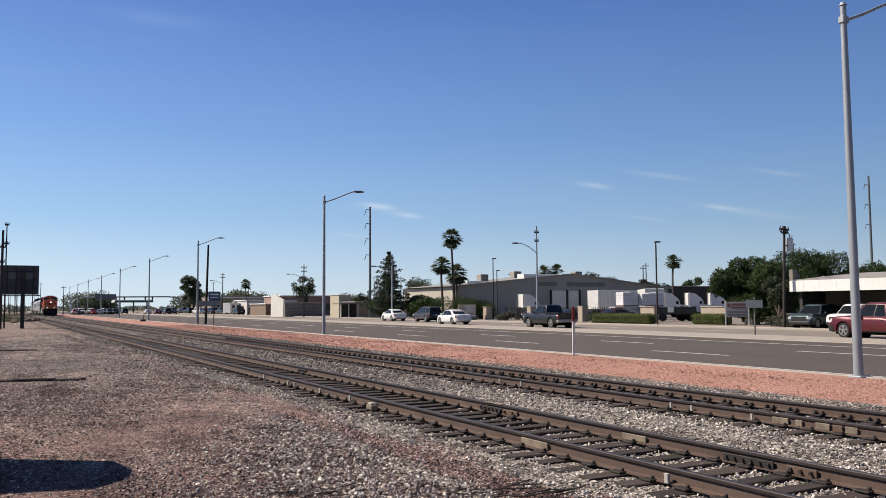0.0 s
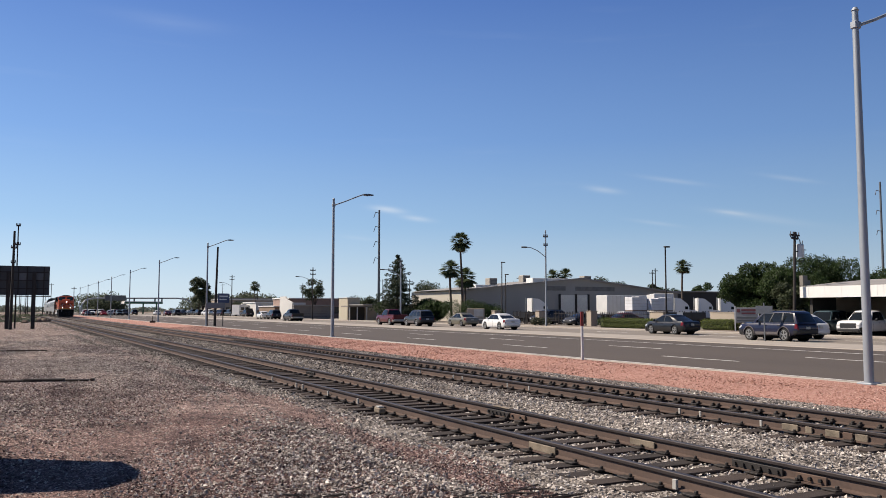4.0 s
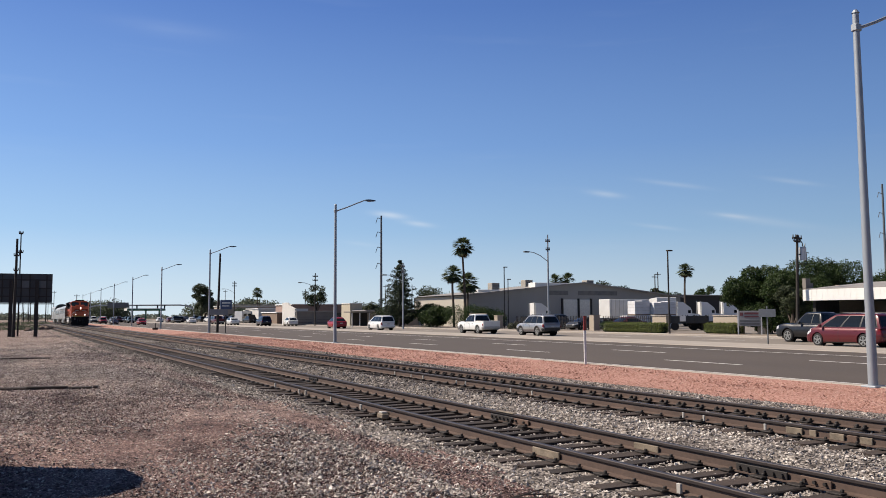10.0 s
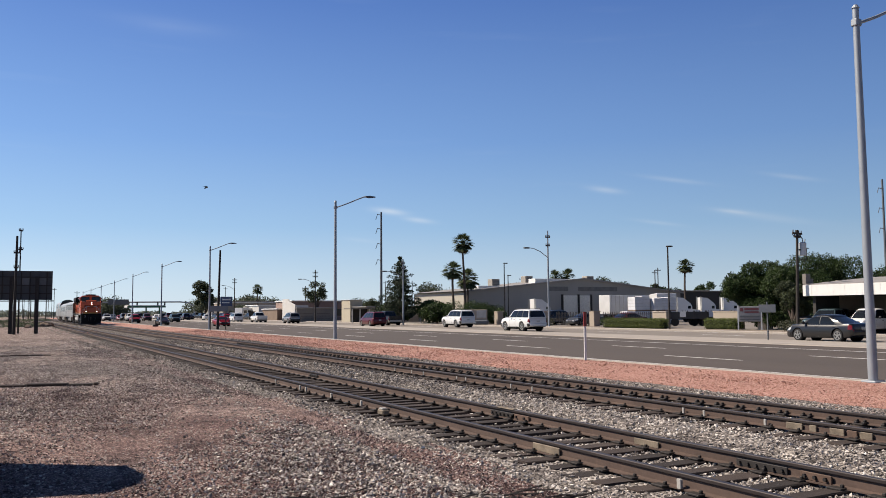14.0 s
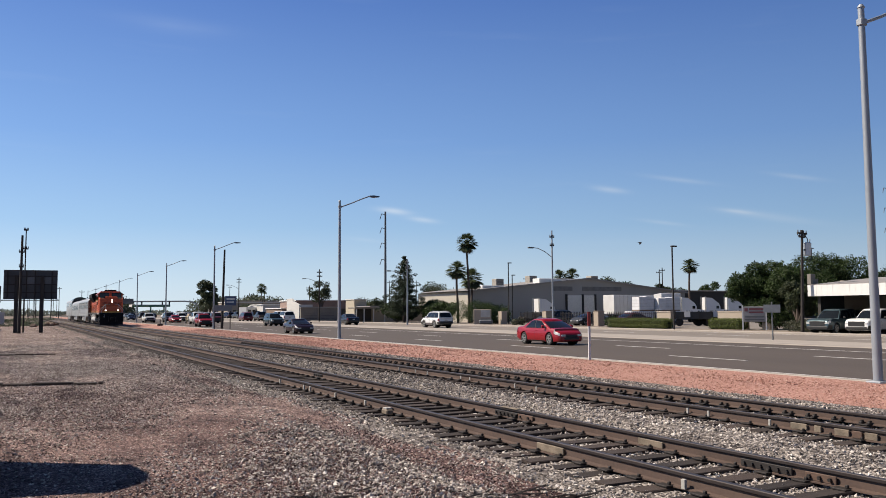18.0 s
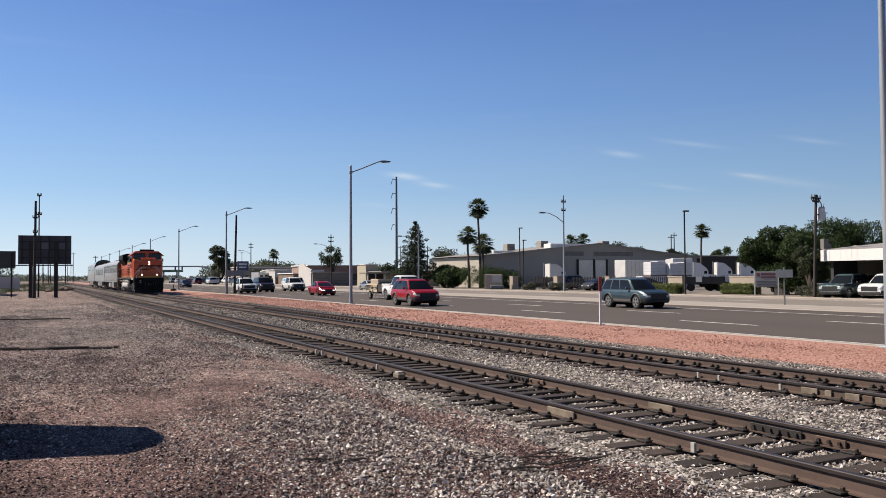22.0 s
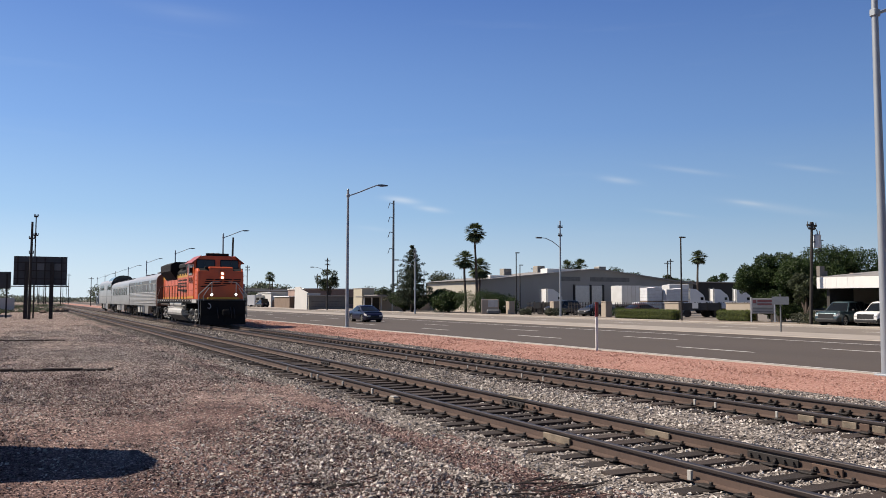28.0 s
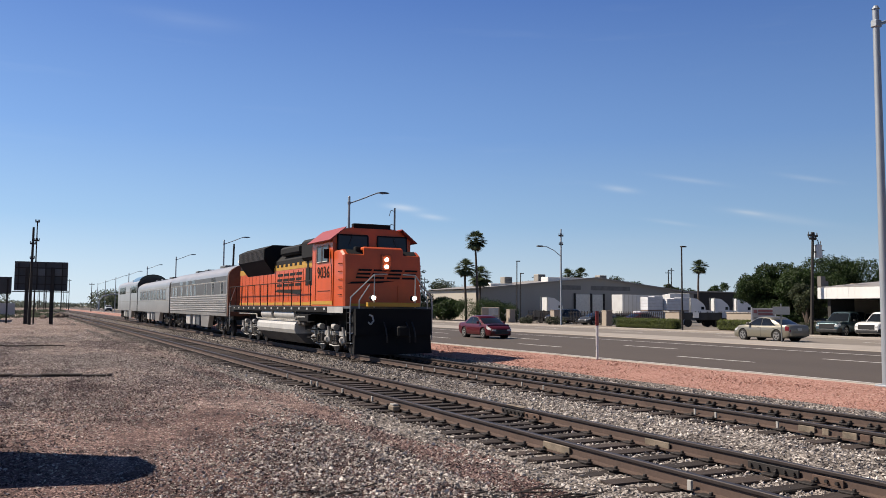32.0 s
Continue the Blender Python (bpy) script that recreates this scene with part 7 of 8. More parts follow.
# ---- low monument sign by the shrubs, clutter beyond the yard ----
t = thing("monument_sign", "low pale block sign wall with a grey panel", "sign", pose(52.6, 91.5, 0.05, 0, 0, -35))
part("base", Shape().soft_box(-1.1, 1.1, -0.3, 0.3, 0, 1.9, 0.04), STUCCO, t)
part("panel", Shape().box(-0.2, 1.0, -0.33, -0.303, 0.9, 1.8), TANK_GREY, t)
part("plinth", Shape().soft_box(-0.4, 1.3, -0.6, 0.5, 0, 0.6, 0.15), STEEL_GREY, t)
t = thing("yard_wall", "low pale block wall beyond the yard", "wall", pose(-24, 148, -0.2))
part("wall", Shape().box(0, 22.5, 0, 0.3, 0, 2.2), WHITE_WALL, t)
for k in range(5):
    part("wall_pier", Shape().box(4.5 * k, 4.5 * k + 0.5, -0.08, 0.38, 0, 2.35), STUCCO, t)
for i, (x, y, rx, rz) in enumerate(((1.5, 138, 2.2, 1.0), (4.4, 150, 1.6, 0.8), (-2.5, 132, 2.4, 1.3), (-4.5, 118, 1.8, 0.9), (3.0, 170, 2.5, 1.1), (-1.5, 190, 3.0, 2.0), (2.5, 215, 3.5, 2.2), (6, 240, 3.0, 1.6))):
    bush("dry_shrub", "grey scrub beyond the yard, paled for haze", pose(x, y, -0.2), rx, rx, rz * 0.45, 900, 140 + i, LEAF_HAZED, 0.12)
for i, (x, y) in enumerate(((3.9, 140), (5.0, 146), (2.2, 128), (5.6, 160))):
    rb = thing("rubble_heap", "small dark heap of rubble beside the track", "rubble", pose(x, y, -0.25, 0, 0, 40 * i))
    for k in range(5):
        part("lump", Shape().soft_box(-0.5 + 0.35 * k, 0.1 + 0.35 * k, -0.3 - 0.1 * (k % 2), 0.35, 0, 0.35 + 0.12 * (k % 3), 0.1), BROWN_WALL, rb)

t = thing("dark_sign_board", "small dark board on posts beyond the yard", "sign", pose(-2.2, 95, -0.15))
part("board", Shape().box(-1.2, 0.85, 0, 0.1, 3.0, 4.7), BOARD, t)
for x in (-0.9, 0.5):
    part("post", Shape().box(x - 0.08, x + 0.08, -0.1, 0.0, 0, 4.5), IRON, t)
for x, y, h in ((17.0, 262, 8.5), (5.0, 280, 10), (13.5, 320, 11), (4.5, 345, 11), (7.5, 380, 10), (5.0, 430, 12), (9.0, 470, 11), (6.0, 520, 12), (15.0, 410, 10), (18.0, 450, 9), (9.5, 560, 13)):
    utility_pole(pose(x, y, -0.2), h, 0.13, ((0.5, 0.7),), label="distant wooden pole beside the railway")

# ---- parked cars ----
for kind, paint, x, y, r, lb in (("pickup", "teal", 51.6, 39.75, 97, "dark teal pickup parked under the canopy"), ("pickup", "black", 54.2, 41.0, 120, "black pickup parked under the canopy"), ("pickup", "white", 51.8, 36.8, 95, "white pickup parked under the canopy"), ("sedan", "silver", 51.8, 32.8, 95, "pale sedan parked under the canopy"), ("suv", "black", 56.5, 41.5, 120, "black suv parked under the canopy"),
                                 ("suv", "black", 58.5, 84.0, 100, "black suv parked in the lot"), ("sedan", "charcoal", 58.4, 77.0, 95, "dark sedan parked in the lot"), ("pickup", "white", 59.0, 100.5, 20, "white pickup parked by the shrubs"), ("sedan", "maroon", 58.5, 70.0, 95, "dark red sedan parked in the lot"),
                                 ("cargo_van", "white", 58, 190, 10, "white van parked far along the road"), ("suv", "charcoal", 53.5, 178, 10, "dark suv parked far along the road"), ("sedan", "silver", 53, 215, 5, "silver sedan parked far along the road"), ("suv", "black", -6, 130, 40, "dark suv parked beyond the yard"), ("pickup", "white", -9, 160, 60, "white pickup parked beyond the yard"), ("sedan", "silver", -4.5, 190, 60, "pale sedan parked beyond the yard"),
                                 ("suv", "black", 31.0, 262, 180, "dark suv waiting at the junction"), ("sedan", "silver", 27, 264, 180, "silver sedan waiting at the junction"), ("pickup", "white", 22.5, 272, 180, "white pickup waiting at the junction"), ("sedan", "white", 41, 268, 0, "white sedan waiting at the junction"), ("suv", "charcoal", 44.5, 255, 0, "dark suv waiting at the junction"), ("sedan", "maroon", 41, 250, 0, "dark red sedan waiting at the junction"), ("suv", "black", 36.5, 285, 0, "dark suv waiting at the junction"), ("sedan", "charcoal", 47.5, 262, 0, "dark sedan waiting at the junction"), ("pickup", "black", 52.5, 245, 0, "dark pickup parked far along the road"), ("suv", "black", 55.5, 236, 20, "dark suv parked far along the road"), ("sedan", "white", 57, 225, 30, "white sedan parked far along the road"), ("sedan", "silver", 33.5, 300, 180, "pale sedan waiting at the junction"), ("suv", "maroon", 51.5, 166, 10, "dark red suv parked by the shops"), ("suv", "black", 53.6, 168, 10, "dark suv parked by the shops")):
    car(kind, paint, lb, "car" if kind in ("sedan", "hatchback", "coupe") else kind.replace("_", " "), pose(x, y, 0.05 if x > 50.4 else (-0.2 if x < 0 else 0), 0, 0, r), far=y > 120, size=0.93 if y < 45 else 1.0, stretch=0.86 if y < 45 else 1.0)

for k, (kind, paint) in enumerate((("suv", "black"), ("sedan", "white"), ("pickup", "charcoal"), ("suv", "navy"), ("sedan", "charcoal"), ("minivan", "white"), ("suv", "black"), ("pickup", "black"), ("sedan", "silver"), ("suv", "charcoal"), ("suv", "black"), ("sedan", "black"))):
    car(kind, paint, PAINT_WORDS.get(paint, paint) + " " + kind + " parked along the far frontage", "car" if kind == "sedan" else kind, pose(50.9 + 0.35 * (k % 3), 198 + 9.5 * k, 0.05, 0, 0, 6 + 9 * (k % 2)), "frontage cars", far=True)

# ---- moving traffic: kind, paint, lane, place at the start, speed, label ----
TRAFFIC = (
    ("pickup", "black", 40.0, 56.1, 17.80, "black pickup driving away on the far carriageway"),
    ("pickup", "maroon", 40.0, 26.9, 15.61, "dark red pickup driving away along the road"),
    ("suv", "charcoal", 40.0, 12.4, 17.41, "dark grey suv driving away along the road"),
    ("sedan", "tan", 44.2, 7.6, 18.03, "tan sedan driving away along the road"),
    ("sedan", "white", 40.0, -4.1, 17.29, "white sedan driving away along the road"),
    ("sedan", "black", 44.2, -28.6, 19.01, "black sedan driving away along the road"),
    ("suv", "navy", 40.0, -40.3, 18.62, "dark blue suv driving away along the road"),
    ("hatchback", "white", 44.2, -35.2, 17.88, "white hatchback driving away along the road"),
    ("hatchback", "red", 40.0, -57.5, 16.62, "bright red hatchback driving away along the road"),
    ("minivan", "white", 40.0, -89.9, 18.32, "white minivan driving away along the road"),
    ("pickup", "white", 40.0, -130.0, 19.96, "white pickup driving away along the road"),
    ("suv", "silver", 40.0, -116.4, 17.58, "silver suv driving away along the road"),
    ("minivan", "maroon", 40.0, -136.5, 16.60, "dark red minivan driving away along the road"),
    ("large_suv", "white", 44.2, -173.1, 18.18, "white suv driving away along the road"),
    ("large_suv", "white", 40.0, -195.5, 18.37, "large white suv with dark rear glass driving away"),
    ("sedan", "black", 40.0, -231.5, 18.75, "black sedan driving away along the road"),
    ("suv", "white", 40.0, -177.7, 14.28, "white suv driving away along the road"),
    ("sedan", "silver", 40.0, -371.1, 21.53, "compact silver sedan driving away along the road"),
    ("pickup", "black", 44.2, -130.3, 16.51, "black pickup driving away beside a minivan"),
    ("sedan", "white", 44.2, 95.5, 16.06, "white sedan driving away along the road"),
    ("suv", "charcoal", 44.2, 86.1, 16.60, "dark suv driving away along the road"),
    ("sedan", "white", 40.0, 72.3, 14.01, "white sedan driving away along the road"),
    ("sedan", "tan", 40.0, -561.8, 18.68, "tan sedan driving away along the road"),
    ("sedan", "red", 25.1, 378.4, -18.99, "red sedan driving towards the camera"),
    ("coupe", "plum", 20.9, 369.0, -16.77, "low dark plum coupe driving towards the camera"),
    ("suv", "teal", 29.4, 414.4, -17.21, "blue green suv driving towards the camera"),
    ("suv", "red", 20.9, 376.7, -15.04, "red suv driving towards the camera"),
    ("sedan", "red", 25.1, 493.2, -18.93, "bright red sports sedan driving towards the camera"),
    ("pickup", "white", 21.3, 448.5, -16.18, "white extended cab pickup with a dark grille driving towards the camera"),
    ("large_suv", "plum", 25.1, 428.7, -14.99, "dark plum suv with a pale roof driving behind a pickup"),
    ("pickup", "white", 29.4, 484.8, -17.44, "white pickup with a blue lettered camper shell driving towards the camera"),
    ("pickup", "maroon", 29.4, 467.5, -18.22, "dark red pickup driving towards the camera"),
    ("sedan", "navy", 25.1, 487.7, -15.12, "dark blue sedan driving towards the camera"),
    ("sedan", "maroon", 25.1, 579.7, -16.73, "dark red sedan driving towards the camera"),
    ("pickup", "white", 25.1, 469.25, -18.76, "white pickup towing a trailer"),
)
SKY_BLUE = plain("sky_blue_paint", (0.1, 0.35, 0.6), 0.4)
MOVING = []
queue = {}
order = sorted(range(len(TRAFFIC)), key=lambda i: -TRAFFIC[i][3] / TRAFFIC[i][4] if TRAFFIC[i][4] < 0 else 0)
for i in order:
    kind, paint, x, y0, v, lb = TRAFFIC[i]
    ob = car(kind, paint, lb, "car" if kind in ("sedan", "hatchback", "coupe") else kind.replace("_", " "), pose(x, y0, 0, 0, 0, 180 if v < 0 else 0), "moving cars", lit=v < 0 and "sports" in lb, size=1.0 if "towing" in lb else 0.931 if "camper" in lb else (0.93 if v < 0 else (0.88 if "compact" in lb else 1.0)), stretch=0.84 if lb.startswith("red suv") else 0.9)
    stop = 1e9
    if v < 0:
        lane = round(x)
        stop = queue.get(lane, 262.0)
        queue[lane] = stop + 8.0
    MOVING.append((ob, x, y0, v, stop))
    if "trailer" in lb:
        tr = thing("utility_trailer", "tan wooden sided utility trailer behind a pickup", "trailer", pose(x, y0 + 5.2, 0, 0, 0, 180))
        part("bed", Shape().box(-0.85, 0.85, -1.35, 1.35, 0.5, 0.6), IRON, tr)
        TANBOARD = plain("trailer_board", (0.72, 0.62, 0.44), 0.8, vary=0.15)
        for sx in (-1, 1):
            a, b = sorted((sx * 0.93, sx * 0.97))
            part("side_board", Shape().box(a, b, -1.7, 1.7, 0.6, 0.78), TANBOARD, tr)
            part("top_rail", Shape().box(a, b, -1.7, 1.7, 1.22, 1.34), TANBOARD, tr)
            for k in range(9):
                y = -1.66 + 0.405 * k
                part("slat", Shape().box(min(sx * 0.95, sx * 0.98), max(sx * 0.95, sx * 0.98), y, y + (0.14 if k > 3 else 0.1), 0.62, 1.26 if k in (0, 4, 8) else 1.0), TANBOARD if k % 4 else IRON, tr)
            wheel = part("wheel", Shape().tube((sx * 0.98, 0, 0.36), (sx * 1.18, 0, 0.36), 0.36, seg=18), TYRE, tr)
            part("rim", Shape().tube((sx * 1.17, 0, 0.36), (sx * 1.19, 0, 0.36), 0.2, seg=14), RIM, wheel)
            arc = Shape().pipe([(sx * 1.08, 0.5 * math.cos(g), 0.42 + 0.46 * math.sin(g)) for g in (0.1, 0.7, 1.3, 1.85, 2.45, 3.05)], 0.05, 6)
            part("mudguard", arc, TANBOARD, tr)
        part("end_board", Shape().box(-0.93, 0.93, 1.66, 1.7, 0.62, 1.3), TANBOARD, tr)
        part("tail_ramp", Shape().box(-0.93, 0.93, -1.72, -1.68, 0.55, 1.34), TANBOARD, tr)
        part("drawbar", Shape().tube((-0.6, 1.7, 0.5), (0, 2.9, 0.48), 0.04, seg=6).tube((0.6, 1.7, 0.5), (0, 2.9, 0.48), 0.04, seg=6), IRON, tr)
        part("crate", Shape().soft_box(-0.75, 0.7, -1.3, 1.05, 0.61, 1.74, 0.04), plain("crate_board", (0.55, 0.45, 0.33), 0.8, vary=0.12), tr, "pale tan crate")
        part("dark_load", Shape().soft_box(-0.7, 0.75, 1.1, 1.6, 0.61, 1.5, 0.08), DARK_WALL_SHADE, tr, "dark bundle")
        tr.scale = (0.86, 0.68, 0.9)
        MOVING.append((tr, x, y0 + 5.2, v, stop + 5.4))
    if "camper shell" in lb:
        shell = Shape().rings([[(x * q, y, z) for x, z in ((-0.92, 1.1), (-0.9, 1.35), (-0.78, 1.72), (-0.6, 1.8), (0.6, 1.8), (0.78, 1.72), (0.9, 1.35), (0.92, 1.1))] for y, q in ((-2.78, 0.97), (-2.7, 1.0), (-0.98, 1.0), (-0.9, 0.97))])
        cs = part("camper_shell", shell, PAINTS["white"], ob, "white camper shell over the bed", smooth=True)
        for sx in (-1, 1):
            part("side_panel", Shape().pane(*[(sx * x, y, z) for x, y, z in (((0.905, -2.6, 1.38), (0.905, -1.1, 1.38), (0.805, -1.1, 1.68), (0.805, -2.6, 1.68))[::sx])]), SKY_BLUE, cs, "pale blue lettered panel")
            part("lettering", Shape().pane(*[(sx * (x + 0.013), y, z) for x, y, z in (((0.875, -2.3, 1.46), (0.875, -1.5, 1.46), (0.845, -1.5, 1.56), (0.845, -2.3, 1.56))[::sx])], 0.004), WHITE, cs, "white unreadable bars")
    if "pale roof" in lb:
        part("roof_panel", Shape().soft_box(-0.72, 0.72, -2.1, 0.25, 1.86, 1.915, 0.02), WHITE, ob, "pale roof panel")
    if "dark red pickup driving towards" in lb:
        for sx in (-1, 1):
            part("silver_band", Shape().box(min(sx * 0.985, sx * 1.008), max(sx * 0.985, sx * 1.008), -1.2, 1.25, 0.5, 0.66), CHROME, ob, "silver lower body band")

# ---- bird ----
BIRD = plain("bird_dark", (0.015, 0.014, 0.016), 0.7)
bird = thing("bird", "small dark bird flying across", "bird", pose(-20, 60, 9))
bird.scale = (0.65, 0.65, 0.65)
part("body", Shape().rings([[(r * math.cos(a), y, r * math.sin(a) * 0.9) for a in (k * 1.047 for k in range(6))] for y, r in ((-0.24, 0.01), (-0.1, 0.05), (0.02, 0.07), (0.12, 0.05), (0.19, 0.015))]), BIRD, bird, smooth=True)
part("tail", Shape().add([(-0.02, -0.2, 0), (0.02, -0.2, 0), (0.07, -0.38, 0.01), (-0.07, -0.38, 0.01)], [(0, 1, 2, 3)]), BIRD, bird)
WINGS = []
for sx in (-1, 1):
    WINGS.append((sx, part("wing", Shape().prism([(0, 0.1), (sx * 0.2, 0.15), (sx * 0.42, 0.02), (sx * 0.38, -0.06), (sx * 0.15, -0.08), (0, -0.08)], -0.006, 0.006, "z"), BIRD, bird)))


def motions():
    # train nose by time: it slowly gathers speed
    times = [2.0 * k for k in range(17)]
    s = [(t, 221.9 - 5.004 * t - 0.03333 * t * t - 1.1) for t in times]
    walk(loco, [(t, pose(TRAIN_X, y, RAIL_Z)) for t, y in s])
    for ob, off in COACHES:
        walk(ob, [(t, pose(TRAIN_X, y + off, RAIL_Z)) for t, y in s])
    for ob, x, y0, v, stop in MOVING:
        turn = 180 if v < 0 else 0
        rows = []
        if v < 0 and y0 > stop:
            go = (stop - y0) / v
            rows = [(0, stop), (round(go - 0.4, 2), stop)] if go > 0.6 else []
            k = go + 1.0
            while k < 31.2:
                rows.append((round(k, 2), y0 + v * round(k, 2)))
                k += 1.5 if k < go + 6 else 5.0
            rows.append((32.0, y0 + v * 32.0))
        else:
            rows = [(0, y0), (32.0, y0 + v * 32.0)]
        walk(ob, [(t, pose(x, y, 0, 0, 0, turn)) for t, y in rows])
    path = ((0, -108, 62, 10), (12, -6.5, 60, 9.3), (13, 2.9, 59.4, 9.6), (13.5, 7.4, 58.9, 10.2), (14, 11.8, 58.2, 10.5), (14.5, 15.7, 57.2, 10.5), (16.5, 30.2, 51.4, 8.1), (17, 33.8, 49.2, 7.6), (17.5, 36.8, 47.1, 6.9), (18, 38.9, 45.4, 6.5), (19, 44, 41.5, 5.9), (32, 110, -10, 12))
    walk(bird, [(t, pose(x, y, z, 0, 0, -80 if t < 15 else -125)) for t, x, y, z in path])
    for sx, w in WINGS:
        walk(w, [(round(0.2 * k, 2), pose(0, 0, 0, 0, -sx * (38 if k % 2 else -30), 0)) for k in range(161)])

# ---- ties, fastenings and loose stones ----
def jitter_mesh(name, sx, sy, sz, seed, material):
    rng = random.Random(seed)
    s = Shape().soft_box(-sx, sx, -sy, sy, -sz, 0, 0.012)
    s.v = [(x + rng.uniform(-0.012, 0.012), y + rng.uniform(-0.01, 0.01), z + (rng.uniform(-0.008, 0.006) if z > -0.05 else 0)) for x, y, z in s.v]
    return s.mesh(name, material)


TIES = [jitter_mesh("tie", 1.3, 0.115, 0.17, k, TIE_WOOD) for k in range(6)]
PLATE_ME = Shape().soft_box(-0.09, 0.09, -0.16, 0.16, -0.012, 0.008, 0.004).mesh("tie_plate", IRON)
CLIP_ME = Shape().soft_box(-0.045, 0.04, -0.03, 0.03, 0, 0.04, 0.012).soft_box(-0.02, 0.04, -0.02, 0.02, 0.03, 0.065, 0.008).mesh("rail_clip", IRON)
SPIKE_ME = Shape().soft_box(-0.018, 0.018, -0.018, 0.018, 0, 0.035, 0.006).mesh("spike", IRON)
rng = random.Random(77)
for tr, pitch, clips in ((siding, 0.5, False), (main, 0.5, True)):
    y, n = -4.0, 0
    while n < 290:
        me = TIES[rng.randrange(6)]
        skew = rng.uniform(-1.6, 1.6) if not clips else rng.uniform(-0.5, 0.5)
        part("tie", me, None, tr, m=pose(rng.uniform(-0.1, 0.1), y, -0.176 + rng.uniform(-0.014, 0.004), 0, rng.uniform(-0.4, 0.4), skew))
        if n < 110:
            for x in (-0.7525, 0.7525):
                part("tie_plate", PLATE_ME, None, tr, m=pose(x, y, -0.158, 0, 0, 90))
                for side in (-1, 1):
                    if clips and x > 0 and side < 0:
                        for dy in (-0.07, 0.07):
                            part("rail_clip", CLIP_ME, None, tr, m=pose(x - 0.075, y + dy, -0.158, 0, 0, 0))
                    elif n < 50:
                        part("spike", SPIKE_ME, None, tr, m=pose(x + side * 0.082, y + side * 0.05, -0.15))
        y += pitch * rng.uniform(0.94, 1.06)
        n += 1
    rest = Shape()
    while y < 330:
        rest.box(-1.3, 1.3, y - 0.11, y + 0.11, -0.3, -0.168)
        y += pitch
    tagged(part("far_ties", rest, TIE_WOOD, tr), kind="stuff")

PALE_BAR = plain("bleached_joint_bar", (0.25, 0.2, 0.145), 0.8, vary=0.5, scale=6)
RUST_BAR = plain("orange_rust_bar", (0.14, 0.085, 0.06), 0.8, vary=0.3, scale=6)
MARK = plain("white_mark", (0.5, 0.48, 0.44), 0.6, vary=0.1)


def joint_bar(tr, side, y, length, material, bolts=4, out=-1, top=-0.06, bottom=-0.15):
    """A splice plate against the web of a rail, with its bolts."""
    x = side * 0.7525 + out * 0.028
    j = part("joint_bar", Shape().soft_box(min(x, x + out * 0.025), max(x, x + out * 0.025), y - length / 2, y + length / 2, bottom, top, 0.008), material, tr)
    for k in range(bolts):
        yy = y - length / 2 + (k + 0.5) * length / bolts
        part("bolt", Shape().tube((x + out * 0.02, yy, (top + bottom) / 2), (x + out * 0.055, yy, (top + bottom) / 2), 0.022, seg=6), IRON, j)


joint_bar(siding, -1, 9.35, 0.62, PALE_BAR, 0, top=-0.05)
joint_bar(siding, 1, 9.1, 0.5, PALE_BAR, 0)
joint_bar(siding, 1, 7.1, 0.75, IRON, 6)
joint_bar(siding, 1, 6.35, 0.4, RUST_BAR, 3)
joint_bar(siding, 1, 12.9, 0.8, IRON, 6)
joint_bar(siding, 1, 12.3, 0.5, RUST_BAR, 2)
joint_bar(siding, 1, 23.4, 0.7, IRON, 4)
for y, w in ((9.02, 0.3), (8.68, 0.12), (8.27, 0.24), (7.8, 0.2)):
    joint_bar(main, -1, y, w, PALE_BAR, 0, top=-0.05)
joint_bar(main, -1, 8.02, 0.16, RUST_BAR, 0, top=-0.05)
part("insulated_cap", Shape().soft_box(0.70, 0.80, 12.55, 13.1, -0.005, 0.012, 0.005), PALE_BAR, siding, "pale joint cap on the rail head")
for y in (23.95, 22.75, 21.94, 19.9, 19.4, 17.16, 16.23, 11.37, 10.87, 9.55):
    part("paint_mark", Shape().soft_box(-0.7525 - 0.085, -0.7525 - 0.06, y - 0.022, y + 0.022, -0.15, -0.05, 0.004), MARK, main, "white paint mark")
for y in (21.95, 19.86, 19.38, 17.6, 15.84, 6.81):
    part("paint_mark", Shape().soft_box(-0.7525 - 0.1, -0.7525 - 0.065, y - 0.03, y + 0.03, -0.155, -0.05, 0.004), MARK, siding, "white paint mark")
g = thing("track_circuit_box", "small pale bonding box clamped beside the rail", "rail fitting", pose(6.24, 14.45, -0.15))
part("box", Shape().soft_box(-0.07, 0.07, -0.13, 0.13, 0, 0.1, 0.02), PALE_BAR, g)
part("lid", Shape().soft_box(-0.055, 0.055, -0.08, 0.08, 0.1, 0.13, 0.012), MARK, g)
part("bond_cable", Shape().pipe([(0.05, 0.08, 0.06), (0.12, 0.16, 0.09), (0.2, 0.12, 0.07)], 0.015), BLACK, g)


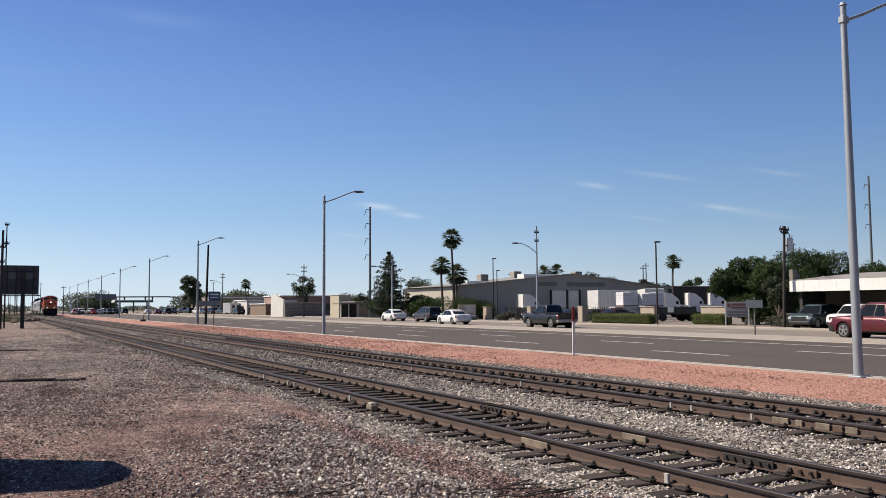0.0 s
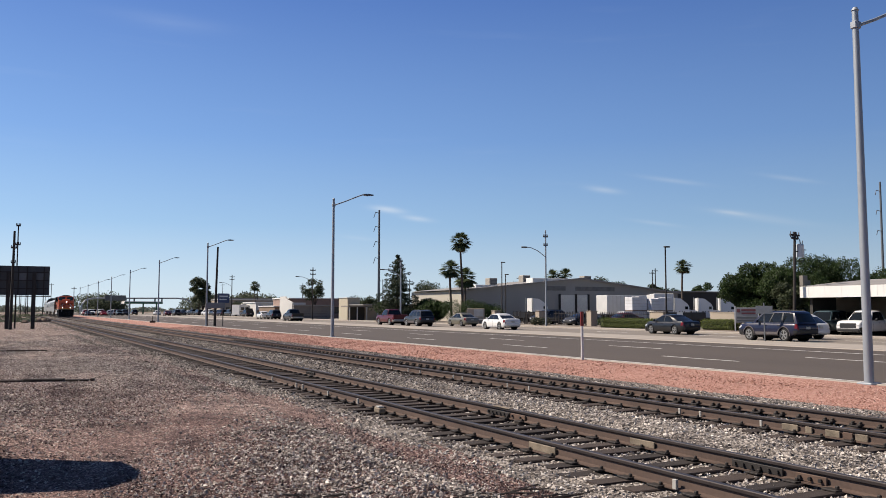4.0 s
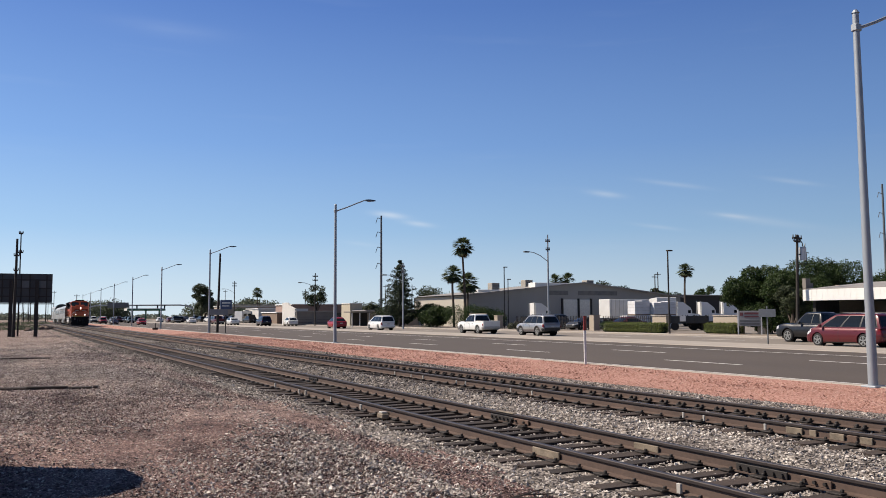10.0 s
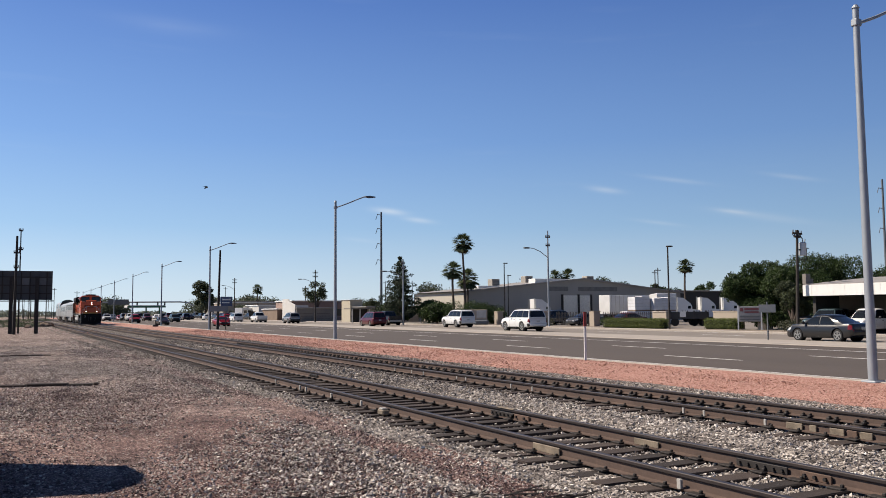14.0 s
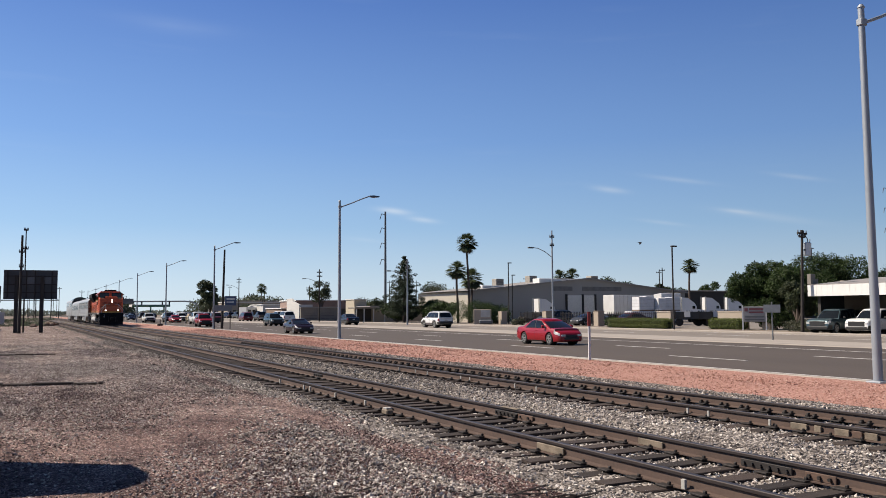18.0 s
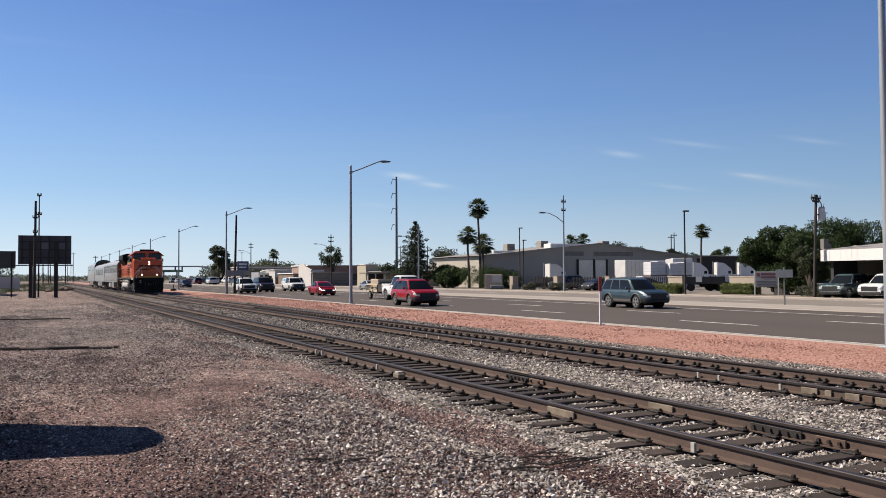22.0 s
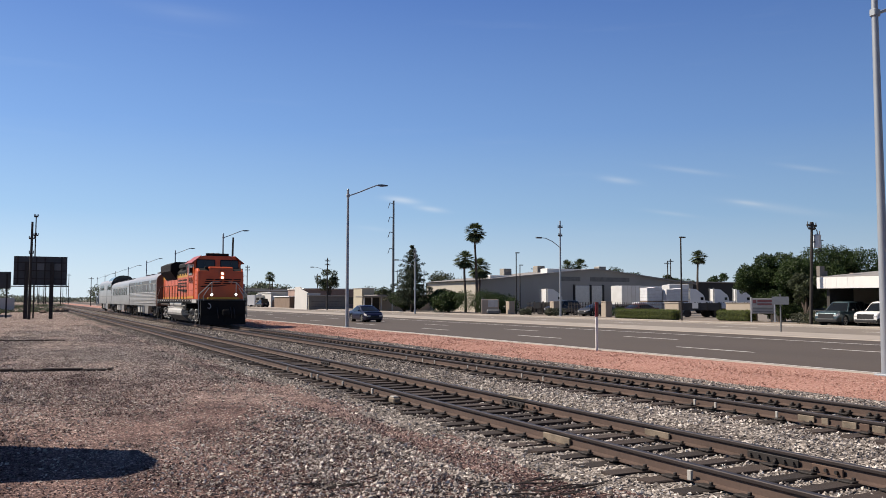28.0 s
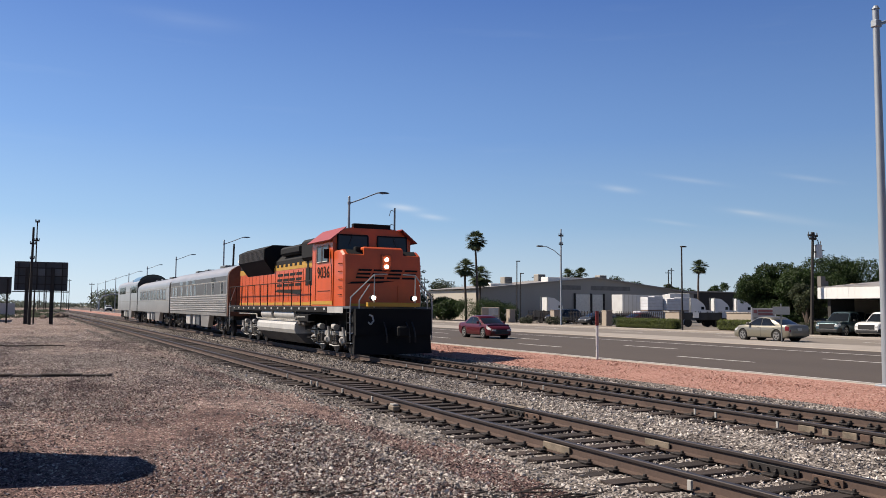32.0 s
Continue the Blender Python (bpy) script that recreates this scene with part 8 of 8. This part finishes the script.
def stones(name, n, place, size, material, label, seed):
    """Loose broken stones, each a jittered eight-sided lump, joined as stuff."""
    r = np.random.default_rng(seed)
    c = place(r, n)
    base = np.array([(1, 0, 0), (-1, 0, 0), (0, 1, 0), (0, -1, 0), (0, 0, 1), (0, 0, -1)], float)
    faces = np.array([(0, 2, 4), (2, 1, 4), (1, 3, 4), (3, 0, 4), (2, 0, 5), (1, 2, 5), (3, 1, 5), (0, 3, 5)])
    grow = (1 + np.clip(c[:, 1] - 9, 0, 45) / 48)[:, None, None]
    sc = size * r.uniform(0.6, 1.4, (n, 1, 1)) * r.uniform(0.65, 1.3, (n, 1, 3)) * grow
    v = base[None] * sc + r.normal(scale=0.3, size=(n, 6, 3)) * sc
    a = r.uniform(0, 6.28, n)
    b = r.uniform(-0.9, 0.9, n)
    ca, sa, cb, sb = np.cos(a), np.sin(a), np.cos(b), np.sin(b)
    x, y, z = v[..., 0], v[..., 1], v[..., 2]
    y, z = y * cb[:, None] - z * sb[:, None], y * sb[:, None] + z * cb[:, None]
    x, y = x * ca[:, None] - y * sa[:, None], x * sa[:, None] + y * ca[:, None]
    v = np.stack([x, y, z * 0.8], -1) + c[:, None]
    f = (faces[None] + 6 * np.arange(n)[:, None, None]).reshape(-1)
    me = bpy.data.meshes.new(name)
    me.vertices.add(n * 6)
    me.vertices.foreach_set("co", v.reshape(-1))
    me.loops.add(len(f))
    me.loops.foreach_set("vertex_index", f)
    me.polygons.add(n * 8)
    me.polygons.foreach_set("loop_start", np.arange(0, n * 24, 3))
    me.polygons.foreach_set("loop_total", np.full(n * 8, 3))
    me.update()
    me.validate()
    me.shade_flat()
    me.materials.append(material)
    return tagged(new(name, me), label, "gravel", "", "stuff")


def stone_mat(name, stops, patches=0.0, drift=()):
    """patches: how far broad stains and small clods darken the stones."""
    m, n, l, b = node_mat(name)
    gi = n.new("ShaderNodeNewGeometry")
    r = ramp(n, [(p, tuple(c * 0.79 for c in col)) for p, col in stops])
    l.new(gi.outputs["Random Per Island"], r.inputs["Fac"])
    out = r.outputs["Color"]
    if drift:
        out = along(n, l, out, drift)
    if patches:
        out = clods(n, l, out, patches)
    l.new(out, b.inputs["Base Color"])
    b.inputs["Roughness"].default_value = 0.9
    b.inputs["Specular IOR Level"].default_value = 0.25
    return m


def near_y(r, n, y0, y1, power=2.0):
    y = y0 + (y1 - y0) * r.uniform(0, 1, n) ** power
    return np.where(r.uniform(0, 1, n) < 0.05, r.uniform(-25, y0, n), y)


def yard_place(r, n):
    y = near_y(r, n, 3.2, 48, 1.75)
    x = r.uniform(-2.2 , 5.2, n)
    return np.stack([x, y, np.array([yard_height(a, b) for a, b in zip(x, y)]) + r.uniform(-0.006, 0.012, n)], -1)


def bed_place(r, n):
    y = near_y(r, n, 1.5, 62, 2.5)
    side = 2.5 + 2.0 * np.clip((y - 8) / 14, 0, 1) + r.normal(scale=0.45, size=n)
    x = side + (14.4 - side) * r.uniform(0, 1, n) ** 0.9
    return np.stack([x, y, np.array([bed_height(a, b) for a, b in zip(x, y)]) + r.uniform(-0.012, 0.02, n)], -1)


def verge_place(r, n):
    y = near_y(r, n, 6, 90, 2.0)
    x = r.uniform(14.0, 18.3, n)
    return np.stack([x, y, -0.13 + 0.13 * np.clip((x - 14.3) / 3.6, 0, 1) + r.uniform(-0.012, 0.007, n)], -1)


def pale_place(r, n):
    """Sandy pale chips in loose drifts over the yard."""
    drift = np.array([(2.0, 31, 1.1, 5.0), (3.0, 27, 0.8, 4.0), (0.5, 38, 1.3, 8.0), (-0.6, 18.0, 1.0, 2.4), (2.0, 52, 1.8, 9.0), (1.8, 15, 1.5, 3.0), (3.3, 6.6, 0.9, 1.6), (2.6, 10.2, 1.3, 2.0)])[r.choice(8, n, p=(0.17, 0.1, 0.17, 0.09, 0.1, 0.12, 0.1, 0.15))]
    x, y = drift[:, 0] + r.normal(size=n) * drift[:, 2], drift[:, 1] + r.normal(size=n) * drift[:, 3]
    return np.stack([x, y, np.array([yard_height(a, b) for a, b in zip(x, y)]) + r.uniform(-0.008, 0.012, n)], -1)


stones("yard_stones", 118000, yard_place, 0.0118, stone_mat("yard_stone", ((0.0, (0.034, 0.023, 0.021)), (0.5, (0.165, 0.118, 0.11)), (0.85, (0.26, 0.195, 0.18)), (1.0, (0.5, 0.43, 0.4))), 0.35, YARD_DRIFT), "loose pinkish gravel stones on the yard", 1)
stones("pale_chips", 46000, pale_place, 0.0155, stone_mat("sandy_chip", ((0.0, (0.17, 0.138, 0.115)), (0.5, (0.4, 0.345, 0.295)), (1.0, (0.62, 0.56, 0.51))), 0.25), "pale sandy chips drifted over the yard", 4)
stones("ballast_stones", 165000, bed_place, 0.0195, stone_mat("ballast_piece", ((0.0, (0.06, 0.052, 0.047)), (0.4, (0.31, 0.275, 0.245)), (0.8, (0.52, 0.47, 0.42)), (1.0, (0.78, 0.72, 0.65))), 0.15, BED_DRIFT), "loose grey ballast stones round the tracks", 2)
stones("verge_stones", 40000, verge_place, 0.017, stone_mat("red_stone", ((0.0, (0.25, 0.12, 0.092)), (0.5, (0.44, 0.235, 0.185)), (1.0, (0.62, 0.42, 0.345)))), "loose brick red rocks on the verge", 3)

# dead brush and dark raised strips on the yard
TWIG = plain("dry_twig", (0.05, 0.04, 0.035), 0.9, vary=0.3)
for i, (x, y) in enumerate(((4.4, 7.5), (4.7, 7.0), (3.8, 13.0), (2.8, 8.2))):
    rng = random.Random(200 + i)
    tw = thing("dead_brush", "flat tangle of dry dark twigs on the gravel", "dead branch", pose(x, y, -0.16))
    for k in range(9):
        a = rng.uniform(-0.5, 0.5) + (0 if k % 3 else 2.6)
        p = Vector((rng.uniform(-0.4, 0.4), rng.uniform(-0.15, 0.15), 0.02))
        pts = [p]
        for j in range(3):
            p = p + Vector((math.cos(a) * 0.16, math.sin(a) * 0.16 * 0.5, rng.uniform(-0.015, 0.025)))
            a += rng.uniform(-0.5, 0.5)
            pts.append(p)
        part("twig", Shape().pipe(pts, 0.008, 4), TWIG, tw)
for x0, y0, x1, y1 in ((-3.2, 43.2, 1.7, 41.9), (-2.0, 25.4, 2.15, 24.0)):
    ob = thing("buried_timber", "dark broken strip raised from the gravel", "timber", pose(x0, y0, -0.15, 0, 0, math.degrees(math.atan2(y1 - y0, x1 - x0))))
    run, k = math.hypot(x1 - x0, y1 - y0), 0.0
    while k < run:
        step = rng.uniform(0.5, 1.1)
        dy, dz = rng.uniform(-0.04, 0.04), rng.uniform(-0.025, 0.01)
        part("beam", Shape().soft_box(k, min(run, k + step) - 0.03, dy - 0.09, dy + 0.09, -0.06, 0.1 + dz, 0.02), TIE_WOOD, ob)
        k += step

motions()
